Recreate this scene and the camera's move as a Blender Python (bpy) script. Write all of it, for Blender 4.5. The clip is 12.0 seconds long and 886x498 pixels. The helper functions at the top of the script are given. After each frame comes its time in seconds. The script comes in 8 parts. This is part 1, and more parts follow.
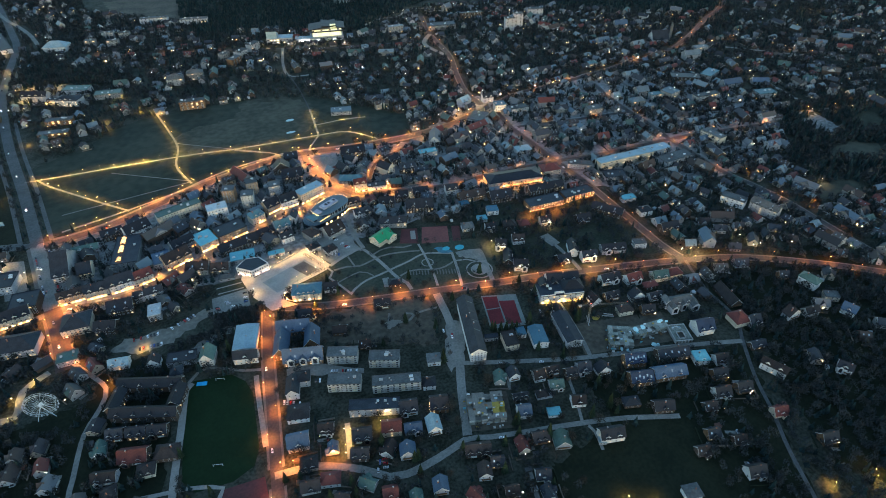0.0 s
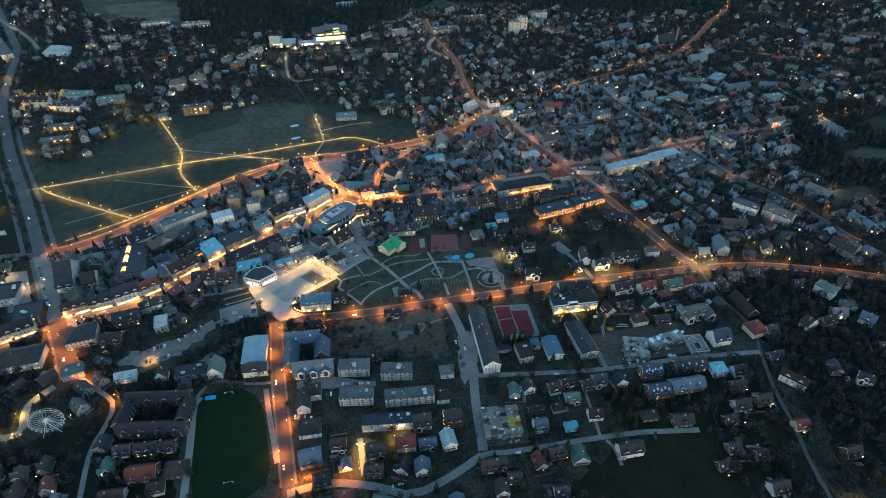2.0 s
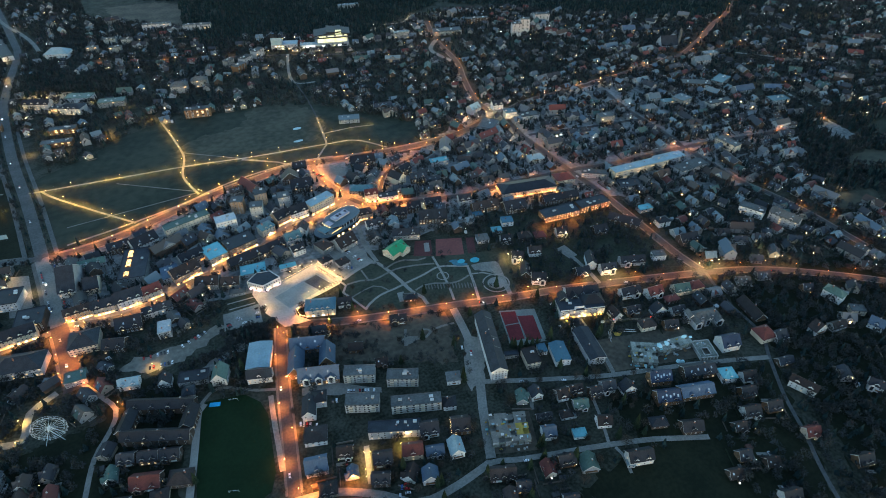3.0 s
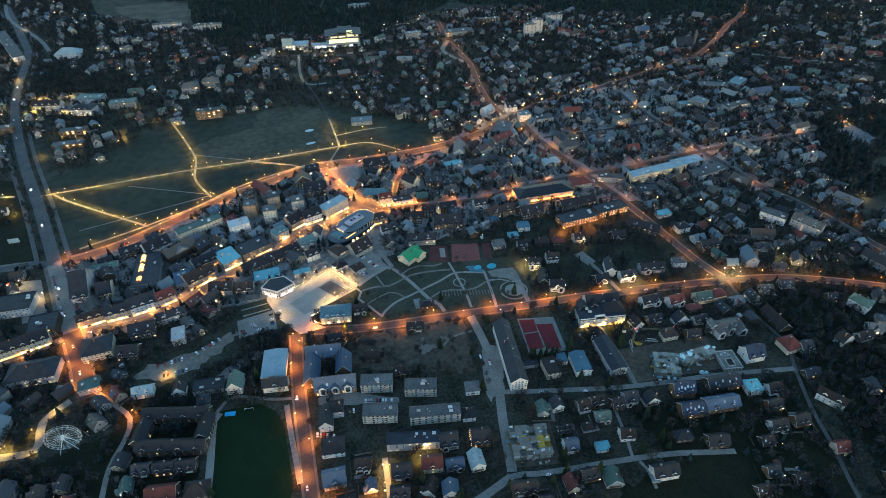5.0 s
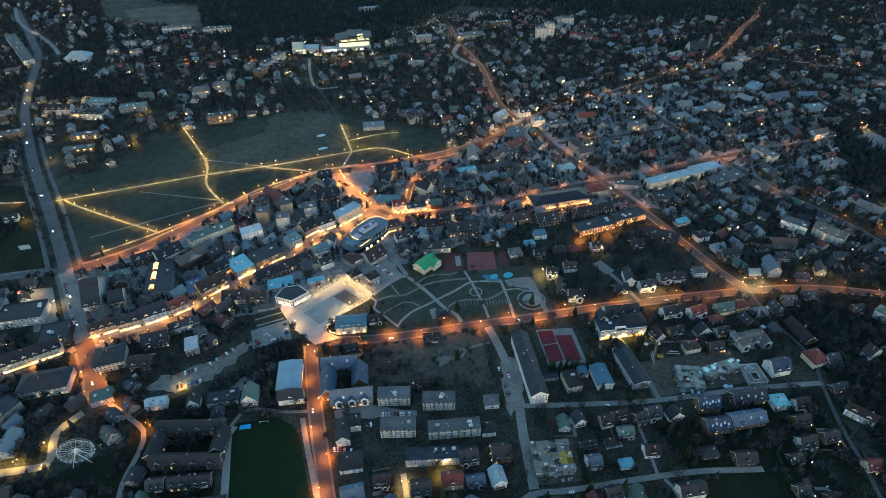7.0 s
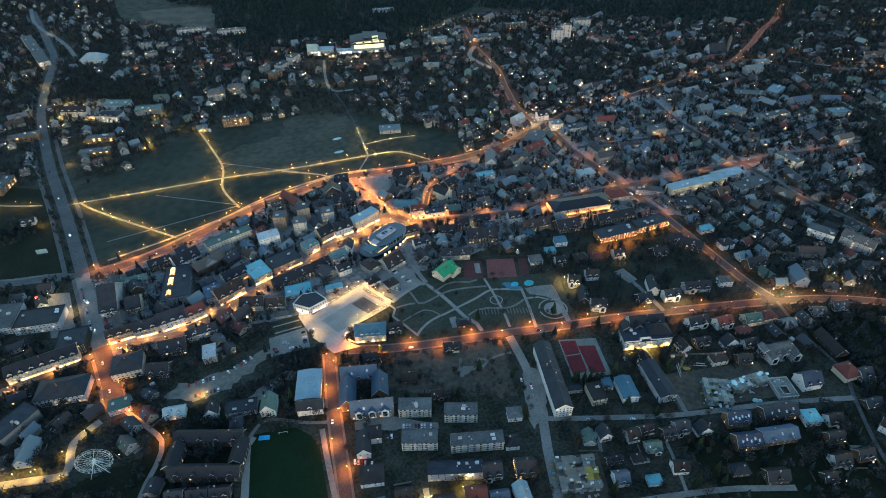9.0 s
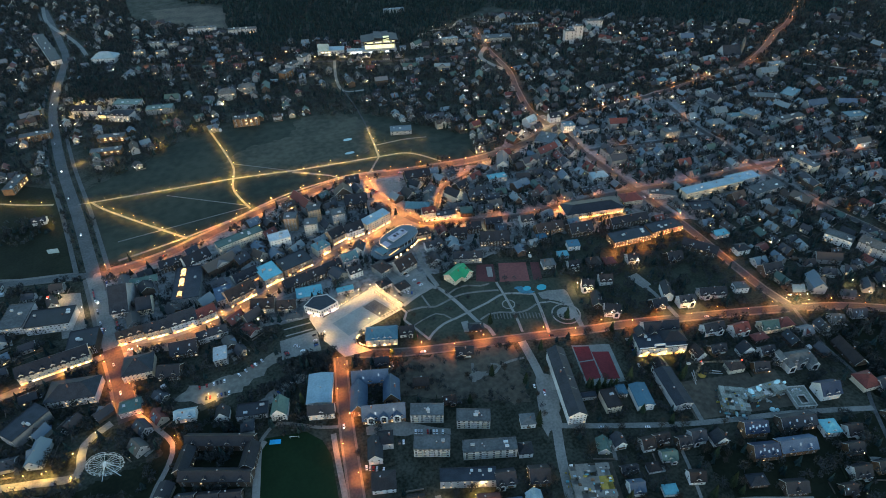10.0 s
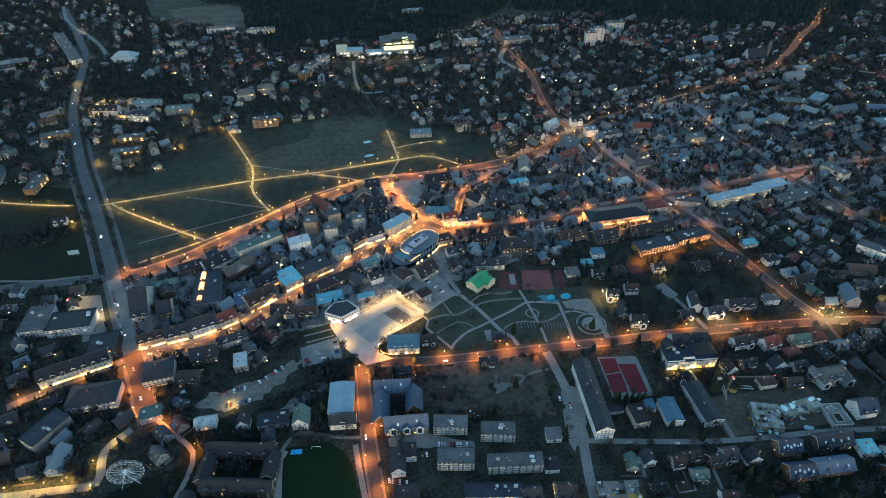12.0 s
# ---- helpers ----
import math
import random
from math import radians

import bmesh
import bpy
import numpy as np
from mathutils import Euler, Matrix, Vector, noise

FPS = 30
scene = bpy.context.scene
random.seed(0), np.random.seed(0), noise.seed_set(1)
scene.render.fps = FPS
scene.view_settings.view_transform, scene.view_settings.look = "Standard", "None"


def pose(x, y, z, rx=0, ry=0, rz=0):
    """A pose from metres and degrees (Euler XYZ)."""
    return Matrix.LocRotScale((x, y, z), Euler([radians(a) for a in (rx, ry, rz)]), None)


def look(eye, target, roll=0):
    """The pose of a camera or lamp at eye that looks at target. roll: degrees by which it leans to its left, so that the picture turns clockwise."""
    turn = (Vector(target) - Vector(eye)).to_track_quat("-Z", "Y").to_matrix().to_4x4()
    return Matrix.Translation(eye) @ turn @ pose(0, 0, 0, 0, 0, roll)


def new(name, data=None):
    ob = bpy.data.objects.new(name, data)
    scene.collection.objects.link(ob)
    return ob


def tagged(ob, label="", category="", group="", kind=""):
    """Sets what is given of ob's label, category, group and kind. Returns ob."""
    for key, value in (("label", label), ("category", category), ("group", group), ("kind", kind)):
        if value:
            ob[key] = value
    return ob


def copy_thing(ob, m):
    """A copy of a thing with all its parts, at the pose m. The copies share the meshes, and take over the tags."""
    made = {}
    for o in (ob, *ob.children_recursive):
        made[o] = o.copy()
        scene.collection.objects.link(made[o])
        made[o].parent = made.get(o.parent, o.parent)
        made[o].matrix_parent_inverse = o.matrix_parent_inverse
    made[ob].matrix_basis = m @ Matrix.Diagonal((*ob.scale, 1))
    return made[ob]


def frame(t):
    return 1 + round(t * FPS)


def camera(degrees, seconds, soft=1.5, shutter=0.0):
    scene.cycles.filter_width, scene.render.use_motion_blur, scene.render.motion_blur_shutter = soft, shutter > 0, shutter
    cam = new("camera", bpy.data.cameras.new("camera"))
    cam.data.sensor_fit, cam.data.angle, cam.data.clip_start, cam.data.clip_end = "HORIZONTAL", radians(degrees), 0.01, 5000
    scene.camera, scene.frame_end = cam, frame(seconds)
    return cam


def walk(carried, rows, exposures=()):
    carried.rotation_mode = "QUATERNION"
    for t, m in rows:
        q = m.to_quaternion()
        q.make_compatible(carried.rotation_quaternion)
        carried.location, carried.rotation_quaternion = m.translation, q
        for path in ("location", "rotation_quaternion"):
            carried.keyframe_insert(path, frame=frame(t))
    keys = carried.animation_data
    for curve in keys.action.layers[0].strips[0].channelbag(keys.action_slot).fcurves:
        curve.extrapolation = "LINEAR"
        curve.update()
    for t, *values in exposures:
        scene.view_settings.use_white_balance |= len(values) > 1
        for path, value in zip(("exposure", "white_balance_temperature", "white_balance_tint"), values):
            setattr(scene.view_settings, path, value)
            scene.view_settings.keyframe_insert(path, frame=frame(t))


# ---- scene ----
cam = camera(73.8, 12.0, soft=0.95)
EXPO = 3.32
PATH = [
    (0, (7.04, -3.921, 425.153), (7.739, -2.515, 423.913), -0.7),
    (0.5, (5.496, 0.532, 425.169), (6.195, 1.937, 423.93), -0.7),
    (1, (3.987, 4.951, 425.194), (4.687, 6.357, 423.956), -0.7),
    (1.5, (2.503, 9.273, 425.226), (3.205, 10.68, 423.989), -0.7),
    (2, (1.006, 13.465, 425.254), (1.711, 14.871, 424.019), -0.7),
    (2.5, (-0.475, 17.594, 425.281), (0.232, 19.001, 424.047), -0.7),
    (3, (-1.907, 21.791, 425.302), (-1.199, 23.198, 424.069), -0.7),
    (5, (-7.532, 39.041, 425.366), (-6.84, 40.453, 424.13), -0.8),
    (5.5, (-9.011, 43.414, 425.367), (-8.323, 44.828, 424.132), -0.9),
    (6, (-10.521, 47.806, 425.367), (-9.836, 49.223, 424.132), -0.9),
    (6.5, (-12.03, 52.126, 425.37), (-11.348, 53.545, 424.137), -0.9),
    (7, (-13.521, 56.378, 425.383), (-12.84, 57.799, 424.151), -0.9),
    (9, (-19.315, 73.062, 425.571), (-18.659, 74.495, 424.339), -1.2),
    (9.5, (-20.829, 77.311, 425.595), (-20.183, 78.747, 424.363), -1.2),
    (10, (-22.403, 81.589, 425.629), (-21.766, 83.03, 424.396), -1.2),
    (10.5, (-23.99, 85.841, 425.658), (-23.362, 87.286, 424.426), -1.3),
    (11, (-25.571, 90.063, 425.682), (-24.951, 91.513, 424.452), -1.3),
    (11.5, (-27.143, 94.301, 425.695), (-26.53, 95.755, 424.466), -1.3),
    (12, (-28.716, 98.508, 425.707), (-28.113, 99.962, 424.473), -1.3),
]
walk(cam, [(t, look(eye, target, roll)) for t, eye, target, roll in PATH], exposures=[(0.0, EXPO, 6540, 5), (12.0, EXPO, 6540, 5)])

# ---- light ----
world = bpy.data.worlds.new("dusk_sky")
scene.world = world
world.use_nodes = True
wt = world.node_tree
sky = wt.nodes.new("ShaderNodeTexSky")
sky.sky_type = 'NISHITA'
sky.sun_disc = False
sky.sun_elevation = radians(3.0)
sky.sun_rotation = radians(200)
sky.altitude = 900
sky.ozone_density = 2.0
wt.links.new(sky.outputs["Color"], wt.nodes["Background"].inputs["Color"])
wt.nodes["Background"].inputs["Strength"].default_value = 0.12

# ---- materials ----


def mat(name, col, col2=None, rough=0.8, metal=0.0, size=3.0, spread=0.5, per_object=0.0, bump=0.0, emit=None, strength=0.0, island=0.0):
    """Procedural surface: two scales of variation between two colours, small relief, tint by object or island."""
    m = bpy.data.materials.new(name)
    m.use_nodes = True
    nt = m.node_tree
    n, l = nt.nodes, nt.links
    b = n["Principled BSDF"]
    b.inputs["Roughness"].default_value = rough
    b.inputs["Specular IOR Level"].default_value = 0.5 if rough < 0.5 else (0.2 if rough < 0.75 else 0.07)
    b.inputs["Metallic"].default_value = metal
    if col2 is None:
        col2 = tuple(c * (1 - spread * 0.6) for c in col)
    geo = n.new("ShaderNodeNewGeometry")
    big = n.new("ShaderNodeTexNoise")
    big.inputs["Scale"].default_value = 1.0 / (size * 4)
    big.inputs["Detail"].default_value = 3
    fine = n.new("ShaderNodeTexNoise")
    fine.inputs["Scale"].default_value = 1.0 / size * 2
    fine.inputs["Detail"].default_value = 5
    for t in (big, fine):
        l.new(geo.outputs["Position"], t.inputs["Vector"])
    add = n.new("ShaderNodeMath")
    add.operation = 'ADD'
    l.new(big.outputs["Fac"], add.inputs[0])
    l.new(fine.outputs["Fac"], add.inputs[1])
    mr = n.new("ShaderNodeMapRange")
    mr.inputs["From Min"].default_value = 0.78
    mr.inputs["From Max"].default_value = 1.22
    l.new(add.outputs[0], mr.inputs["Value"])
    mix = n.new("ShaderNodeMix")
    mix.data_type = 'RGBA'
    mix.inputs["A"].default_value = (*col, 1)
    mix.inputs["B"].default_value = (*col2, 1)
    l.new(mr.outputs[0], mix.inputs["Factor"])
    out = mix.outputs["Result"]
    amount = per_object or island
    if amount:
        src = n.new("ShaderNodeObjectInfo").outputs["Random"] if per_object else geo.outputs["Random Per Island"]
        r = n.new("ShaderNodeMapRange")
        r.inputs["To Min"].default_value = 1 - amount
        r.inputs["To Max"].default_value = 1 + amount
        l.new(src, r.inputs["Value"])
        hs = n.new("ShaderNodeHueSaturation")
        l.new(r.outputs[0], hs.inputs["Value"])
        l.new(out, hs.inputs["Color"])
        out = hs.outputs["Color"]
    l.new(out, b.inputs["Base Color"])
    if bump:
        bp = n.new("ShaderNodeBump")
        bp.inputs["Strength"].default_value = bump
        bp.inputs["Distance"].default_value = size * 0.1
        l.new(fine.outputs["Fac"], bp.inputs["Height"])
        l.new(bp.outputs["Normal"], b.inputs["Normal"])
    if emit:
        b.inputs["Emission Color"].default_value = (*emit, 1)
        b.inputs["Emission Strength"].default_value = strength
        m.cycles.emission_sampling = 'FRONT' if strength > 100 else ('AUTO' if strength > 30 else 'NONE')
    return m


def island_ramp(name, cols, rough=0.7):
    """Surface whose colour is drawn from a few true colours, one for each separate piece."""
    m = mat(name, cols[0], rough=rough)
    nt = m.node_tree
    geo = nt.nodes.new("ShaderNodeNewGeometry")
    ramp = nt.nodes.new("ShaderNodeValToRGB")
    ramp.color_ramp.interpolation = 'CONSTANT'
    e = ramp.color_ramp.elements
    while len(e) < len(cols):
        e.new(1.0)
    for i, c in enumerate(cols):
        e[i].position = i / len(cols)
        e[i].color = (*c, 1)
    nt.links.new(geo.outputs["Random Per Island"], ramp.inputs["Fac"])
    nt.links.new(ramp.outputs["Color"], nt.nodes["Principled BSDF"].inputs["Base Color"])
    return m


SODIUM = (1.0, 0.265, 0.042)
AMBER = (1.0, 0.55, 0.12)

EARTH = mat("yard_ground", (0.047, 0.049, 0.038), (0.011, 0.014, 0.010), size=5, bump=0.3)
GRASS = mat("winter_meadow", (0.034, 0.039, 0.029), (0.017, 0.023, 0.018), size=26, bump=0.3)
DRYGRASS = mat("dry_pale_meadow_grass", (0.062, 0.062, 0.046), (0.030, 0.034, 0.026), size=18, bump=0.3)
ROUGH = mat("rough_slope_grass", (0.014, 0.017, 0.010), (0.007, 0.010, 0.006), size=6, bump=0.4)
YARD = mat("paved_yards_and_drives", (0.205, 0.210, 0.208), (0.080, 0.085, 0.083), size=9, bump=0.2)
BOULE = mat("grey_boulevard_asphalt", (0.092, 0.095, 0.094), (0.060, 0.063, 0.063), size=5, bump=0.1)
WORN = mat("pale_worn_asphalt", (0.084, 0.086, 0.086), (0.050, 0.052, 0.053), size=5, bump=0.1)
TURF = mat("pitch_turf", (0.008, 0.020, 0.008), (0.006, 0.015, 0.006), size=6, bump=0.2)
PARKLAWN = mat("park_lawn", (0.050, 0.055, 0.040), (0.026, 0.032, 0.024), size=6, bump=0.2)
GARDEN = mat("garden_lawn", (0.042, 0.046, 0.033), (0.018, 0.022, 0.015), size=5, bump=0.3)
LOTGRASS = mat("brown_rough_grass", (0.088, 0.076, 0.058), (0.044, 0.040, 0.032), size=9, bump=0.3)
DIRT = mat("bare_earth", (0.175, 0.165, 0.142), (0.105, 0.10, 0.086), size=9, bump=0.4)
ASPHALT = mat("asphalt", (0.060, 0.059, 0.057), (0.038, 0.038, 0.039), rough=0.75, size=4, bump=0.1)
LANE = mat("worn_lane", (0.190, 0.188, 0.172), (0.122, 0.121, 0.112), size=4, bump=0.15)
PAVING = mat("paving", (0.12, 0.115, 0.105), (0.08, 0.078, 0.072), size=2, bump=0.15)
TERRACE = mat("grey_terrace_paving", (0.095, 0.095, 0.09), (0.06, 0.06, 0.058), size=2, bump=0.1)
GRAVEL = mat("path_gravel", (0.16, 0.152, 0.136), (0.11, 0.105, 0.095), size=2, bump=0.15)
PALE = mat("pale_paving", (0.225, 0.215, 0.195), (0.165, 0.158, 0.145), size=3, bump=0.1)
GRANITE = mat("light_granite_paving", (0.34, 0.32, 0.285), (0.25, 0.235, 0.21), size=3, bump=0.1)
COURTGREEN = mat("grey_green_court_border", (0.15, 0.165, 0.155), (0.105, 0.12, 0.112), size=3)
COURTGREY = mat("grey_court_surface", (0.215, 0.235, 0.225), (0.165, 0.182, 0.175), size=3)
CONCRETE = mat("concrete", (0.36, 0.36, 0.34), (0.22, 0.22, 0.21), size=2, bump=0.2)
SITE = mat("raw_green_grey_concrete", (0.20, 0.215, 0.195), (0.105, 0.115, 0.10), size=2, bump=0.2, per_object=0.3)
PAINT = mat("white_line_paint", (0.75, 0.75, 0.72), (0.5, 0.5, 0.48), size=1)
CLAY = mat("red_court_surface", (0.125, 0.024, 0.027), (0.088, 0.018, 0.021), size=4)
CLAY3 = mat("faded_red_court", (0.17, 0.066, 0.058), (0.125, 0.05, 0.046), size=5)
POOL = mat("turquoise_rubber", (0.06, 0.30, 0.36), (0.045, 0.24, 0.29), size=2)
CLAY2 = mat("faded_court_surface", (0.09, 0.035, 0.035), (0.06, 0.028, 0.028), size=4)
W_WHITE = mat("white_render", (0.55, 0.545, 0.525), (0.38, 0.378, 0.365), size=2, per_object=0.15, bump=0.05)
W_CREAM = mat("cream_render", (0.48, 0.41, 0.31), (0.36, 0.305, 0.235), size=2, per_object=0.18, bump=0.05)
W_OCHRE = mat("ochre_plaster", (0.38, 0.25, 0.155), (0.26, 0.17, 0.11), size=2, per_object=0.3, bump=0.05)
W_FLATS = mat("dull_beige_render", (0.36, 0.355, 0.325), (0.25, 0.248, 0.23), size=2, per_object=0.12, bump=0.05)
W_GREY = mat("grey_render", (0.34, 0.34, 0.34), (0.24, 0.24, 0.25), size=2, per_object=0.2, bump=0.05)
W_DULL = mat("dull_grey_render", (0.21, 0.215, 0.21), (0.14, 0.145, 0.145), size=2, per_object=0.2, bump=0.05)
W_WOOD = mat("brown_timber_wall", (0.17, 0.10, 0.055), (0.09, 0.055, 0.035), size=1.2, per_object=0.25, bump=0.2)
W_DARK = mat("dark_timber_wall", (0.075, 0.055, 0.042), (0.045, 0.036, 0.03), size=1.2, per_object=0.2, bump=0.2)
R_SLATE = mat("slate_roof", (0.020, 0.025, 0.033), (0.010, 0.013, 0.018), rough=0.6, size=1.5, per_object=0.3, bump=0.2)
R_BROWN = mat("brown_tile_roof", (0.027, 0.022, 0.022), (0.014, 0.012, 0.012), rough=0.7, size=1.5, per_object=0.3, bump=0.2)
R_RED = mat("red_tile_roof", (0.11, 0.032, 0.028), (0.065, 0.022, 0.020), rough=0.7, size=1.5, per_object=0.2, bump=0.2)
R_BLUE = mat("blue_metal_roof", (0.055, 0.086, 0.128), (0.037, 0.060, 0.094), rough=0.62, size=2, per_object=0.15, bump=0.1)
R_NAVY = mat("navy_metal_roof", (0.017, 0.030, 0.058), (0.011, 0.020, 0.040), rough=0.55, size=2, per_object=0.15, bump=0.1)
R_AZURE = mat("azure_sheet_roof", (0.050, 0.118, 0.160), (0.036, 0.092, 0.13), rough=0.62, size=4, per_object=0.12)
R_PALE = mat("pale_blue_sheet_roof", (0.215, 0.30, 0.335), (0.155, 0.225, 0.255), rough=0.62, size=3, per_object=0.12)
R_CYAN = mat("turquoise_sheet_roof", (0.12, 0.33, 0.37), (0.09, 0.25, 0.29), rough=0.62, size=3, per_object=0.12)
R_GREEN = mat("bright_green_sheet_roof", (0.010, 0.21, 0.085), (0.008, 0.16, 0.065), rough=0.45, size=3)
R_MOSS = mat("dull_green_sheet_roof", (0.060, 0.105, 0.092), (0.040, 0.074, 0.066), rough=0.5, size=3, per_object=0.2)
R_TEAL = mat("dull_teal_sheet_roof", (0.060, 0.125, 0.145), (0.042, 0.095, 0.115), rough=0.5, size=3, per_object=0.2)
R_STEEL = mat("dull_blue_grey_sheet_roof", (0.085, 0.115, 0.135), (0.06, 0.085, 0.10), rough=0.5, size=3, per_object=0.2)
R_FELT = mat("grey_felt_roof", (0.096, 0.103, 0.104), (0.058, 0.063, 0.065), rough=0.85, size=4, per_object=0.25)
R_LIGHT = mat("light_metal_roof", (0.40, 0.43, 0.44), (0.28, 0.31, 0.32), rough=0.5, size=4, per_object=0.2)
R_BLACK = mat("black_sheet_roof", (0.014, 0.016, 0.021), (0.009, 0.010, 0.013), rough=0.5, size=3, per_object=0.2)
BRICK = mat("chimney_brick", (0.22, 0.10, 0.07), (0.14, 0.075, 0.055), size=0.6, per_object=0.2)
FRAME = mat("white_window_frame", (0.62, 0.61, 0.58), size=1)
GLASS = mat("dark_window_glass", (0.018, 0.022, 0.028), rough=0.12, size=1, spread=0.1)
SKYLIGHT = mat("roof_window_glass", (0.36, 0.42, 0.45), rough=0.15, metal=0.5, size=1, spread=0.1)
GLOW = mat("lit_window", (0.5, 0.42, 0.3), size=1, emit=(1.0, 0.58, 0.24), strength=0.22)
GLOW_HI = mat("bright_shop_window", (0.6, 0.5, 0.35), size=1, emit=(1.0, 0.46, 0.13), strength=0.5)
GLOW_WHITE = mat("white_lit_shop_window", (0.6, 0.55, 0.45), size=1, emit=(1.0, 0.64, 0.29), strength=0.95)
GLOW_DEEP = mat("orange_lit_shop_window", (0.6, 0.4, 0.25), size=1, emit=(1.0, 0.30, 0.06), strength=0.35)
GLOW_COOL = mat("cool_lit_window", (0.5, 0.5, 0.5), size=1, emit=(0.92, 0.95, 0.22), strength=0.06)

STEEL = mat("painted_steel", (0.10, 0.105, 0.11), rough=0.5, metal=0.4, size=0.5)
# Faint bluish emission stands in for light on the wheel's painted steel.
GLOW_STEEL = mat("white_painted_steel", (0.46, 0.54, 0.58), rough=0.4, size=0.6, emit=(0.45, 0.75, 0.9), strength=0.006)
LENS_S = mat("sodium_lamp_lens", (0.8, 0.6, 0.3), emit=SODIUM, strength=2550)
BOWL_S = mat("sodium_lamp_bowl", (0.8, 0.6, 0.3), emit=(1.0, 0.40, 0.10), strength=8)
LENS_F = mat("far_sodium_lamp_lens", (0.8, 0.6, 0.3), emit=SODIUM, strength=1250)
LENS_P = mat("path_lamp_lens", (0.8, 0.7, 0.4), emit=AMBER, strength=1850)
BOWL_P = mat("path_lamp_bowl", (0.8, 0.7, 0.4), emit=(1.0, 0.66, 0.22), strength=4.5)
LENS_K = mat("promenade_lamp_lens", (0.8, 0.7, 0.5), emit=(1.0, 0.34, 0.07), strength=2450)
LENS_W = mat("white_lamp_lens", (0.8, 0.8, 0.7), emit=(1.0, 0.62, 0.28), strength=760)
LENS_Q = mat("square_lamp_lens", (0.8, 0.8, 0.7), emit=(1.0, 0.54, 0.17), strength=780)
BOWL_W = mat("plaza_lamp_bowl", (0.8, 0.8, 0.7), emit=(1.0, 0.84, 0.56), strength=3)
BULB = mat("porch_bulb", (0.8, 0.7, 0.5), emit=(1.0, 0.55, 0.2), strength=9)
BARK = mat("bark", (0.075, 0.058, 0.045), size=0.6, bump=0.3)
TWIG = mat("bare_twigs", (0.038, 0.035, 0.029), (0.022, 0.021, 0.018), size=3, per_object=0.35)
NEEDLE = mat("spruce_needles", (0.022, 0.038, 0.022), (0.014, 0.024, 0.016), size=2, per_object=0.3)
# Bluer than the near needles and twigs: distance haze put into the colour.
TWIG_HAZED = mat("bare_twigs_far", (0.036, 0.041, 0.042), (0.019, 0.023, 0.025), size=6, island=0.3)
NEEDLE_HAZED = mat("spruce_needles_far", (0.014, 0.028, 0.028), (0.009, 0.019, 0.021), size=6, island=0.3)
RUBBER = mat("tyre_rubber", (0.02, 0.02, 0.02), rough=0.9, size=0.5)
CARGLASS = mat("car_glass", (0.015, 0.018, 0.022), rough=0.08, size=0.5, spread=0.1)
CAR_COLS = [mat("car_paint_" + n, c, rough=0.25, size=1, spread=0.1) for n, c in (
    ("white", (0.70, 0.70, 0.70)), ("silver", (0.40, 0.41, 0.42)), ("black", (0.02, 0.02, 0.022)),
    ("red", (0.30, 0.02, 0.02)), ("blue", (0.03, 0.07, 0.20)))]
HEADLIGHT = mat("headlight", (0.9, 0.9, 0.9), emit=(1.0, 0.93, 0.8), strength=12)
TAILLIGHT = mat("taillight", (0.5, 0.02, 0.02), emit=(1.0, 0.05, 0.03), strength=1.2)

# ---- mesh helpers ----


def part(name, bm, materials, parent=None, label=""):
    me = bpy.data.meshes.new(name)
    bm.normal_update()
    bm.to_mesh(me)
    bm.free()
    for m in (materials if isinstance(materials, (list, tuple)) else [materials]):
        me.materials.append(m)
    ob = new(name, me)
    if parent:
        ob.parent = parent
    if label:
        ob["label"] = label
    return ob


def again(name, ob, parent, m):
    """Another piece on the same mesh under a thing."""
    o = new(name, ob.data)
    o.parent = parent
    o.matrix_basis = m
    return o


def box(bm, x0, x1, y0, y1, z0, z1, mi=0):
    v = [bm.verts.new(p) for p in ((x0, y0, z0), (x1, y0, z0), (x1, y1, z0), (x0, y1, z0), (x0, y0, z1), (x1, y0, z1), (x1, y1, z1), (x0, y1, z1))]
    for f in ((3, 2, 1, 0), (4, 5, 6, 7), (0, 1, 5, 4), (1, 2, 6, 5), (2, 3, 7, 6), (3, 0, 4, 7)):
        bm.faces.new([v[i] for i in f]).material_index = mi


def extrude_x(bm, prof, x0, x1, mi=0):
    """A convex (y, z) outline drawn along x."""
    a = [bm.verts.new((x0, y, z)) for y, z in prof]
    b = [bm.verts.new((x1, y, z)) for y, z in prof]
    n = len(prof)
    bm.faces.new(list(reversed(a))).material_index = mi
    bm.faces.new(b).material_index = mi
    for i in range(n):
        j = (i + 1) % n
        bm.faces.new((a[i], a[j], b[j], b[i])).material_index = mi


def rod(bm, p, q, r0, r1, sides=5, mi=0):
    p, q = Vector(p), Vector(q)
    d = (q - p).normalized()
    u = d.orthogonal().normalized()
    w = d.cross(u)
    a, b = [], []
    for i in range(sides):
        t = 2 * math.pi * i / sides
        o = u * math.cos(t) + w * math.sin(t)
        a.append(bm.verts.new(p + o * r0))
        b.append(bm.verts.new(q + o * r1))
    for i in range(sides):
        j = (i + 1) % sides
        bm.faces.new((a[i], a[j], b[j], b[i])).material_index = mi
    bm.faces.new(list(reversed(a))).material_index = mi
    bm.faces.new(b).material_index = mi


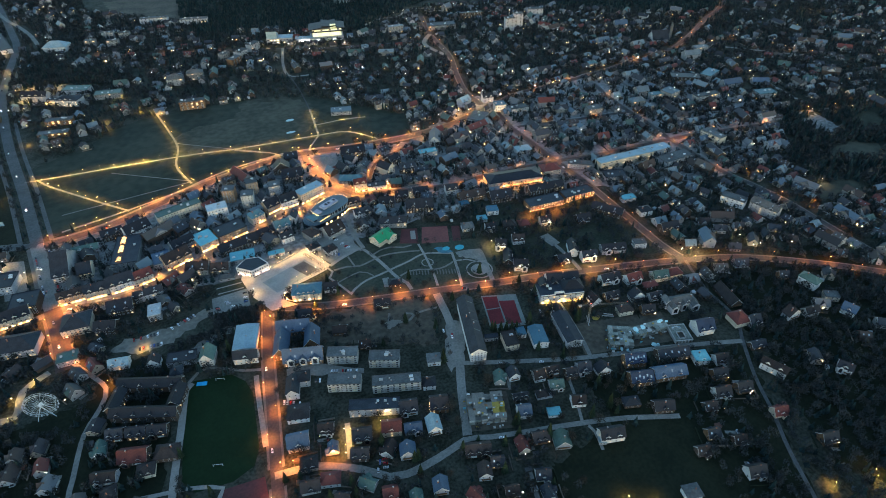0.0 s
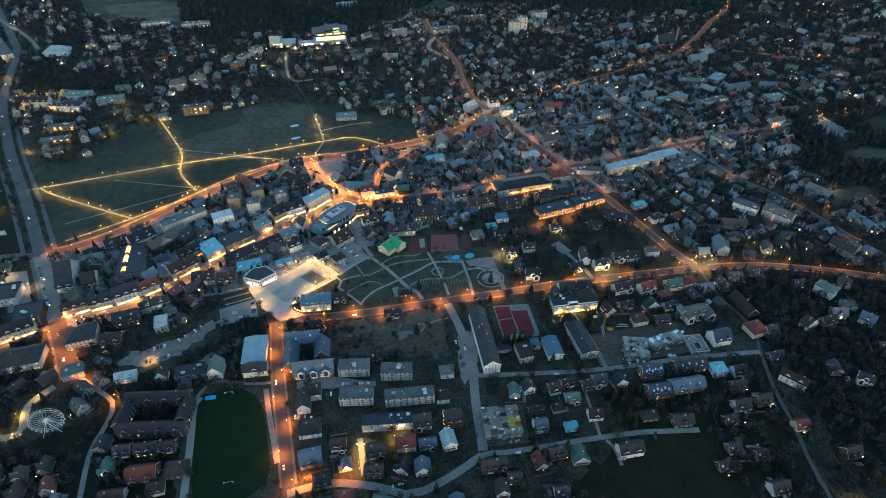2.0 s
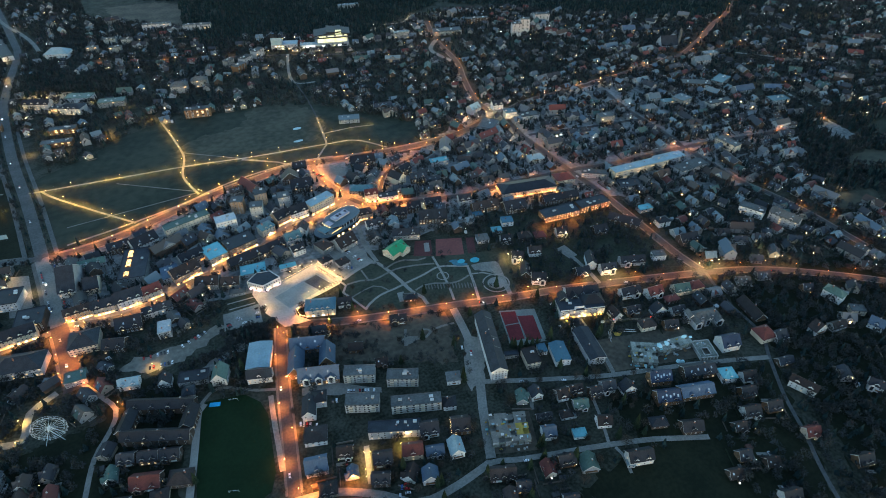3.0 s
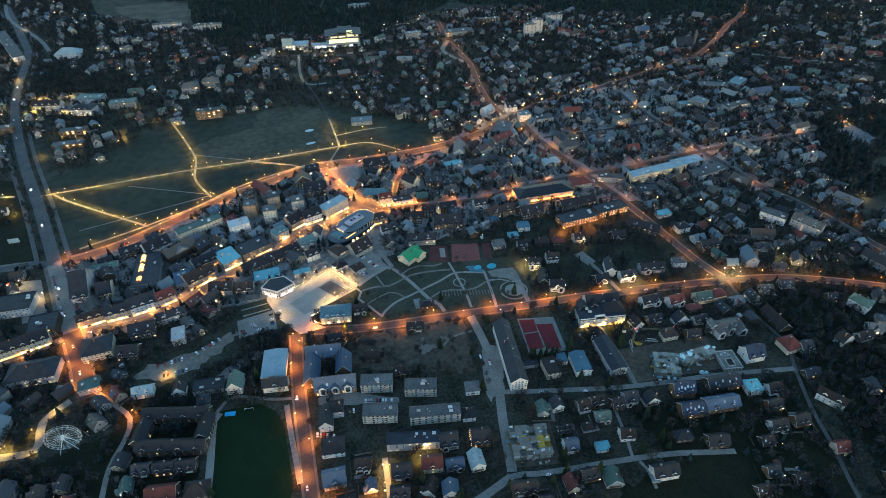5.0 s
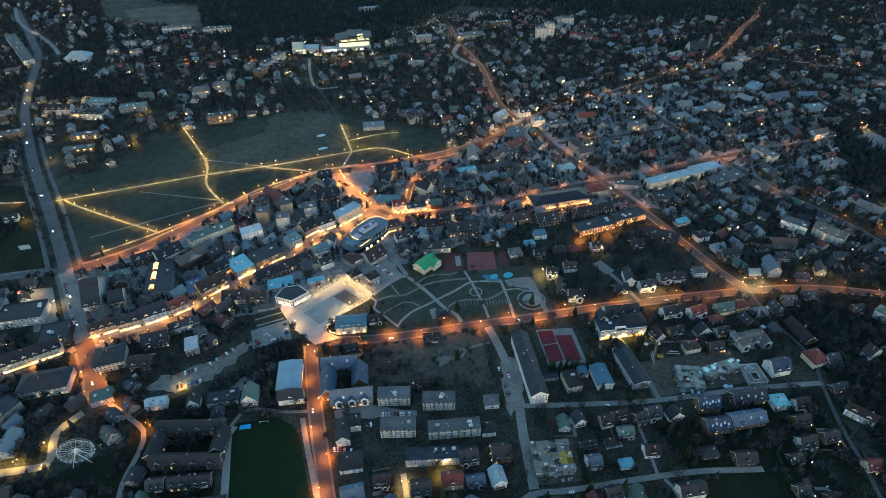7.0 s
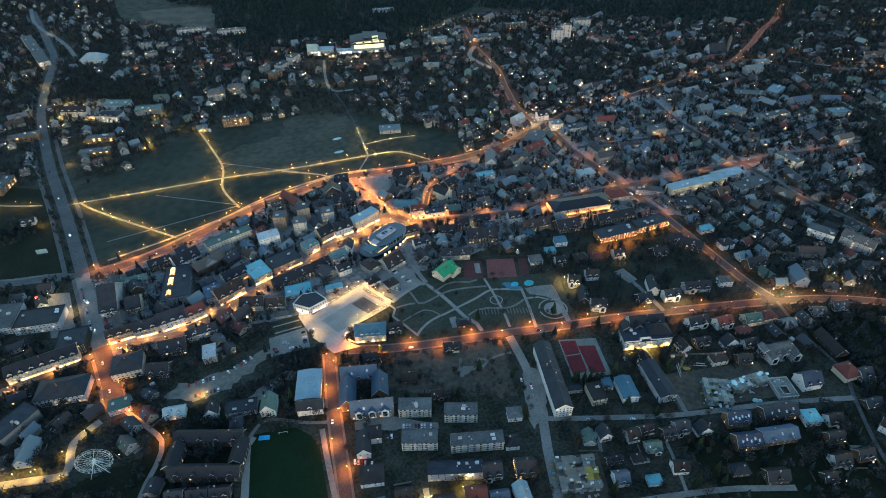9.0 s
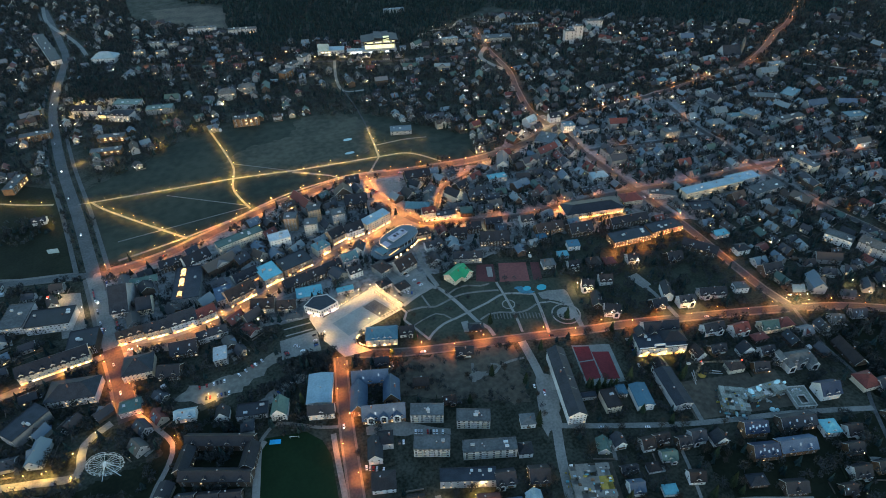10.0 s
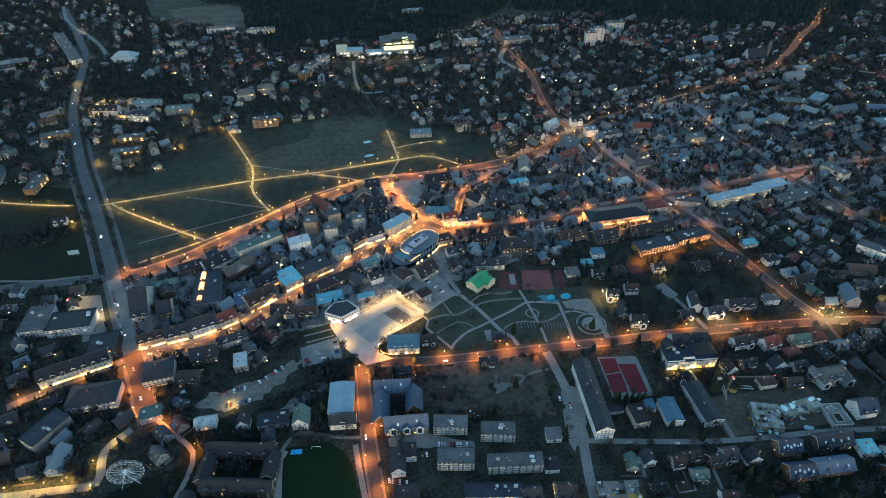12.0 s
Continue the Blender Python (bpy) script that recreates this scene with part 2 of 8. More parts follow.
def smooth_line(pts, step=8.0):
    """Points every few metres along a gentle curve through the given ones."""
    out = []
    n = len(pts)
    for i in range(n - 1):
        p0, p1, p2, p3 = (Vector(pts[max(0, min(n - 1, k))]) for k in (i - 1, i, i + 1, i + 2))
        m = max(1, int((p2 - p1).length / step))
        for k in range(m):
            t = k / m
            out.append(0.5 * ((2 * p1) + (p2 - p0) * t + (2 * p0 - 5 * p1 + 4 * p2 - p3) * t * t + (3 * p1 - p0 - 3 * p2 + p3) * t ** 3))
    out.append(Vector(pts[-1]))
    return out


def normals_of(line):
    res = []
    for i in range(len(line)):
        d = line[min(i + 1, len(line) - 1)] - line[max(i - 1, 0)]
        d.normalize()
        res.append(Vector((-d.y, d.x)))
    return res


def ribbon(name, line, o0, o1, z, thick, material, keep=None):
    """A slab that follows a line between two offsets, with upright sides."""
    bm = bmesh.new()
    nn = normals_of(line)
    prev = None
    for i, (p, q) in enumerate(zip(line, nn)):
        if keep and not keep(p + q * (o0 + o1) / 2):
            prev = None
            continue
        a, b = p + q * o0, p + q * o1
        ring = [bm.verts.new((a.x, a.y, z - thick)), bm.verts.new((a.x, a.y, z)), bm.verts.new((b.x, b.y, z)), bm.verts.new((b.x, b.y, z - thick))]
        if prev:
            for k in range(3):
                bm.faces.new((prev[k], prev[k + 1], ring[k + 1], ring[k]))
        prev = ring
    bmesh.ops.recalc_face_normals(bm, faces=bm.faces)
    if bm.faces and sum(f.normal.z for f in bm.faces) < 0:
        bmesh.ops.reverse_faces(bm, faces=bm.faces)
    return part(name, bm, material)


def patch(name, pts, z, thick, material, rounded=False):
    bm = bmesh.new()
    f = bm.faces.new([bm.verts.new((x, y, z)) for x, y in pts])
    f.normal_update()
    if f.normal.z < 0:
        f.normal_flip()
    g = bmesh.ops.extrude_face_region(bm, geom=[f])
    bmesh.ops.translate(bm, verts=[e for e in g["geom"] if isinstance(e, bmesh.types.BMVert)], vec=(0, 0, -thick))
    bmesh.ops.recalc_face_normals(bm, faces=bm.faces)
    return part(name, bm, material)


def ragged(pts, amount=2.0, step=5.0):
    """An outline worn uneven, as trodden or mown ground ends."""
    rr = random.Random(int(pts[0][0] * 3 + pts[0][1]))
    out = []
    n = len(pts)
    for i in range(n):
        a, b = Vector(pts[i]), Vector(pts[(i + 1) % n])
        m = max(1, int((b - a).length / step))
        for k in range(m):
            c = a.lerp(b, k / m)
            out.append((c.x + rr.uniform(-amount, amount), c.y + rr.uniform(-amount, amount)))
    return out


def inside(p, poly):
    x, y = p[0], p[1]
    r = False
    for i in range(len(poly)):
        (x0, y0), (x1, y1) = poly[i], poly[i - 1]
        if (y0 > y) != (y1 > y) and x < (x1 - x0) * (y - y0) / (y1 - y0) + x0:
            r = not r
    return r


# ---- ground and streets ----
bm = bmesh.new()
S = 6000
N = 24
grid = [[bm.verts.new((300 + S * (i / N - 0.5) * 2, 900 + S * (j / N - 0.5) * 2, 0)) for j in range(N + 1)] for i in range(N + 1)]
for i in range(N):
    for j in range(N):
        bm.faces.new((grid[i][j], grid[i + 1][j], grid[i + 1][j + 1], grid[i][j + 1]))
tagged(part("ground", bm, EARTH), "dark winter ground of yards and gardens", "ground", kind="structure")

FIELD = [(-166, 720), (-182, 850), (-193, 905), (-154, 930), (-116, 947), (-83, 985), (-30, 1012), (131, 1006), (232, 966), (352, 824), (331, 752), (280, 770), (222, 772), (143, 786), (84, 775), (20, 762), (-53, 735), (-100, 718)]
FIELD2 = [(-190, 722), (-205, 800), (-226, 930), (-320, 1000), (-420, 900), (-330, 735)]
PARK = [(118, 506), (167, 530), (302, 472), (277, 402), (110, 452)]
LOT = [(98, 440), (196, 413), (176, 345), (150, 362), (70, 405), (74, 432)]
PITCH = [(-50, 402), (-42, 410), (-10, 402), (0, 388), (3, 372), (-5, 314), (-12, 299), (-30, 293), (-58, 297), (-66, 312)]
tagged(patch("meadow", FIELD, 0.05, 0.3, GRASS), "wide dark green winter meadow crossed by lit paths", "meadow", kind="structure")
tagged(patch("dry_meadow", ragged([(101, 944), (131, 1005), (192, 994), (226, 940), (222, 880), (190, 838), (107, 820), (0, 850), (-14, 900), (40, 935)], 5), 0.056, 0.3, DRYGRASS), "paler dry grass in the upper meadow", "meadow", kind="structure")
tagged(patch("meadow", FIELD2, 0.05, 0.3, ROUGH), "dark green winter meadow beside the boulevard", "meadow", kind="structure")
tagged(patch("park", PARK, 0.06, 0.3, PARKLAWN), "dull park lawn between pale paths", "park", kind="structure")
tagged(patch("waste_ground", ragged(LOT, 2.5), 0.05, 0.3, LOTGRASS), "brownish empty lot with bare trees", "lot", kind="structure")
tagged(patch("bare_patch", ragged([(141, 389), (139, 398), (148, 400), (158, 394), (150, 390)], 1.2, 3), 0.07, 0.3, GRAVEL), "bare trodden patch on the empty lot", "ground", kind="structure")
tagged(patch("pavilion_yard", [(164, 462), (171, 461), (168, 446), (161, 448)], 0.33, 0.3, LANE), "small pale yard beside the park pavilion", "yard", kind="structure")
tagged(patch("guest_yard", ragged([(36, 384), (56, 384), (74, 372), (100, 352), (98, 348), (70, 361), (36, 376)], 1.2, 5), 0.07, 0.3, LANE), "pale yard with parked cars behind the guest house", "yard", kind="structure")
tagged(patch("lane_apron", ragged([(199, 376), (206, 367), (214, 361), (188, 318), (170, 312), (174, 332)], 1.2, 5), 0.07, 0.3, LANE), "worn pale verge beside the school lane", "yard", kind="structure")
tagged(patch("sports_pitch", PITCH, 0.06, 0.3, TURF), "dark green football pitch", "pitch", kind="structure")
tagged(patch("bare_plot", ragged([(-108, 484), (-95, 494), (-58, 490), (-20, 503), (-8, 497), (-28, 482), (-58, 468), (-88, 470)], 3), 0.05, 0.3, DIRT), "pale bare earth plot", "plot", kind="structure")
tagged(patch("open_slope", ragged([(200, 190), (320, 158), (312, 108), (180, 172)], 4), 0.05, 0.3, ROUGH), "dark rough grass slope", "grass", kind="structure")
tagged(patch("open_slope", ragged([(-96, 1521), (-40, 1640), (-60, 1770), (60, 1760), (130, 1690), (100, 1530), (75, 1473), (-12, 1440), (-152, 1453)], 4), 0.05, 0.3, LOTGRASS), "pale open field below the wood", "field", kind="structure")
TOWN_YARDS = [(-172, 690), (-160, 560), (-90, 548), (-40, 545), (20, 530), (110, 530), (165, 545), (290, 545), (400, 620), (500, 640), (540, 760), (490, 830), (400, 790), (330, 735), (150, 770), (0, 745)]
tagged(patch("town_yards", ragged(TOWN_YARDS, 5, 9), 0.025, 0.3, YARD), "paved yards and drives between the houses of the centre", "yards", kind="structure")
CLEARINGS = ([(900, 508), (942, 516), (930, 455), (890, 456)], [(978, 478), (1060, 488), (980, 430), (958, 450)], [(846, 430), (905, 426), (934, 404), (894, 374), (838, 412)], [(746, 374), (808, 356), (788, 326), (728, 346)])
for poly, m, lab in zip(CLEARINGS, (YARD, GARDEN, DRYGRASS, DRYGRASS), ("grey yard at the edge of the wood", "green lawn among dark trees", "pale clearing in the dark wood", "pale grass at the edge of the wood")):
    tagged(patch("clearing", ragged(poly, 3), 0.05, 0.3, m), lab, "clearing", kind="structure")
tagged(patch("east_yards", ragged([(300, 555), (490, 500), (660, 440), (800, 470), (900, 560), (900, 760), (720, 830), (560, 800), (500, 640), (410, 628)], 5, 9), 0.020, 0.3, YARD), "paved yards and drives between the eastern houses", "yards", kind="structure")
tagged(patch("gravel_lot", ragged([(158, 750), (166, 720), (190, 706), (206, 732), (192, 754)], 2), 0.06, 0.3, LANE), "pale car park beside the meadow road", "car park", kind="structure")
for x, y, a, b in ((179, 892, 7, 4), (169, 850, 7.5, 3.5)):
    tagged(patch("pond", [(x + a * math.cos(t * 0.524), y + b * math.sin(t * 0.524)) for t in range(12)], 0.12, 0.2, mat("thin_ice", (0.22, 0.32, 0.32), (0.16, 0.25, 0.25), rough=0.3, size=2)), "small frozen pale pond in the meadow", "pond", kind="structure")
tagged(patch("parking_plot", ragged([(-42, 450), (-26, 459), (-6, 466), (5, 467), (5, 459), (-20, 447), (-34, 444)], 2), 0.05, 0.3, LANE), "pale rough parking plot", "plot", kind="structure")
tagged(patch("thicket_floor", ragged([(462, 285), (500, 300), (640, 290), (660, 100), (430, 40), (400, 90), (446, 200)], 5), 0.03, 0.3, ROUGH), "dark rough grass under the bare thicket", "grass", kind="structure")
tagged(patch("garden_ground", ragged([(270, 250), (330, 236), (440, 214), (395, 146), (345, 55), (180, 130), (190, 190), (272, 202)], 4), 0.035, 0.3, ROUGH), "dark rough garden ground", "grass", kind="structure")
tagged(patch("villa_gardens", ragged([(292, 520), (296, 402), (470, 346), (478, 420), (470, 480), (345, 525)], 3), 0.035, 0.3, GARDEN), "dark garden lawns between villas", "grass", kind="structure")
tagged(patch("villa_yard", [(358, 446), (372, 447), (374, 425), (362, 424)], 0.07, 0.3, LANE), "pale paved yard with parked vans", "yard", kind="structure")
# Pale patch added so the amber lamps have ground to brighten.
tagged(patch("hotel_yard", [(-222, 1182), (-205, 1160), (-110, 1110), (-98, 1180), (-150, 1235), (-205, 1252)], 0.06, 0.3, PALE), "pale ground patch added round the spa hotel to catch its amber lamplight", "yard", kind="structure")
tagged(patch("garden_ground", ragged([(-330, 440), (-250, 445), (-190, 425), (-125, 430), (-112, 470), (-60, 455), (-62, 400), (-82, 300), (-150, 255), (-330, 330)], 3), 0.035, 0.3, ROUGH), "dark rough garden ground by the stadium", "grass", kind="structure")
tagged(patch("kiosk_yard", [(-211, 688), (-189, 680), (-180, 606), (-204, 612)], 0.06, 0.3, LANE), "grey paved yard beside the wide street", "yard", kind="structure")
tagged(patch("far_car_park", [(-371, 1738), (-320, 1735), (-262, 1445), (-282, 1432), (-364, 1670)], 0.06, 0.3, WORN), "long pale car park far along the boulevard", "car park", kind="structure")
PLAZA = [(150, 641), (166, 660), (178, 672), (196, 655), (206, 635), (240, 627), (237, 616), (207, 622), (190, 611), (184, 597), (170, 597), (176, 622), (172, 641)]
tagged(patch("plaza", PLAZA, 0.08, 0.3, PAVING), "paved plaza at the head of the pedestrian street", "plaza", kind="structure")

# each street: name, middle line, width, surface, level, pavement width, lamp kind, lamp spacing
STREETS, PATHS = [], []


def street(name, pts, width, surface, z, pavement, lamp, gap):
    STREETS.append((name, pts, width, surface, 0.09 + 0.007 * len(STREETS), pavement, lamp, gap))


def path(name, pts, width, surface, lamp, gap):
    PATHS.append((name, pts, width, surface, lamp, gap))


street("main", [(43, 473), (107, 446), (202, 419), (268, 400), (338, 381), (480, 334), (548, 303), (616, 254), (660, 215)], 8.0, ASPHALT, 0.10, 1.8, "s", 29)
street("down", [(40, 470), (24, 401), (12, 337), (-2, 264), (-16, 190)], 9.5, ASPHALT, 0.11, 2.0, "s", 27)
street("promenade", [(-262, 552), (-223, 560), (-175, 567), (-150, 570), (-104, 561), (-62, 569), (-38, 579), (-12, 588), (18, 601), (38, 606.5), (56, 611), (68, 619), (82, 628), (100, 634), (125, 634), (147, 641), (166, 651), (183, 664), (171, 703), (164, 740), (166, 771)], 8.5, PAVING, 0.12, 0, "k", 16)
street("meadow_road", [(-176, 706), (-148, 703), (-100, 710), (-53, 727), (21, 754), (84, 768), (143, 778), (223, 764), (283, 755), (330, 751), (380, 754), (420, 762), (455, 775), (494, 784)], 11.0, ASPHALT, 0.13, 4.0, "s", 20)
street("north", [(480, 797), (483, 857), (508, 941), (539, 1029), (559, 1153), (597, 1283)], 8.0, ASPHALT, 0.14, 2.0, "s", 40)
street("hill", [(494, 785), (553, 807), (613, 809), (716, 815), (806, 827), (882, 834), (953, 847), (1062, 900), (1155, 955), (1224, 986), (1356, 1069), (1500, 1150)], 8.0, ASPHALT, 0.15, 2.0, "s", 40)
street("cross_town", [(492, 779), (481, 708), (480, 640), (481, 582), (483, 520), (481, 464), (478, 414), (476, 368), (480, 334)], 8.0, ASPHALT, 0.16, 2.0, "s", 40)
street("garden", [(480, 334), (464, 289), (458, 244), (438, 216), (413, 180), (395, 146), (375, 113), (350, 60)], 3.4, WORN, 0.10, 0, "", 0)
street("market", [(183, 660), (195, 639), (215, 627), (238, 621), (278, 607), (327, 596), (377, 595), (477, 584), (553, 569), (671, 558), (757, 542), (860, 520)], 7.0, ASPHALT, 0.12, 2.0, "s", 46)
street("east", [(701, 781), (683, 690), (680, 624), (671, 558), (669, 505), (667, 456), (675, 418), (682, 367), (681, 297), (680, 240)], 7.0, ASPHALT, 0.10, 2.0, "s", 88)
street("station", [(-159, 576), (-151, 524), (-147, 478)], 16.0, ASPHALT, 0.16, 3.0, "s", 13)
street("wide_street", [(-178, 716), (-168, 646), (-159, 576)], 15.0, LANE, 0.16, 4.0, "", 0)
street("west", [(-330, 745), (-235, 724), (-176, 707)], 10.0, BOULE, 0.15, 2.0, "", 0)
street("corner_lane", [(-160, 482), (-181, 468), (-186, 440), (-215, 446), (-251, 456), (-300, 470)], 7.0, LANE, 0.11, 0, "p2", 20)
street("bank_lane", [(-140, 484), (-126, 461), (-114, 438), (-119, 418), (-133, 393), (-142, 352), (-146, 330), (-150, 260)], 4.2, LANE, 0.12, 0, "", 0)
street("school_lane", [(206, 413), (199, 368), (185, 323), (170, 290), (152, 246)], 8.0, LANE, 0.12, 0, "", 0)
street("lower_lane", [(118, 237), (149, 243), (168, 236), (196, 227), (229, 217), (258, 207.5), (281, 199), (296, 192), (322, 180)], 4.8, LANE, 0.13, 0, "", 0)
street("south_lane", [(149, 243), (118, 238), (93, 237), (80, 241), (63, 257), (32, 276), (0, 283)], 6.5, LANE, 0.11, 0, "", 0)
street("middle_lane", [(184, 317), (231, 295), (292, 269), (374, 242), (438, 217)], 5.0, LANE, 0.14, 0, "", 0)
street("site_lane", [(316, 378), (312, 336), (305, 299), (296, 267)], 4.0, LANE, 0.15, 0, "", 0)
street("upper_lane", [(217, 652), (224, 659), (233, 673), (244, 691), (257, 703), (275, 711), (290, 716), (310, 725), (330, 738), (338, 751)], 4.2, ASPHALT, 0.14, 0, "s", 40)
street("garden_drive", [(262, 256), (257, 242), (250, 225), (245, 214)], 2.6, LANE, 0.14, 0, "", 0)
street("garden_drive_low", [(247, 208), (248, 200), (243, 184)], 2.6, LANE, 0.14, 0, "", 0)
street("boulevard", [(-300, 1900), (-250, 1600), (-236, 1488), (-243, 1328), (-243, 1192), (-223, 1008), (-196, 844), (-176, 708)], 14.0, BOULE, 0.14, 0, "", 0)
street("foot_of_wood", [(-121, 1374), (-35, 1339), (125, 1279), (271, 1217), (353, 1176), (486, 1139), (524, 1112)], 7.0, ASPHALT, 0.11, 0, "s", 62)
street("upper_junction", [(560, 1160), (523, 1108), (532, 1034)], 9.0, LANE, 0.16, 0, "", 0)
street("bath_lane", [(256, 1227), (232, 1132), (229, 1073), (263, 1062)], 5.0, LANE, 0.12, 0, "", 0)
street("bath_lane_end", [(229, 1073), (226, 990), (219, 916)], 2.2, ASPHALT, 0.12, 0, "", 0)
street("bend", [(-306, 1932), (-292, 1808), (-269, 1723), (-236, 1639), (-212, 1563), (-194, 1476)], 8.0, LANE, 0.11, 0, "", 0)
street("hill_side", [(942, 850), (1049, 827), (1143, 825)], 6.0, ASPHALT, 0.12, 0, "s", 60)
street("hill_side_low", [(1046, 810), (1107, 744), (1183, 665)], 6.0, LANE, 0.13, 0, "", 0)
street("wood_lane", [(977, 641), (960, 555)], 6.0, LANE, 0.12, 0, "", 0)
street("wood_lane_low", [(907, 530), (945, 524), (983, 515), (1019, 511), (1095, 506)], 6.0, LANE, 0.12, 0, "s", 46)
street("villa_lane", [(672, 800), (665, 739), (751, 740)], 6.0, LANE, 0.12, 0, "", 0)
street("short_street", [(490, 700), (555, 686), (601, 675), (647, 667), (680, 660)], 6.0, ASPHALT, 0.12, 0, "s", 80)
street("plaza_lane", [(177, 622), (167, 577), (164, 554), (165, 522)], 5.0, LANE, 0.14, 0, "", 0)
street("villa_drive", [(366, 443), (367, 402), (365, 374)], 4.5, LANE, 0.14, 0, "", 0)
street("yard_lane", [(67, 303), (63, 288), (58, 270)], 4.5, LANE, 0.14, 0, "p2", 14)
street("arc_road", [(454, 1281), (507, 1309), (545, 1303), (598, 1345), (646, 1306), (672, 1268)], 6.0, LANE, 0.14, 0, "w", 34)
path("meadow_path", [(-196, 874), (0, 851), (91, 834), (202, 820), (248, 810), (281, 767)], 3.0, GRAVEL, "p", 19)
path("meadow_path", [(-180, 872), (-165, 847), (-121, 791), (-73, 733)], 3.0, GRAVEL, "p", 17)
path("meadow_path", [(-11, 1022), (0, 940), (5, 880), (-4, 822), (8, 765)], 3.0, GRAVEL, "p", 19)
path("meadow_path", [(219, 916), (210, 855), (204, 819)], 3.0, GRAVEL, "p", 18)
path("meadow_path", [(204, 819), (190, 800), (176, 781)], 2.5, GRAVEL, "", 0)
path("meadow_path", [(79, 832), (124, 800)], 3.0, GRAVEL, "p", 24)
path("meadow_path", [(124, 800), (138, 783)], 2.5, GRAVEL, "", 0)
path("meadow_path", [(210, 855), (256, 854), (291, 846)], 2.5, GRAVEL, "p", 26)
path("meadow_path", [(-226, 888), (-262, 905), (-330, 945)], 3.0, GRAVEL, "p", 19)
path("meadow_path", [(-212, 724), (-255, 735), (-330, 770)], 3.0, GRAVEL, "", 0)
path("meadow_path", [(-88, 846), (8, 772)], 1.6, GRAVEL, "", 0)
path("meadow_path", [(-150, 762), (8, 770)], 1.6, GRAVEL, "", 0)
path("meadow_path", [(5, 895), (124, 800)], 1.6, GRAVEL, "", 0)
path("meadow_edge_path", [(-150, 722), (-81, 734), (-13, 751), (26, 767), (65, 779), (113, 786), (150, 788), (200, 779)], 3.0, GRAVEL, "p", 24)
path("lot_path", [(197, 394), (184, 396), (172, 395), (164, 390), (150, 393)], 2.6, GRAVEL, "", 0)
path("lot_path", [(171, 393), (170, 398), (165, 401)], 2.2, GRAVEL, "", 0)
path("lot_path", [(150, 409), (147, 402), (144, 396), (142, 388)], 2.6, GRAVEL, "", 0)
path("running_track", [(-44, 408), (-50, 402), (-60, 360), (-72, 312), (-76, 290)], 6.0, PALE, "", 0)
path("stadium_path", [(-104, 313), (-84, 308), (-63, 303), (-46, 296), (-38, 291), (-42, 284)], 3.4, PALE, "", 0)
path("stadium_path", [(10, 390), (6.5, 366), (0, 312)], 4.5, LANE, "", 0)
path("stadium_path", [(-48, 408), (-30, 420), (0, 402), (16, 395)], 3.0, GRAVEL, "", 0)
path("park_path", [(120, 509.3), (137.9, 517.2), (158.8, 523.2), (164.6, 518.6), (171.2, 497.2), (175.3, 478.7), (179.6, 455.5), (185.5, 442.7), (185.5, 431.1)], 4.0, PALE, "", 0)
path("park_path", [(121.2, 499.7), (136.6, 499), (150.2, 493.7), (171.6, 498), (185.1, 498.6), (203, 494.3), (221.2, 487.9)], 2.4, GRAVEL, "", 0)
path("park_path", [(169.9, 505.5), (180.4, 509.5), (193.7, 509.3), (207.1, 502.2), (217.1, 501.7)], 2.2, GRAVEL, "", 0)
path("park_path", [(124.6, 453.7), (132.2, 460.1), (147.7, 467.4), (164.4, 469.4), (185.5, 473.2), (203.4, 476.1), (219, 480.3), (231.1, 477.6), (251.8, 466.3)], 2.6, PALE, "", 0)
path("park_path", [(114.8, 476.3), (129, 481.1), (145.9, 484), (153.1, 478.9), (157.5, 470.8)], 1.6, GRAVEL, "", 0)
path("park_path", [(113, 490), (119.4, 472.6), (126.1, 453)], 2.4, PALE, "", 0)
path("park_path", [(115.7, 509.4), (119.5, 498.6), (114.9, 491.8), (112.4, 488.6)], 2.4, PALE, "", 0)
path("park_path", [(143.6, 515.5), (144.6, 495.4)], 2.0, GRAVEL, "", 0)
path("park_path", [(225.1, 500), (222.3, 474), (217.5, 442.7), (212.8, 423.7)], 2.6, PALE, "", 0)
path("park_path", [(252.7, 467.8), (245, 439), (236, 411.5)], 3.0, PALE, "", 0)
path("park_path", [(249.9, 452.2), (261.3, 448.8), (271.7, 438.6), (280.6, 436.4)], 2.0, PALE, "", 0)
path("park_path", [(246.3, 452), (234.1, 448.4), (221.6, 449.6), (206.4, 457.4), (194.8, 460), (183.3, 456.5)], 2.2, GRAVEL, "", 0)
LINES = []
for nm, pts, w, m, z, pav, lamp, gap in STREETS:
    LINES.append((nm, smooth_line(pts), w, pav))


def road_gap(p, skip=None):
    """Distance to the edge of the nearest street."""
    best = 1e9
    for nm, line, w, pav in LINES:
        if nm == skip:
            continue
        for q in line[::1]:
            dd = math.hypot(p[0] - q.x, p[1] - q.y) - w / 2
            if dd < best:
                best = dd
    return best


for (nm, pts, w, m, z, pav, lamp, gap), (_, line, _, _) in zip(STREETS, LINES):
    tagged(ribbon("road", line, -w / 2, w / 2, z, 0.3, m), {"promenade": "paved pedestrian street under warm lamps"}.get(nm, "asphalt town street" if m is ASPHALT else "worn grey side lane"), "road", kind="structure")
    if pav:
        for s in (-1, 1):
            a, b = s * (w / 2 + 0.01), s * (w / 2 + pav)
            tagged(ribbon("pavement", line, min(a, b), max(a, b), z + 0.13, 0.4, PAVING, keep=lambda p: road_gap(p, nm) > 2.5), "raised pavement with a kerb", "pavement", kind="structure")
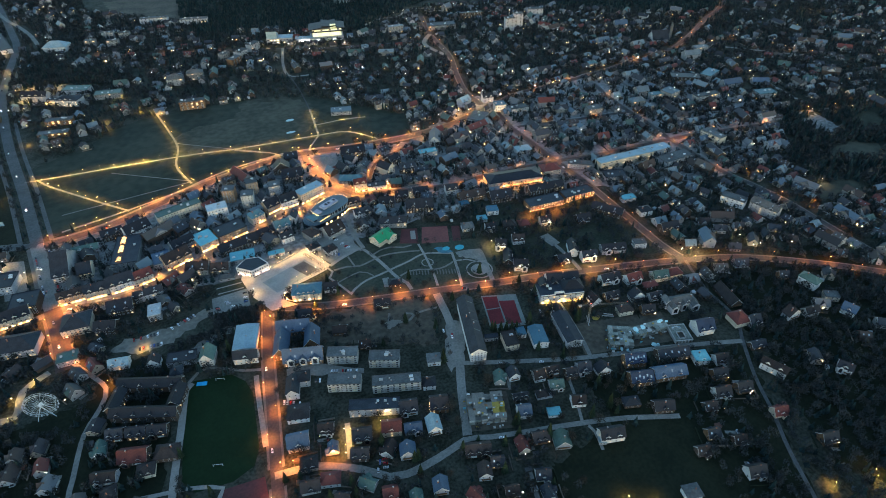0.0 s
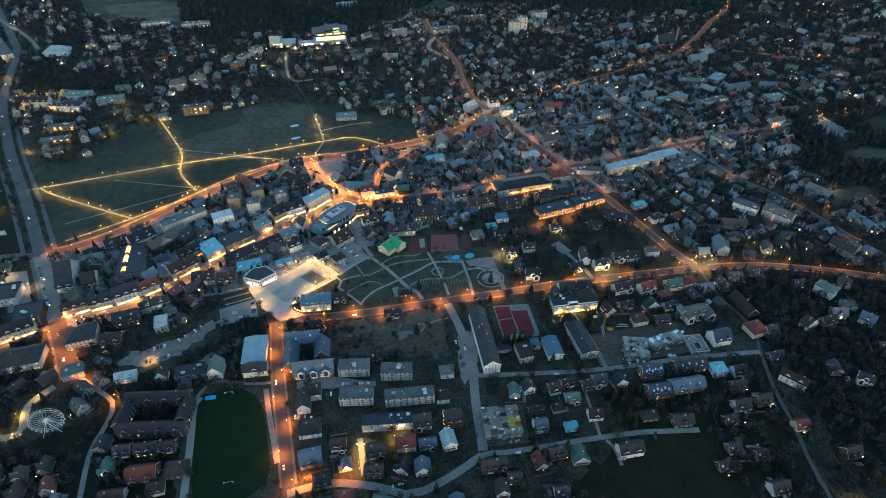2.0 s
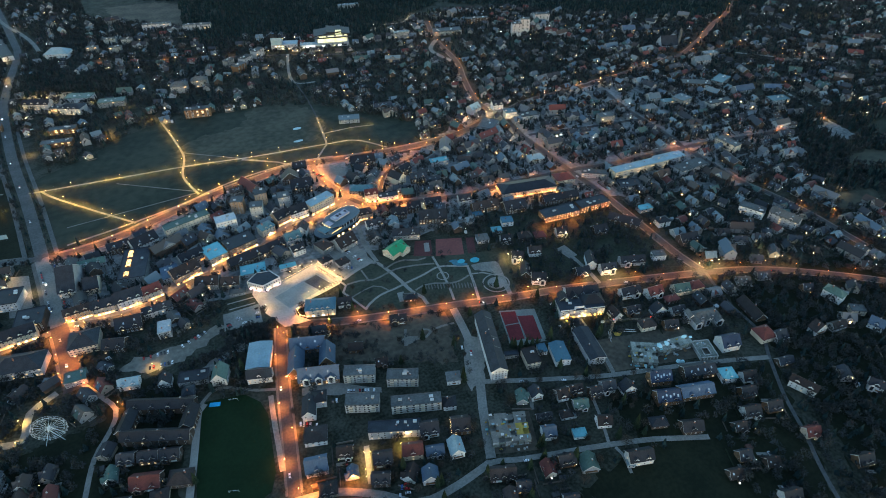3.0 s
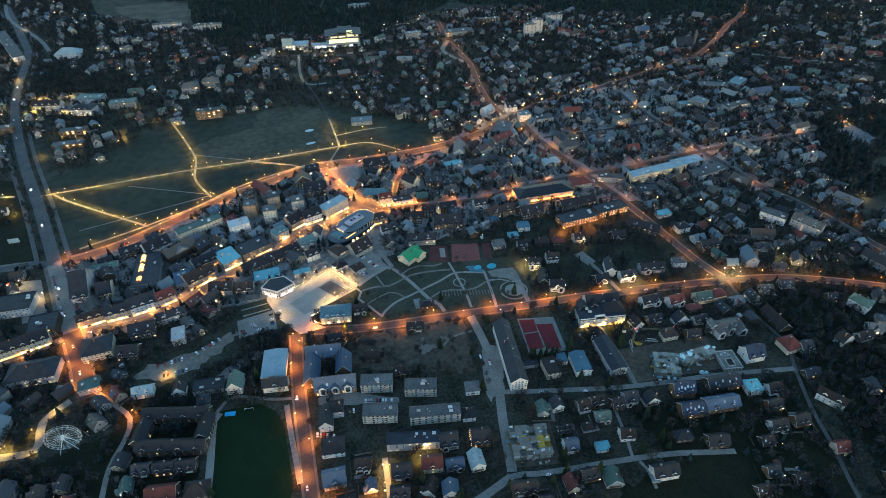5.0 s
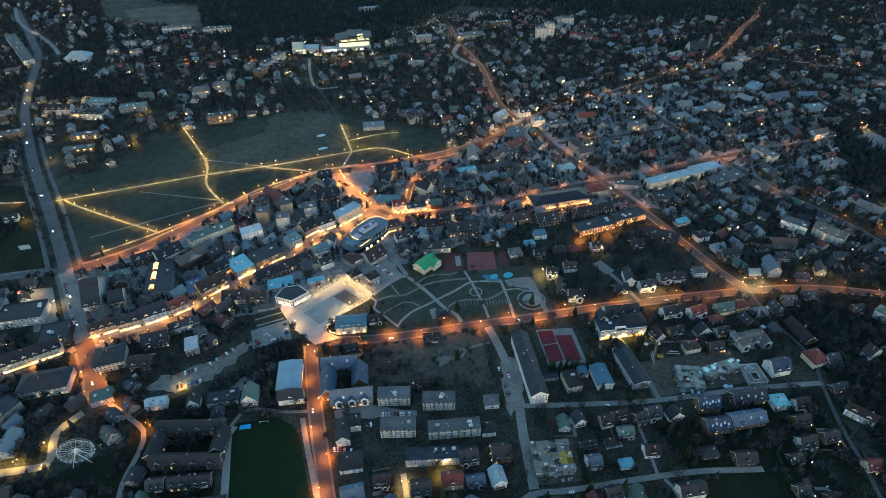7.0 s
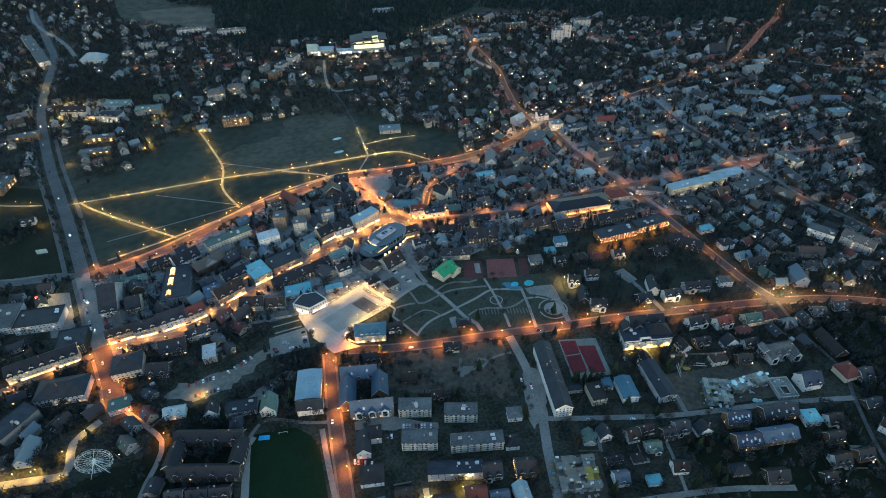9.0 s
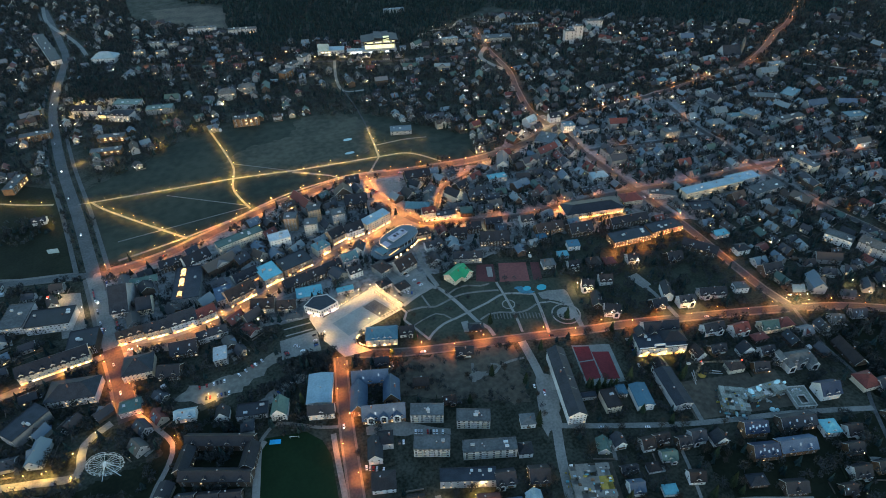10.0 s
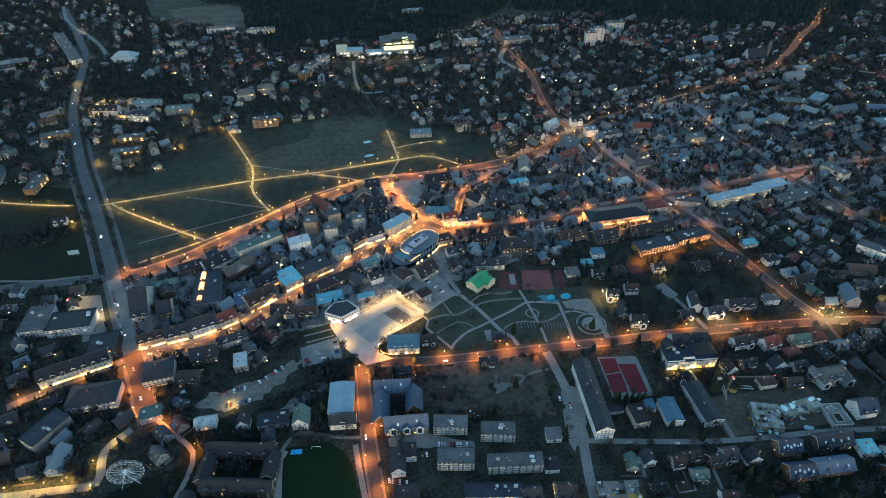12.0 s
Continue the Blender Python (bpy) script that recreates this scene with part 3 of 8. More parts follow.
BOULEVARD = [l for l in LINES if l[0] == "boulevard"][0][1]
for a, b in ((-19, -14), (13, 18)):
    tagged(ribbon("footway", BOULEVARD, a, b, 0.08, 0.2, BOULE), "pale footway behind the boulevard's tree strip", "footway", kind="structure")
PATH_Z = 0.30
for nm, pts, w, m, lamp, gap in PATHS:
    PATH_Z += 0.004
    tagged(ribbon("footpath", smooth_line(pts, 6), -w / 2, w / 2, PATH_Z, 0.2, m), "pale narrow footpath through grass", "path", kind="structure")

SQUARE = [(44, 468), (31, 499), (26, 532), (31, 543), (40, 528), (58, 535), (95, 549), (104, 550), (121, 512), (115, 505), (89, 498), (78, 496), (74, 488), (61, 487), (60, 478), (70, 465)]
tagged(patch("square", SQUARE, 0.36, 0.4, GRANITE), "bright pale paved town square", "square", kind="structure")
RINK = [(46, 516), (98, 534), (109, 510), (56, 492)]
tagged(patch("rink_floor", RINK, 0.41, 0.3, COURTGREY), "smooth grey-green rink floor in the square", "floor", kind="structure")
tagged(patch("court_floor", [(81, 526), (96, 531), (106, 510), (92, 504.5)], 0.46, 0.2, TERRACE), "darker fenced court on the square", "court", kind="structure")


def turned(x, y, rot, w, d):
    c, s = math.cos(radians(rot)), math.sin(radians(rot))
    return [(x + c * a - s * b, y + s * a + c * b) for a, b in ((-w / 2, -d / 2), (w / 2, -d / 2), (w / 2, d / 2), (-w / 2, d / 2))]


tagged(patch("court_apron", [(246, 388), (280, 374), (266, 331), (230, 340)], 0.12, 0.3, COURTGREEN), "pale grey-green border round the school courts", "court", kind="structure")
tagged(patch("sports_court", [(246.2, 385.6), (260.4, 380), (255, 364.4), (241, 368)], 0.17, 0.3, CLAY), "dark red rubber sports court", "court", kind="structure")
tagged(patch("sports_court", [(240.6, 366.8), (254.6, 363.2), (248, 343.4), (233.8, 346)], 0.17, 0.3, CLAY), "dark red rubber sports court", "court", kind="structure")
tagged(patch("sports_court", [(258.6, 373.2), (273.6, 366.4), (263, 335.4), (249.4, 340.4)], 0.17, 0.3, CLAY), "dark red rubber sports court", "court", kind="structure")
tagged(patch("school_forecourt", [(212, 374), (219, 372), (208, 347), (200, 351)], 0.16, 0.3, PALE), "small pale paved forecourt of the school", "yard", kind="structure")
tagged(patch("sports_court", [(243, 528), (271.5, 516), (259.5, 487), (229, 499)], 0.14, 0.3, CLAY3), "faded red sports court by the park", "court", kind="structure")
tagged(patch("sports_court", [(219.5, 536), (237, 529), (226, 501), (206, 511)], 0.14, 0.3, CLAY2), "dull brown sports court by the park", "court", kind="structure")
tagged(patch("sports_court", [(276, 514), (285, 510), (273, 483), (264, 486)], 0.14, 0.3, CLAY2), "narrow dull brown court by the park", "court", kind="structure")
tagged(patch("splash_pad", ragged([(238, 484), (246, 483), (254, 470), (248, 468), (240, 474)], 1.0, 3), 0.42, 0.3, mat("faded_blue_rubber", (0.05, 0.16, 0.22), (0.05, 0.11, 0.13), size=3)), "faded blue playground surface", "playground", kind="structure")
for x, y, r in ((250, 477, 4.5), (265, 472, 5.5)):
    tagged(patch("splash_pad", [(x + r * math.cos(t * 0.393), y + 0.8 * r * math.sin(t * 0.393)) for t in range(16)], 0.45, 0.3, POOL), "round turquoise playground surface", "playground", kind="structure")
tagged(patch("cage_court", turned(227, 519, -21, 6, 17), 0.22, 0.3, PALE), "small pale fenced cage court", "court", kind="structure")
tagged(patch("running_area", [(-41, 290), (-7, 286), (-9, 258), (-44, 266)], 0.09, 0.3, CLAY2), "dark red training area", "court", kind="structure")
tagged(patch("car_park", [(-8, 515), (29, 514.5), (26, 486), (-11, 490)], 0.09, 0.3, LANE), "grey asphalt car park", "car park", kind="structure")
tagged(patch("terraced_lawn", [(-1, 537), (27, 535), (26, 516), (-2, 517)], 0.09, 0.3, GARDEN), "terraced lawn above the car park", "grass", kind="structure")
for y in (518.5, 528):
    tagged(patch("terrace_path", [(-1, y + 1.6), (26, y), (26, y - 1.6), (-1, y)], 0.14, 0.3, PALE), "pale path along a terrace of the lawn", "path", kind="structure")
tagged(patch("car_park", ragged([(128, 570), (156, 564), (162, 522), (124, 512), (112, 532)], 1.5, 6), 0.30, 0.3, LANE), "grey asphalt car park behind the square", "car park", kind="structure")
tagged(patch("park_terrace", [(256.5, 466.1), (268.1, 464.7), (285.3, 458.8), (285.5, 452.9), (272.8, 404.9), (267.9, 405.4), (273.9, 436.7), (269.7, 445.9), (256.1, 456.8)], 0.36, 0.4, LANE), "pale paved terrace at the edge of the park", "terrace", kind="structure")
for i in range(17):
    tagged(patch("flower_bed", turned(195.5 + i * 3.0, 456.5 - i * 1.35, 72, 7.0 + (i % 3), 1.1), 0.45, 0.5, PAVING), "narrow pale planting bed in the park", "bed", kind="structure")
for cx, cy, rings in ((266, 426.5, ((15, 13.4), (9.5, 2.5))), (220, 464, ((7, 5.8),))):
    bm = bmesh.new()
    for r0, r1 in rings:
        ring = []
        for i in range(36):
            t = 2 * math.pi * i / 36
            ring.append((bm.verts.new((r0 * math.cos(t), r0 * math.sin(t), 0)), bm.verts.new((r1 * math.cos(t), r1 * math.sin(t), 0))))
        for i in range(36):
            a, b = ring[i - 1], ring[i]
            bm.faces.new((a[0], b[0], b[1], a[1]))
    ob = tagged(part("ring_path", bm, PALE), "round pale garden path", "path", kind="structure")
    ob.location = (cx, cy, 0.43)

# ---- buildings ----
KEEP_OUT = []          # middle and radius of what stands
WIN = {}


def window_mesh(kind, w=1.3, h=1.5):
    key = (kind, w, h)
    if key not in WIN:
        bm = bmesh.new()
        t = 0.12
        box(bm, -w / 2, -w / 2 + t, -0.06, 0.10, 0, h)
        box(bm, w / 2 - t, w / 2, -0.06, 0.10, 0, h)
        box(bm, -w / 2 + t, w / 2 - t, -0.06, 0.10, 0, t)
        box(bm, -w / 2 + t, w / 2 - t, -0.06, 0.10, h - t, h)
        box(bm, -w / 2 + t, w / 2 - t, -0.02, 0.08, t, h - t, 1)
        me = bpy.data.meshes.new("window")
        bm.normal_update()
        bm.to_mesh(me)
        bm.free()
        me.materials.append(FRAME)
        me.materials.append({"dark": GLASS, "lit": GLOW, "hi": GLOW_HI, "cool": GLOW_COOL, "shop": GLOW_WHITE, "deep": GLOW_DEEP}[kind])
        WIN[key] = me
    return WIN[key]


def put_window(parent, x, y, z, side, kind, w=1.3, h=1.5):
    """side: 0 front, 1 right, 2 back, 3 left."""
    o = new("window", window_mesh(kind, w, h))
    o.parent = parent
    o.matrix_basis = pose(x, y, z, 0, 0, 90 * side)
    return o


KINDS = ("dark", "lit", "hi", "cool", "shop", "deep")


def window_row(parent, items, side):
    """One storey's windows of a building farther off: frames, sills and panes. items: x, y, z, kind, w, h."""
    bm = bmesh.new()
    t = 0.14
    for x, y, z, kind, w, h in items:
        for a in ((-w / 2, -w / 2 + t, 0, h), (w / 2 - t, w / 2, 0, h), (-w / 2 + t, w / 2 - t, 0, t), (-w / 2 + t, w / 2 - t, h - t, h)):
            box(bm, x + a[0], x + a[1], y - 0.1, y + 0.06, z + a[2], z + a[3])
        box(bm, x - w / 2 + t, x + w / 2 - t, y - 0.03, y + 0.02, z + t, z + h - t, 1 + KINDS.index(kind))
    o = tagged(part("glazing", bm, [FRAME, GLASS, GLOW, GLOW_HI, GLOW_COOL, GLOW_WHITE, GLOW_DEEP], parent), kind="stuff")
    o.matrix_basis = pose(0, 0, 0, 0, 0, 90 * side)
    return o


def gable_roof(bm, w, d, eave, rise, over=0.7, thick=0.5, mi=0, trim=0):
    """A folded roof slab, pale along its verges."""
    s = rise / (d / 2)
    b, lo, hi = d / 2 + over, eave - over * s, eave + rise
    prof = [(-b, lo), (0, hi), (b, lo), (b, lo + thick), (0, hi + thick), (-b, lo + thick)]
    ends = []
    for x in (-w / 2 - over, w / 2 + over):
        ends.append([bm.verts.new((x, y, z)) for y, z in prof])
    p, q = ends
    for i in range(6):
        j = (i + 1) % 6
        bm.faces.new((p[i], p[j], q[j], q[i])).material_index = mi
    for e in ends:
        for f in ((0, 1, 4, 5), (1, 2, 3, 4)):
            bm.faces.new([e[i] for i in f]).material_index = trim or mi
    bmesh.ops.recalc_face_normals(bm, faces=bm.faces)


def hip_roof(bm, w, d, eave, rise, over=0.7, mi=0):
    a, b = w / 2 + over, d / 2 + over
    r = max(w / 2 - d / 2, 0.3)
    lo = [bm.verts.new(p) for p in ((-a, -b, eave), (a, -b, eave), (a, b, eave), (-a, b, eave))]
    up = [bm.verts.new((v.co.x, v.co.y, eave + 0.3)) for v in lo]
    p, q = bm.verts.new((-r, 0, eave + rise)), bm.verts.new((r, 0, eave + rise))
    bm.faces.new(lo[::-1])
    for i in range(4):
        bm.faces.new((lo[i], lo[(i + 1) % 4], up[(i + 1) % 4], up[i]))
    bm.faces.new((up[0], up[1], q, p))
    bm.faces.new((up[1], up[2], q))
    bm.faces.new((up[2], up[3], p, q))
    bm.faces.new((up[3], up[0], p))
    for f in bm.faces:
        f.material_index = mi


def dormer(parent, x, y, z, w, d, h, wall, roof, side=-1, name="dormer"):
    bm = bmesh.new()
    extrude_x(bm, [(-w / 2, 0), (w / 2, 0), (w / 2, h), (0, h + w * 0.42), (-w / 2, h)], 0, d, 0)
    sub = bmesh.new()
    gable_roof(sub, d, w, h, w * 0.45, 0.35, 0.3, 1, 3)
    me = bpy.data.meshes.new("tmp")
    sub.to_mesh(me)
    sub.free()
    bm.verts.ensure_lookup_table()
    k0 = len(bm.verts)
    bm.from_mesh(me)
    bm.faces.ensure_lookup_table()
    bm.verts.ensure_lookup_table()
    for v in bm.verts[k0:]:
        v.co.x += d / 2
    bpy.data.meshes.remove(me)
    box(bm, -0.05, 0.0, -w * 0.28, w * 0.28, h * 0.25, h * 0.95, 2)
    o = part(name, bm, [wall, roof, GLASS, FRAME], parent)
    o.matrix_basis = pose(x, y, z, 0, 0, 90 if side < 0 else -90)
    return o


def building(name, x, y, rot, w, d, h, wall, roof, style="flat", label="", category="building", floors=None, lit=0.15, litkind="lit",
             rise=None, dormers=0, shop=False, bays=True, gap=4.3, chimneys=1, group="", sides=True, pane=(1.5, 1.5), skylights=0, balconies=0):
    """A building with its own walls, roof, chimneys, dormers and windows, its front towards local -y."""
    root = new(name)
    root.matrix_basis = pose(x, y, 0, 0, 0, rot)
    tagged(root, label, category, group)
    KEEP_OUT.append((x, y, w / 2, d / 2, rot))
    rnd = random.Random(int(x * 7 + y * 13))
    floors = floors or max(1, round(h / 3.1))
    fh = h / floors
    swap = style == "gable_y"
    bm = bmesh.new()
    if style in ("gable", "gable_y"):
        ww, dd = (d, w) if swap else (w, d)
        rise = rise or dd * 0.42
        extrude_x(bm, [(-dd / 2, 0), (dd / 2, 0), (dd / 2, h), (0, h + rise * 0.98), (-dd / 2, h)], -ww / 2, ww / 2)
    else:
        box(bm, -w / 2, w / 2, -d / 2, d / 2, 0, h)
    wob = part("wall", bm, wall, root)
    bm = bmesh.new()
    if style in ("gable", "gable_y"):
        gable_roof(bm, ww, dd, h, rise, trim=1)
    elif style == "hip":
        rise = rise or min(w, d) * 0.35
        hip_roof(bm, w, d, h, rise)
    else:
        box(bm, -w / 2 - 0.3, w / 2 + 0.3, -d / 2 - 0.3, d / 2 + 0.3, h, h + 0.25)
        t = 0.35
        for a in ((-w / 2 - 0.3, w / 2 + 0.3, -d / 2 - 0.3, -d / 2 - 0.3 + t), (-w / 2 - 0.3, w / 2 + 0.3, d / 2 + 0.3 - t, d / 2 + 0.3),
                  (-w / 2 - 0.3, -w / 2 - 0.3 + t, -d / 2 + t - 0.3, d / 2 + 0.3 - t), (w / 2 + 0.3 - t, w / 2 + 0.3, -d / 2 + t - 0.3, d / 2 + 0.3 - t)):
            box(bm, *a, h + 0.25, h + 0.75)
        rise = 0.3
    rob = part("roof", bm, [roof, FRAME], root)
    if swap:
        wob.matrix_basis = rob.matrix_basis = pose(0, 0, 0, 0, 0, 90)
    for i in range(chimneys if y < 640 else 0):
        bm = bmesh.new()
        cx, cy = rnd.uniform(-0.32, 0.32) * w, rnd.uniform(-0.15, 0.15) * d
        top = h + (rise if style != "flat" else 0.3) + 1.0
        box(bm, cx - 0.45, cx + 0.45, cy - 0.45, cy + 0.45, h - 0.5 if style != "flat" else h + 0.2, top)
        stack = part("chimney", bm, BRICK, root)
        if y > 470:
            continue
        bm = bmesh.new()
        box(bm, cx - 0.58, cx + 0.58, cy - 0.58, cy + 0.58, top, top + 0.18)
        part("chimney_cap", bm, CONCRETE, stack)
    if style == "flat" and w * d > 180:
        for i in range(min(4, 1 + int(w / 18))):
            bm = bmesh.new()
            cx, cy = (rnd.random() - 0.5) * w * 0.8, (rnd.random() - 0.5) * d * 0.5
            a = rnd.uniform(0.8, 2.0)
            box(bm, cx - a, cx + a, cy - 1, cy + 1, h + 0.2, h + rnd.uniform(1.2, 2.2))
            part("roof_vent", bm, CONCRETE if i % 2 else R_LIGHT, root)
    for i in range(dormers):
        xx = (i + 0.5) / dormers * w - w / 2
        if style == "gable":
            dormer(root, xx, -d / 2 + 0.2, h - 0.2, min(3.6, w / dormers * 0.7), d * 0.42, 1.7, wall, roof)
        elif style == "hip":
            dormer(root, xx * 0.7, -d / 2 + 0.5, h, min(3.2, w / dormers * 0.6), d * 0.4, 1.6, wall, roof)
    for i in range(skylights):
        if style == "gable":
            bm = bmesh.new()
            box(bm, -0.7, 0.7, -1.1, 1.1, 0, 0.14)
            o = part("roof_window", bm, SKYLIGHT, root)
            o.matrix_basis = pose(((i + 0.5) / skylights - 0.5) * w * 0.86 + 0.9, -d * (0.22 if i % 2 else 0.30), h + rise * (0.56 if i % 2 else 0.40) + 0.52, math.degrees(math.atan2(rise, d / 2)))
    for i in range(balconies):
        for f in range(1, floors):
            bm = bmesh.new()
            bx = ((i + 0.5) / balconies - 0.5) * w
            box(bm, bx - 1.7, bx + 1.7, -d / 2 - 1.3, -d / 2, f * fh - 0.1, f * fh + 0.08)
            box(bm, bx - 1.7, bx + 1.7, -d / 2 - 1.3, -d / 2 - 1.2, f * fh + 0.08, f * fh + 1.0)
            part("balcony", bm, W_GREY if i % 2 else W_CREAM, root)
    nx = max(2, min(8, int(w / gap)))
    ny = max(1, min(4, int(d / (gap * 1.8))))
    far = y > 485
    for f in range(floors):
        row = []
        count = max(nx, int(w / 3.1)) if far and shop and f == 0 else (max(nx, min(16, int(w / 3.6))) if far and y < 800 and pane[0] < 2.1 else nx)
        for i in range(count):
            ground = f == 0
            k = "dark"
            if rnd.random() < lit:
                k = litkind
            ww2, hh, zz = pane[0], pane[1], f * fh + 0.9
            if shop and ground:
                k, ww2, hh, zz = rnd.choice(("hi", "hi", "shop", "shop", "deep", "deep", "dark")), min(gap * 0.62, w / count * 0.8), 2.3, 0.35
            if far:
                row.append((((i + 0.5) / count - 0.5) * w, -d / 2, zz, k, ww2, hh))
            else:
                put_window(root, ((i + 0.5) / nx - 0.5) * w, -d / 2, zz, 0, k, ww2, hh)
        if row:
            window_row(root, row, 0)
        if sides and far and -60 < x < 150:
            for s, q, c in ((1, w / 2, 1), (3, w / 2, -1)):
                window_row(root, [(((i + 0.5) / ny - 0.5) * d, -q, f * fh + 1.0, "lit" if rnd.random() < lit * 0.6 else "dark", 1.3, 1.5) for i in range(ny)], s)
        elif sides and floors * ny <= 3:
            for i in range(ny):
                for s, xx in ((1, w / 2), (3, -w / 2)):
                    if (s == 1 and x > 150) or (s == 3 and x < -60):
                        continue
                    k = "lit" if rnd.random() < lit * 0.6 else "dark"
                    put_window(root, xx, ((i + 0.5) / ny - 0.5) * d, f * fh + 1.0, s, k, 1.3, 1.5)
    return root


FLATLAB = "pale four-storey block of flats with a flat grey roof"
for x, y, rot, w, d, lab in ((88, 372, -25, 28, 12, FLATLAB), (121, 350, -26, 28, 12, FLATLAB), (79, 341, -25, 29, 13, FLATLAB), (120, 319, -21, 43, 11, "long pale four-storey block of flats with flat roof")):
    building("apartment_block", x, y, rot, w, d, 10.5, W_FLATS, R_FELT, label=lab, category="apartment block", floors=4, lit=0.0, group="blocks of flats by the lot", chimneys=2, gap=3.6, pane=(2.2, 1.7), balconies=3 if w < 40 else 4)
building("apartment_block", 93, 304, -23, 43, 11, 9.5, W_GREY, R_SLATE, label="long low block of flats with arched entrances lit pale yellow", category="apartment block", floors=3, lit=0.3, chimneys=2)
building("school_building", 211, 347, -18, 15, 74, 11.5, W_WHITE, R_SLATE, "gable_y", "long white school with a dark slate gabled roof", "school", lit=0.05, rise=5, gap=3, chimneys=3)
for k in range(4):
    bm = bmesh.new()
    box(bm, -3.4, 3.4, -0.5, 0.5, 0, 0.3)
    ob = part("roof_light", bm, R_FELT, bpy.data.objects["school_building"], "pale roof light strip")
    ob.matrix_basis = pose(3.6, 28 - k * 13, 11.5 + 2.9, 0, 34, 0)
building("school_gym", 237, 317, -13, 13, 19, 8, W_CREAM, R_BROWN, "flat", "cream gym hall with a flat brown roof", "gym", lit=0)
building("link_corridor", 224, 330, -18, 13, 5, 4.5, W_GREY, R_SLATE, "flat", "low grey corridor between school and gym", "corridor", lit=0, chimneys=0)
building("school_hall", 264, 309, -17, 14, 23, 7, W_WHITE, R_AZURE, "gable_y", "white hall with a blue sheet roof", "hall", lit=0.05, rise=2)
building("small_annexe", 253, 322, -16, 8, 10, 5, W_WHITE, R_AZURE, "flat", "small annexe with a blue sheet roof", "annexe", lit=0, chimneys=0)
building("workshop_hall", 294, 304, -13, 15, 40, 8.5, W_GREY, R_SLATE, "gable_y", "long grey hall with a slate blue roof", "hall", lit=0.02, rise=2)
hotel = building("hotel", 319, 351, -19, 46, 20, 10, W_WHITE, R_SLATE, "flat", "white hotel with a dark flat roof terrace and lit front", "hotel", lit=0.25, litkind="hi", shop=True, chimneys=0)
for wx, wy, ww, wd in ((-15, 11, 9, 11), (-3, 12, 7, 10)):
    dormer(hotel, wx, wy - wd / 2, 7, ww, wd, 4.0, R_BLACK, R_BLACK, name="roof_wing")
for x0, x1, y0, y1, hh in ((-23, -8, -10, -9.4, 1.3), (-8, 2, -7.5, -6.9, 2.6), (2, 23, -10, -9.4, 1.3), (-8, -7.4, -10, -6.9, 2.0), (2, 2.6, -10, -6.9, 2.0)):
    bm = bmesh.new()
    box(bm, x0, x1, y0, y1, 10.2, 10.2 + hh)
    part("terrace_parapet", bm, W_WHITE, hotel, "white stepped terrace wall")
bm = bmesh.new()
hip_roof(bm, 22, 15, 0, 6.5, 0.6)
part("roof_pavilion", bm, R_BLACK, hotel, "steep black pavilion roof").matrix_basis = pose(14, 4, 10.3)
building("hotel_wing", 332, 366, -19, 34, 13, 10, W_WHITE, R_BLACK, "gable", "rear hotel wing with a steep black roof", "hotel", lit=0.1, dormers=3, rise=6)
building("sports_house", 7, 413, -19, 22, 10, 8, W_WHITE, R_SLATE, "gable", "white gabled sports house with dark roof bands", "sports house", lit=0.15, dormers=1, rise=5)
building("green_gabled_house", -25, 430, -20, 13, 16, 8, W_WHITE, R_MOSS, "gable_y", "tall house with a green gabled roof and white front", "house", lit=0.1, rise=7)
building("dark_hall", -47, 440, -16, 26, 13, 6, W_GREY, R_BLACK, "flat", "long dark flat-roofed hall", "hall", lit=0.02)
building("white_villa", -100, 460, -14, 17, 10, 6, W_WHITE, R_PALE, "gable", "white villa with pale blue gables on a dark lawn", "house", dormers=2, rise=4)
building("white_villa", -71, 447, -16, 11, 10, 6, W_WHITE, R_SLATE, "gable_y", "white villa with steep twin gables", "house", rise=6)
building("sports_hall", 12, 436, -19, 21, 32, 7, W_WHITE, R_PALE, "gable_y", "sports hall with a pale blue sheet roof", "hall", lit=0.1, rise=1.5)
building("guest_house", 55, 389, -19, 36, 15, 6, W_WOOD, R_BLUE, "gable", "guest house with a steep blue roof and white gables", "guest house", lit=0.4, litkind="hi", dormers=5, rise=10, skylights=2)
front = bpy.data.objects["guest_house"]
for gx in (-11, 0, 11):
    dormer(front, gx, -8.2, 0.4, 6.6, 9, 8.0, W_WHITE, R_BLUE, name="front_gable")
for gx in (-11, 0, 11):
    for gz in (1.4, 4.6):
        put_window(front, gx, -8.2, gz, 0, "lit" if gx == 0 and gz < 2 else "dark", 2.4, 1.7)
building("guest_house", 57, 430, -20, 32, 14, 6, W_WOOD, R_BLUE, "gable", "rear guest house wing with a steep blue roof", "guest house", lit=0.15, dormers=3, rise=9, skylights=2)
building("guest_house", 40, 411, -19, 14, 28, 6, W_WOOD, R_BLUE, "gable_y", "side wing with a steep blue roof", "guest house", lit=0.1, rise=9)
building("guest_house", 69, 408, -19, 14, 22, 6, W_WOOD, R_BLUE, "gable_y", "side wing with a blue roof beside a yard", "guest house", lit=0.1, rise=8.5)
building("garden_house", 97, 407, -20, 13, 10, 4.5, W_WOOD, R_BROWN, "gable", "small brown house on the empty lot", "house", lit=0.05, rise=4.5)
building("park_pavilion", 173, 447, -20, 14, 9, 4, W_DARK, R_BLACK, "hip", "small dark park pavilion among trees", "pavilion", lit=0.1, rise=3)
building("villa", 36, 357, -18, 11, 19, 7.5, W_WHITE, R_SLATE, "gable_y", "white villa with a slate gabled roof", "house", rise=5)
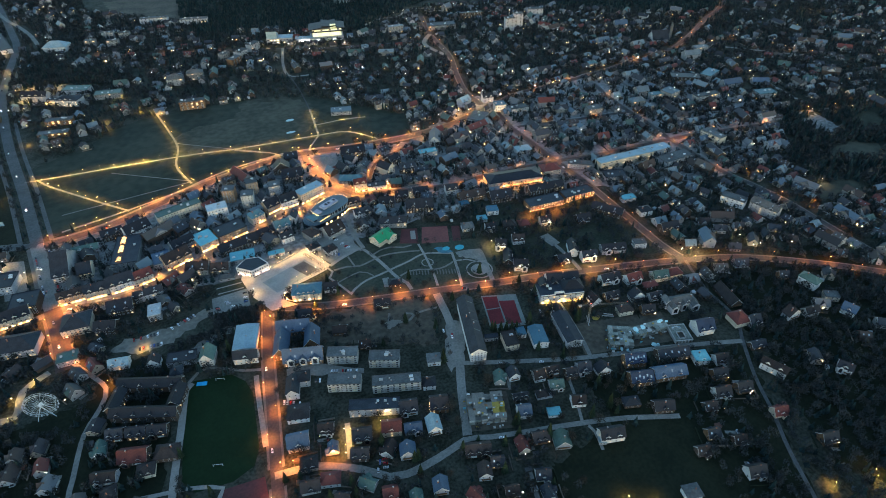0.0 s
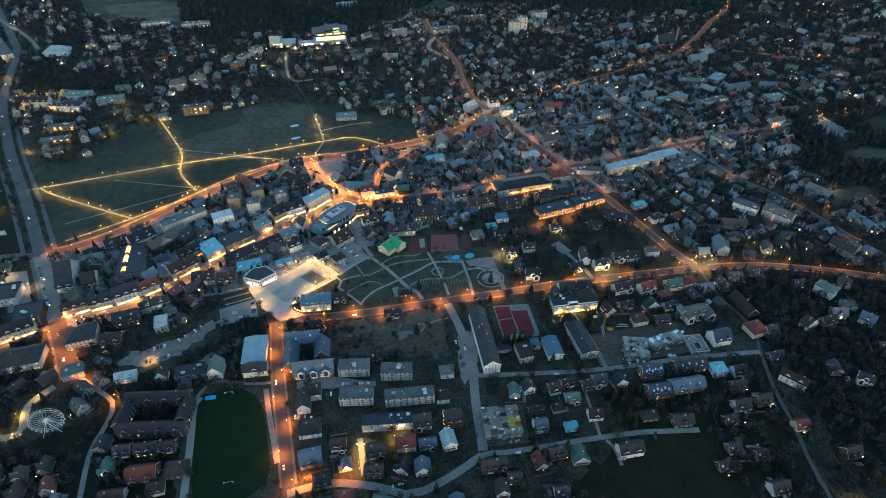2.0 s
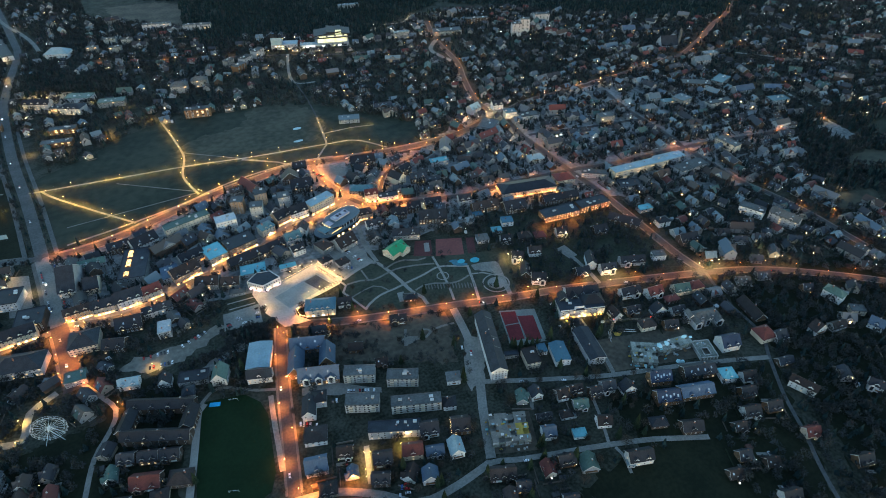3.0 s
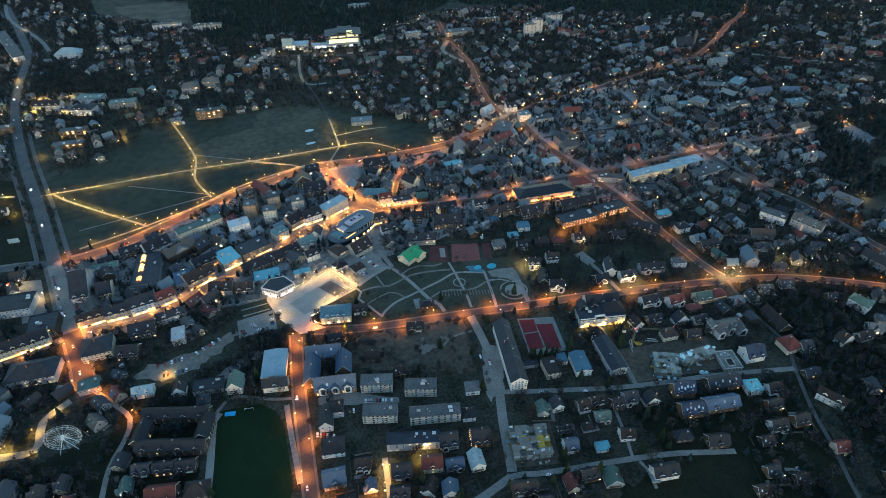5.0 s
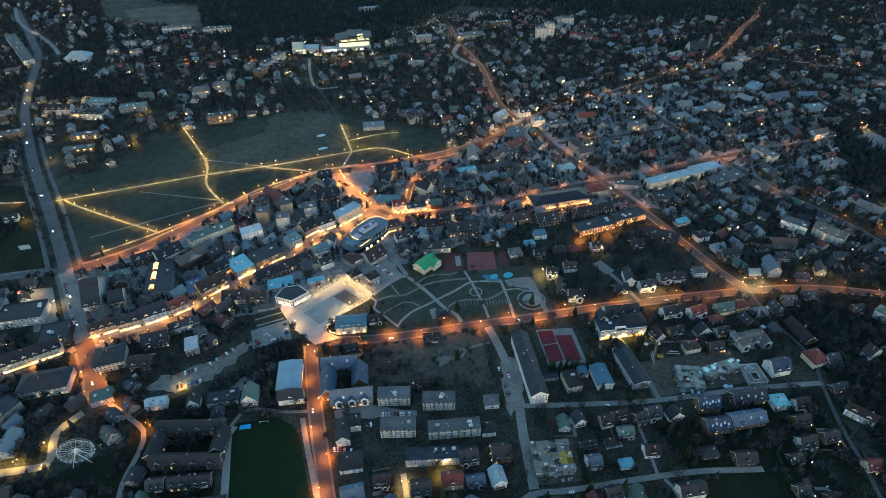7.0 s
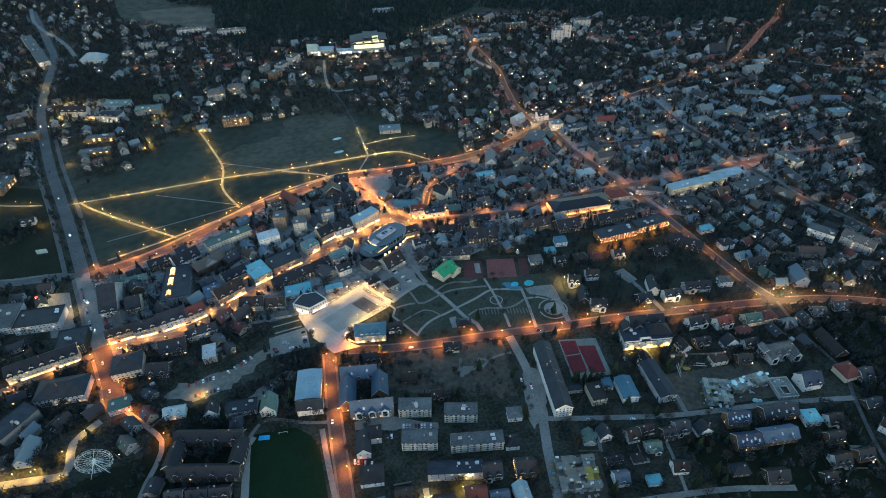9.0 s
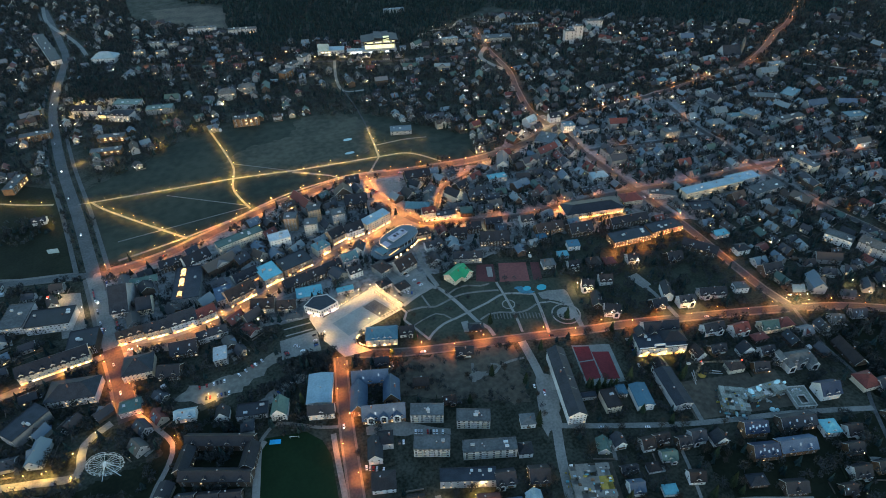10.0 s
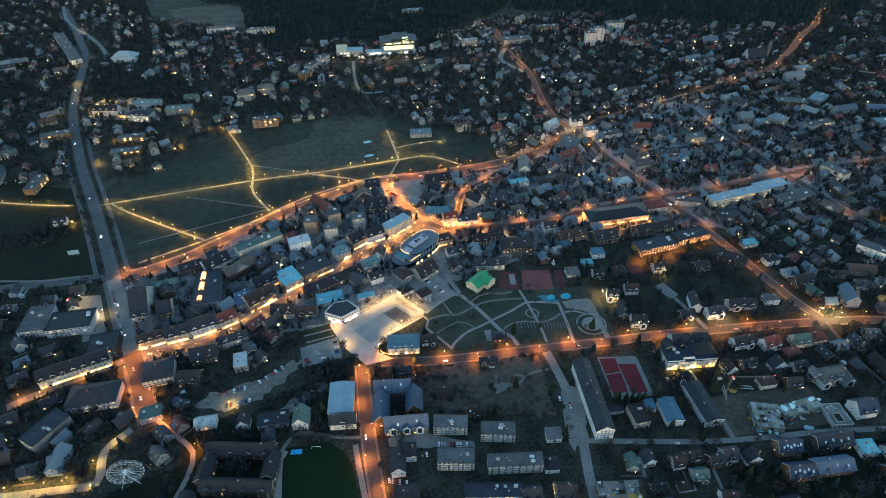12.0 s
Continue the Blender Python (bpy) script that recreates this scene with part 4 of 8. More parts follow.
building("villa", 47, 363, -18, 12, 12, 8, W_GREY, R_BLACK, "hip", "grey villa with a black hipped roof", "house", lit=0.2)
building("town_house", 33, 329, -18, 18, 15, 6, W_WHITE, R_BROWN, "hip", "low white house with a broad brown roof", "house", rise=4)
building("town_house", 25, 302, -13, 17, 14, 6.5, W_GREY, R_BLUE, "gable", "house with a blue-grey metal roof", "house", dormers=1)
building("villa", 98, 279, -20, 16, 12, 7.5, W_CREAM, R_RED, "gable", "villa with a dark red roof", "house", lit=0.25, dormers=1)
building("mountain_lodge", 414, 246, -14, 18, 15, 7.5, W_WHITE, R_NAVY, "gable", "white lodge with a navy steep roof and lamps on its terrace", "lodge", lit=0.6, dormers=2, rise=7)
pv = building("gabled_villa", 420, 282, -14, 30, 12, 8, W_GREY, R_FELT, "hip", "pale grey-green villa with many gables and turrets", "house", lit=0, dormers=2, rise=5)
for wx, wy, ww, wd, wh in ((-11, -11, 7, 14, 7.5), (0, -9, 6, 12, 8.5), (11, -12, 8, 15, 7.5), (-14, -2, 6, 10, 9)):
    dormer(pv, wx, wy, 0, ww, wd, wh, W_GREY, R_FELT, name="wing")
building("villa", 256, 191, -17, 20, 11, 6.5, W_WHITE, R_SLATE, "gable", "white villa with dormers and lit porch", "house", lit=0.25, dormers=2, rise=5)
building("garage", 228, 231, -19, 11, 8, 3.2, W_WHITE, R_CYAN, "flat", "low garage with a turquoise roof", "garage", lit=0, chimneys=0)
building("shed", 247, 190, -30, 6, 5, 2.8, W_GREY, R_PALE, "flat", "small shed with a pale roof", "shed", lit=0, chimneys=0)
building("pension", 326, 244, -19, 19, 12, 7, W_WOOD, R_NAVY, "gable", "wooden pension with a dark blue roof and roof windows", "pension", dormers=2, rise=6, skylights=6)
building("pension", 317, 225, -19, 20, 13, 6.5, W_WOOD, R_NAVY, "gable", "dark wooden pension with roof windows", "pension", dormers=2, rise=6, skylights=5)
building("pension", 344, 218, -17, 30, 13, 6.5, W_WOOD, R_BLUE, "gable", "long pension with a blue-grey roof and one lit porch", "pension", dormers=2, lit=0.15, rise=5, skylights=3)
building("pension", 363, 234, -17, 30, 13, 6.5, W_DARK, R_SLATE, "gable", "long dark pension with a slate roof", "pension", dormers=2, rise=5, skylights=4)
building("pension", 383, 218, -20, 13, 12, 6.5, W_WHITE, R_CYAN, "hip", "house with a turquoise hipped roof", "house", dormers=1)
building("terrace_house", 433, 178, -68, 22, 9, 8, W_WHITE, R_BROWN, "gable", "white terraced villa with stepped balconies", "house", dormers=2, lit=0.05)
building("school_long", 563, 536, -5, 88, 14, 12, W_CREAM, R_PALE, "flat", "long school with a pale blue flat roof and lit rows", "school", lit=0.3, floors=3, gap=11, pane=(6.0, 1.2))
building("school_annexe", 630, 507, 1, 50, 18, 8, W_GREY, R_FELT, "flat", "low annexe with a grey flat roof", "school", lit=0.05, gap=4)
building("school_annexe", 622, 540, -5, 46, 16, 7, W_GREY, R_PALE, "flat", "low annexe with a pale blue roof", "school", lit=0.05, gap=5)
building("market_hall", 399, 569, -12, 76, 26, 8, W_CREAM, R_BLACK, "hip", "long market hall with a dark roof and orange lit front", "market hall", lit=0.3, shop=True, rise=5, gap=4.8)
building("motel", 402, 500, -7, 48, 18, 8, W_WOOD, R_SLATE, "flat", "wooden motel with a slate roof and rows of lamps", "motel", lit=0.4, dormers=4, rise=5, skylights=5)
building("motel", 451, 497, -5, 42, 17, 8, W_WOOD, R_SLATE, "flat", "wooden motel wing with a slate roof", "motel", lit=0.4, dormers=4, rise=5)
building("motel", 422, 527, -9, 48, 14, 8, W_DARK, R_BLACK, "gable", "long dark motel building", "motel", lit=0.05, dormers=2, rise=5)
HALL = [(25, 544), (38.5, 530), (58, 535.4), (51, 551), (37, 554)]
hall = tagged(new("square_hall"), "white angular hall by the square washed in pinkish light", "hall")
KEEP_OUT.append((41, 543, 17, 11, -20))
PINK = mat("pink_wash_light", (0.8, 0.5, 0.7), emit=(1.0, 0.36, 0.70), strength=20)


def ring_of(pts, grow):
    """The outline moved outwards by a little."""
    n = len(pts)
    out = []
    for i in range(n):
        a, b, c = (Vector(pts[k % n]) for k in (i - 1, i, i + 1))
        u, v = (b - a).normalized(), (c - b).normalized()
        m = (Vector((u.y, -u.x)) + Vector((v.y, -v.x)))
        m = m.normalized() / max(0.4, m.length / 2)
        out.append(b + m * grow)
    return out


def prism(bm, pts, z0, z1, mi=0):
    lo = [bm.verts.new((x, y, z0)) for x, y in pts]
    up = [bm.verts.new((x, y, z1)) for x, y in pts]
    n = len(pts)
    bm.faces.new(lo[::-1]).material_index = mi
    bm.faces.new(up).material_index = mi
    for i in range(n):
        j = (i + 1) % n
        bm.faces.new((lo[i], lo[j], up[j], up[i])).material_index = mi


bm = bmesh.new()
prism(bm, HALL, 0, 8.6)
part("wall", bm, W_WHITE, hall)
bm = bmesh.new()
prism(bm, ring_of(HALL, 0.35), 8.6, 9.0)
part("cornice", bm, W_WHITE, hall, "white roof cornice")
bm = bmesh.new()
prism(bm, ring_of(HALL, -0.5), 9.0, 9.12)
part("roof", bm, R_SLATE, hall, "dark flat roof")
for a, b in zip(HALL, HALL[1:] + HALL[:1]):
    pa, pb = Vector(a), Vector(b)
    d = (pb - pa).normalized()
    nrm = Vector((d.y, -d.x))
    bm = bmesh.new()
    q = [pa + nrm * 0.3, pb + nrm * 0.3, pb - nrm * 0.0, pa - nrm * 0.0]
    prism(bm, [(v.x, v.y) for v in q], 9.0, 9.35)
    part("parapet", bm, W_WHITE, hall)
    if nrm.y > 0.2:
        continue
    bm = bmesh.new()
    q = [pa + nrm * 0.5 + d, pb + nrm * 0.5 - d, pb + nrm * 0.52 - d, pa + nrm * 0.52 + d]
    prism(bm, [(v.x, v.y) for v in q], 0.4, 0.404)
    part("wash_light", bm, PINK, hall, "glowing pinkish light strip")
    n = int((pb - pa).length / 2.6)
    ang = math.degrees(math.atan2(d.y, d.x))
    for f, (z, h, k) in enumerate(((0.4, 2.8, "shop"), (4.9, 2.4, "dark"))):
        for i in range(n):
            c = pa.lerp(pb, (i + 0.5) / n)
            o = new("window", window_mesh(k if (i + f) % 3 else "dark", 1.5, h))
            o.parent = hall
            o.matrix_basis = pose(c.x, c.y, z, 0, 0, ang)
    for i in range(n + 1):
        c = pa.lerp(pb, i / n) + nrm * 0.12
        bm = bmesh.new()
        rod(bm, (c.x, c.y, 0), (c.x, c.y, 8.6), 0.28, 0.28, 4)
        part("pilaster", bm, W_WHITE, hall)
# low lit wall round the hotel terrace
terr = tagged(new("terrace_wall"), "low curved stone wall with warm lights round a terrace", "wall")
line = smooth_line([(77, 491.5), (68, 489.5), (62, 486.5), (61.5, 481), (64, 475), (71, 469)], 2.0)
tn = normals_of(line)
for i in range(len(line) - 1):
    bm = bmesh.new()
    q = [line[i] + tn[i] * 0.2, line[i] - tn[i] * 0.2, line[i + 1] - tn[i + 1] * 0.2, line[i + 1] + tn[i + 1] * 0.2]
    prism(bm, [(v.x, v.y) for v in q], 0.36, 1.3)
    part("wall_piece", bm, W_CREAM, terr)
    bm = bmesh.new()
    c = line[i]
    rod(bm, (c.x, c.y, 1.3), (c.x, c.y, 1.65), 0.2, 0.12, 6)
    part("wall_lamp", bm, BULB, terr, "glowing warm wall lamp")
# sports frame of dark posts and rails beside the rink
for (ax, ay), (bx, by) in (((100, 540), (111.5, 513)), ((112, 505.5), (93, 501.5))):
    pg = tagged(new("pergola"), "dark timber pergola with warm bulbs beside the rink", "pergola", "pergolas")
    pa, pb = Vector((ax, ay)), Vector((bx, by))
    d = (pb - pa).normalized()
    nrm = Vector((-d.y, d.x))
    n = int((pb - pa).length / 3.0)
    for i in range(n + 1):
        c = pa.lerp(pb, i / n)
        for s in (-1.2, 1.2):
            w_ = c + nrm * s
            bm = bmesh.new()
            rod(bm, (w_.x, w_.y, 0.3), (w_.x, w_.y, 3.6), 0.2, 0.2, 4)
            part("post", bm, W_DARK, pg)
        bm = bmesh.new()
        u, v = c - nrm * 1.7, c + nrm * 1.7
        rod(bm, (u.x, u.y, 3.8), (v.x, v.y, 3.8), 0.15, 0.15, 4)
        part("cross_beam", bm, W_DARK, pg)
    for s in (-1.2, 1.2):
        u, v = pa + nrm * s, pb + nrm * s
        bm = bmesh.new()
        rod(bm, (u.x, u.y, 3.6), (v.x, v.y, 3.6), 0.18, 0.18, 4)
        part("rail", bm, W_DARK, pg)
building("old_hotel", 84, 474, -20, 30, 17, 9, W_CREAM, R_AZURE, "hip", "cream hotel with a blue hipped roof beside the square", "hotel", lit=0.5, dormers=4, shop=True, rise=6)
building("green_roofed_house", 190, 527, -65, 16, 24, 6.5, W_CREAM, R_GREEN, "gable_y", "house with a bright green steep roof in the park", "house", lit=0.1, rise=5, dormers=0)
building("green_roofed_wing", 198, 524, 25, 13, 13, 6.5, W_CREAM, R_GREEN, "gable_y", "wing with a bright green roof", "house", lit=0.1, rise=4.5)
building("long_block", -16, 690, 13, 54, 13, 13, W_CREAM, R_MOSS, "flat", "long block of flats with a grey-green flat roof", "apartment block", floors=4, lit=0.15, gap=3.6, chimneys=3)
building("white_block", 27, 669, 1, 24, 15, 14, W_WHITE, R_LIGHT, "flat", "white block with a light flat roof and blank walls", "apartment block", floors=4, lit=0.02, gap=6)
for i, (x, y, rot) in enumerate(((48, 699, -20), (67, 676, -15), (103, 682, -8), (78, 704, -5))):
    building("tower_block", x, y, rot, 15, 14, 18, (W_OCHRE, W_FLATS, W_GREY, W_OCHRE)[i], R_FELT, "flat", "narrow tower block of flats with balconies", "tower block", floors=6, lit=0.05, group="tower blocks", gap=4, sides=False)
# houses that line the pedestrian street, upper and lower side
def promenade_house(x, y, rot, w, d, h, wall, roof, st, lab):
    building("street_house", x, y, rot, w, d, h, wall, roof, st, lab, "street house", lit=0.16, shop=True, dormers=0 if st == "flat" else max(1, int(w / 8)), group="houses along the pedestrian street", rise=None if st != "gable" else d * 0.38)


promenade_house(-139, 581, 1, 24, 11, 10, W_OCHRE, R_BROWN, "gable", "ochre street house with lit shopfronts")
promenade_house(-114, 579, -4, 23, 14, 10, W_CREAM, R_SLATE, "gable", "street house with a gabled bay and bright shopfronts")
promenade_house(-90, 580, 3, 25, 18, 11, W_WHITE, R_SLATE, "gable", "white street house with bright shopfronts")
promenade_house(-69, 580, 11, 20, 14, 10, W_CREAM, R_RED, "gable", "cream street house with a dull red roof")
promenade_house(-32, 597, 18, 30, 18, 10, W_OCHRE, R_BROWN, "gable", "row of street houses with brown roofs")
promenade_house(3, 615.5, 15, 21, 26, 10, W_CREAM, R_CYAN, "flat", "street house with a turquoise flat roof")
promenade_house(33, 622.5, 13, 34, 23, 10, W_OCHRE, R_BLACK, "flat", "long street house with a black flat roof and lit fronts")
promenade_house(67.5, 635, 18, 17, 14, 11, W_CREAM, R_TEAL, "hip", "ornate corner house with a blue-grey roof and dormers")
promenade_house(90, 652, 20, 20, 17, 10, W_OCHRE, R_BLACK, "gable", "black-roofed house on the promenade")
promenade_house(112, 653, 6, 22, 16, 11, W_WHITE, R_SLATE, "gable", "pair of gabled street houses")
promenade_house(142, 657, 20, 36, 14, 14, W_CREAM, R_PALE, "flat", "tall commercial house with a pale roof and yellow lit front")
promenade_house(207, 643, -12, 16, 12, 13, W_CREAM, R_RED, "gable", "tall reddish hotel on the plaza")
promenade_house(228, 637.5, -12, 25, 11, 6, W_WHITE, R_BLACK, "flat", "low white shop row with a lit front")
promenade_house(-22, 622, 17, 26, 15, 9, W_DULL, R_BLACK, "gable", "dark-roofed house behind the street fronts")
promenade_house(184, 612, -4, 20, 14, 8, W_OCHRE, R_BROWN, "hip", "orange lit restaurant beside the plaza")
promenade_house(-206, 572, 4, 60, 16, 10, W_CREAM, R_BLACK, "gable", "long dark-roofed street house with lit front")
def town_house(x, y, rot, w, d, h, wall, roof, st, lab):
    building("town_building", x, y, rot, w, d, h, wall, roof, st, lab, "building", lit=0.12, dormers=2 if st == "gable" and w > 14 else 0, skylights=2 if w > 20 else 0, gap=5.6, pane=(2.0, 1.5), sides=y < 560)


town_house(-134, 534, -8, 26, 24, 9, W_CREAM, R_SLATE, "hip", "broad house with a slate roof at the crossing")
town_house(-12, 568, -22, 24, 15, 8, W_DULL, R_BROWN, "gable", "long brown-roofed house below the street")
town_house(13, 541, -14, 16, 8, 3.5, W_DULL, R_FELT, "hip", "low dull grey pavilion above the terraced lawn")
town_house(10, 557, -20, 19, 13, 7, W_DULL, R_BROWN, "gable", "dark-roofed house beside the angular hall")
town_house(36, 590.5, 9, 45, 14, 8, W_DARK, R_BLACK, "gable", "long black-roofed row of houses")
town_house(36, 569, -8, 27, 16, 4.5, W_GREY, R_CYAN, "flat", "low shop with a turquoise roof")
town_house(72, 557, -6, 18, 7, 4, W_GREY, R_CYAN, "flat", "low turquoise market canopy on walls")
town_house(90, 579, 8, 15, 11, 8, W_WHITE, R_SLATE, "gable", "white gabled house with dormers")
town_house(91, 603, 4, 18, 14, 9, W_GREY, R_TEAL, "gable", "tall grey house with a blue-grey roof")
town_house(107, 616, -30, 12, 14, 8, W_WHITE, R_BLACK, "gable_y", "black gabled house with a white front")
town_house(69, 598, 12, 20, 12, 8, W_DARK, R_BLACK, "gable", "dark steep house below the promenade")
town_house(134, 712, -11, 27, 20, 9, W_DARK, R_BLACK, "gable", "large black-roofed house with steep gables")
town_house(126, 738, -11, 22, 15, 9, W_DARK, R_BLACK, "gable_y", "black-roofed house near the meadow road")
town_house(203, 670, -27, 30, 15, 5, W_DULL, R_TEAL, "hip", "low restaurant with a blue-grey hipped roof")
town_house(254, 668, 25, 14, 20, 11, W_CREAM, R_BLACK, "gable_y", "tall cream gabled house by the east street")
town_house(272, 685, 20, 18, 14, 9, W_DARK, R_BLACK, "gable", "dark house with a steep black roof")
town_house(282, 658, -15, 22, 13, 8, W_DARK, R_SLATE, "gable", "dark timber house with slate roof")
town_house(246, 596, -15, 16, 13, 8, W_DARK, R_BLACK, "gable", "dark gabled house below the street")
town_house(119, 571, 20, 15, 18, 8, W_DULL, R_BROWN, "hip", "square dull house with a brown hipped roof")
town_house(143, 567, 17, 24, 19, 7, W_DULL, R_BROWN, "gable", "broad brown-roofed house by the car park")
town_house(112.5, 547, 10, 14, 11, 5.5, W_WHITE, R_BLACK, "hip", "white pavilion with a dark hipped roof")
town_house(129, 534, 12, 13, 11, 5.5, W_GREY, R_BROWN, "hip", "small pavilion with a brown hipped roof")
town_house(188, 586, -1, 20, 10, 7, W_WHITE, R_SLATE, "gable", "white house with steep gables")
town_house(214, 548, -22, 32, 12, 8, W_DULL, R_SLATE, "gable", "row of dark gabled houses with lit windows")
town_house(224, 592, -20, 18, 14, 8, W_DARK, R_BLACK, "gable", "dark steep gabled town house")
town_house(258, 566, -22, 34, 18, 8, W_DARK, R_SLATE, "gable", "dark house with a lit dormer row")
town_house(-145, 640, -10, 17, 44, 8, W_GREY, R_SLATE, "gable", "long slate-roofed house along the wide street")
town_house(-124, 622, -7, 14, 20, 8, W_CREAM, R_SLATE, "gable", "house beside a yellow lit yard")
town_house(-123, 663, -4, 27, 10, 7, W_GREY, R_MOSS, "gable", "long house with a green roof")
town_house(-94, 682, 5, 24, 12, 8, W_DARK, R_BLACK, "gable", "black-roofed house by the meadow road")
town_house(-67, 676, 20, 29, 17, 10, W_WHITE, R_BLACK, "gable", "large half-timbered house with black roof")
town_house(-47, 604, 3, 18, 22, 7, W_GREY, R_BLUE, "flat", "low blue-roofed house behind the street")
town_house(-66, 549, 1, 28, 10, 8, W_GREY, R_SLATE, "gable", "grey slate-roofed house below the street")
town_house(-63, 516, -7, 12, 17, 8, W_GREY, R_LIGHT, "flat", "grey house with a light flat roof")
town_house(-93, 541, -9, 24, 18, 7, W_DARK, R_BLACK, "gable", "dark house behind the pedestrian street")
town_house(-143, 489, -4, 18, 13, 6.5, W_GREY, R_MOSS, "flat", "low hall with a grey-green roof")
town_house(-108, 516, -20, 20, 14, 7, W_DARK, R_BLACK, "gable", "dark gabled house below the promenade")
town_house(-245, 657, -15, 24, 37, 9, W_GREY, R_FELT, "flat", "hall with a grey flat roof")
town_house(-212, 639, -14, 42, 26, 10, W_GREY, R_BLACK, "flat", "grey commercial block with roof terrace")
town_house(-181, 590, -8, 26, 26, 11, W_DARK, R_BLACK, "flat", "dark flat-roofed department store")
town_house(-224, 505, -50, 18, 34, 11, W_DULL, R_SLATE, "flat", "pointed glass-fronted building with a slate roof")
town_house(-188, 528, -14, 42, 24, 9, W_GREY, R_SLATE, "hip", "grey house with a slate roof")
town_house(327, 556, -8, 34, 14, 7, W_WOOD, R_BROWN, "gable", "long brown guest house with a lit balcony row")
town_house(359, 538, -10, 28, 18, 7, W_DARK, R_BLACK, "gable", "broad dark house with a black roof")
town_house(335, 516, -18, 14, 12, 6, W_WHITE, R_AZURE, "flat", "white house with an azure roof")
town_house(311, 546, -12, 12, 9, 4, W_GREY, R_AZURE, "flat", "low hall with an azure roof")
town_house(291, 500, -15, 14, 12, 5, W_GREY, R_FELT, "hip", "grey house with a low hipped roof")
town_house(311, 581, -10, 16, 12, 8, W_WHITE, R_SLATE, "gable", "white house with lit gables")
town_house(272, 594, -14, 20, 12, 8, W_DARK, R_BLACK, "gable", "dark house with bright ground floor")
town_house(448, 752, 40, 34, 26, 7, W_GREY, R_FELT, "flat", "broad hall with a grey flat roof at the junction")
town_house(498, 768, -14, 18, 15, 11, W_WHITE, R_AZURE, "flat", "bright corner shop with an azure roof")
town_house(497, 806, -10, 18, 12, 9, W_WHITE, R_SLATE, "gable", "white corner house at the junction")
town_house(455, 812, 20, 20, 14, 9, W_GREY, R_PALE, "gable", "grey house with a pale roof")
town_house(523, 751, -8, 32, 16, 7, W_GREY, R_BLACK, "flat", "dark flat-roofed store at the junction")
town_house(327, 686, -8, 26, 11, 7, W_GREY, R_CYAN, "flat", "row with a turquoise roof")
town_house(453, 628, -10, 22, 15, 7, W_WHITE, R_PALE, "hip", "house with a pale hipped roof")
town_house(456, 565, -12, 26, 18, 7, W_CREAM, R_RED, "hip", "house with a dull red hipped roof")
town_house(504, 459, -10, 18, 10, 5, W_GREY, R_CYAN, "flat", "low shop with a pale turquoise roof")
town_house(502, 426, -10, 16, 12, 7, W_WHITE, R_SLATE, "hip", "white villa with a slate roof")
town_house(462, 448, -55, 38, 13, 7, W_DARK, R_BLACK, "gable", "long dark house beside the cross street")
town_house(501, 556, -35, 34, 12, 7, W_GREY, R_FELT, "flat", "long grey flat-roofed school wing")
town_house(526, 513, -20, 30, 18, 5, W_GREY, R_BLACK, "flat", "low dark sports hall of the school")
town_house(726, 528, -85, 34, 14, 11, W_CREAM, R_FELT, "flat", "pale yellow block beside the east street")
town_house(230, 736, -10, 34, 17, 9, W_DARK, R_BLACK, "gable", "large dark gabled guest house by the meadow road")
town_house(-238, 848, -8, 16, 9, 5, W_WHITE, R_SLATE, "gable", "white house with lamps in the dark meadow")
town_house(617, 391, -65, 29, 14, 10, W_WHITE, R_FELT, "flat", "white block of flats with flat roof")
town_house(634, 358, -75, 34, 13, 12, W_GREY, R_FELT, "gable", "long grey block with a grey roof")
# dark building round a yard
for x, y, rot, w, d, lab in ((-84, 388, -25, 56, 11, "front"), (-76, 419, -25, 56, 11, "back"), (-105, 412, 65, 22, 11, "side"), (-57, 394, 65, 22, 11, "side")):
    building("courtyard_wing", x, y, rot, w, d, 8, W_DARK, R_BLACK, "gable", "dark " + lab + " wing round a courtyard", "building", lit=0.03, dormers=4 if w > 30 else 0)
# arcade building with a glowing glass ridge
arc = building("arcade", -80, 636, -12, 28, 54, 9, W_DULL, R_SLATE, "flat", "dark arcade with a row of glowing skylights", "arcade", lit=0.02)
for k in range(3):
    bm = bmesh.new()
    gable_roof(bm, 12 if k else 7, 5, 9.5, 1.6, 0, 0.15)
    o = part("skylight", bm, GLOW_HI, arc, "glowing yellow glass skylight")
    o.matrix_basis = pose(-6, (-19, 0, 17)[k], 0, 0, 0, 90)
    half = 6 if k else 3.5
    for c in range(-2, 3):
        bm = bmesh.new()
        gable_roof(bm, 0.5, 5.3, 9.55, 1.75, 0, 0.2)
        for v in bm.verts:
            v.co.x += c * half / 2.6
        part("rafter", bm, STEEL, o, "dark skylight rafter")
# far lit halls at the foot of the wooded hill
GLOW_HALL = mat("bright_hall_glazing", (0.5, 0.5, 0.4), size=1, emit=(0.95, 0.90, 0.40), strength=0.17)
GLOW_ENTRY = mat("white_entrance_glazing", (0.6, 0.6, 0.6), size=1, emit=(0.9, 0.92, 0.95), strength=0.22)


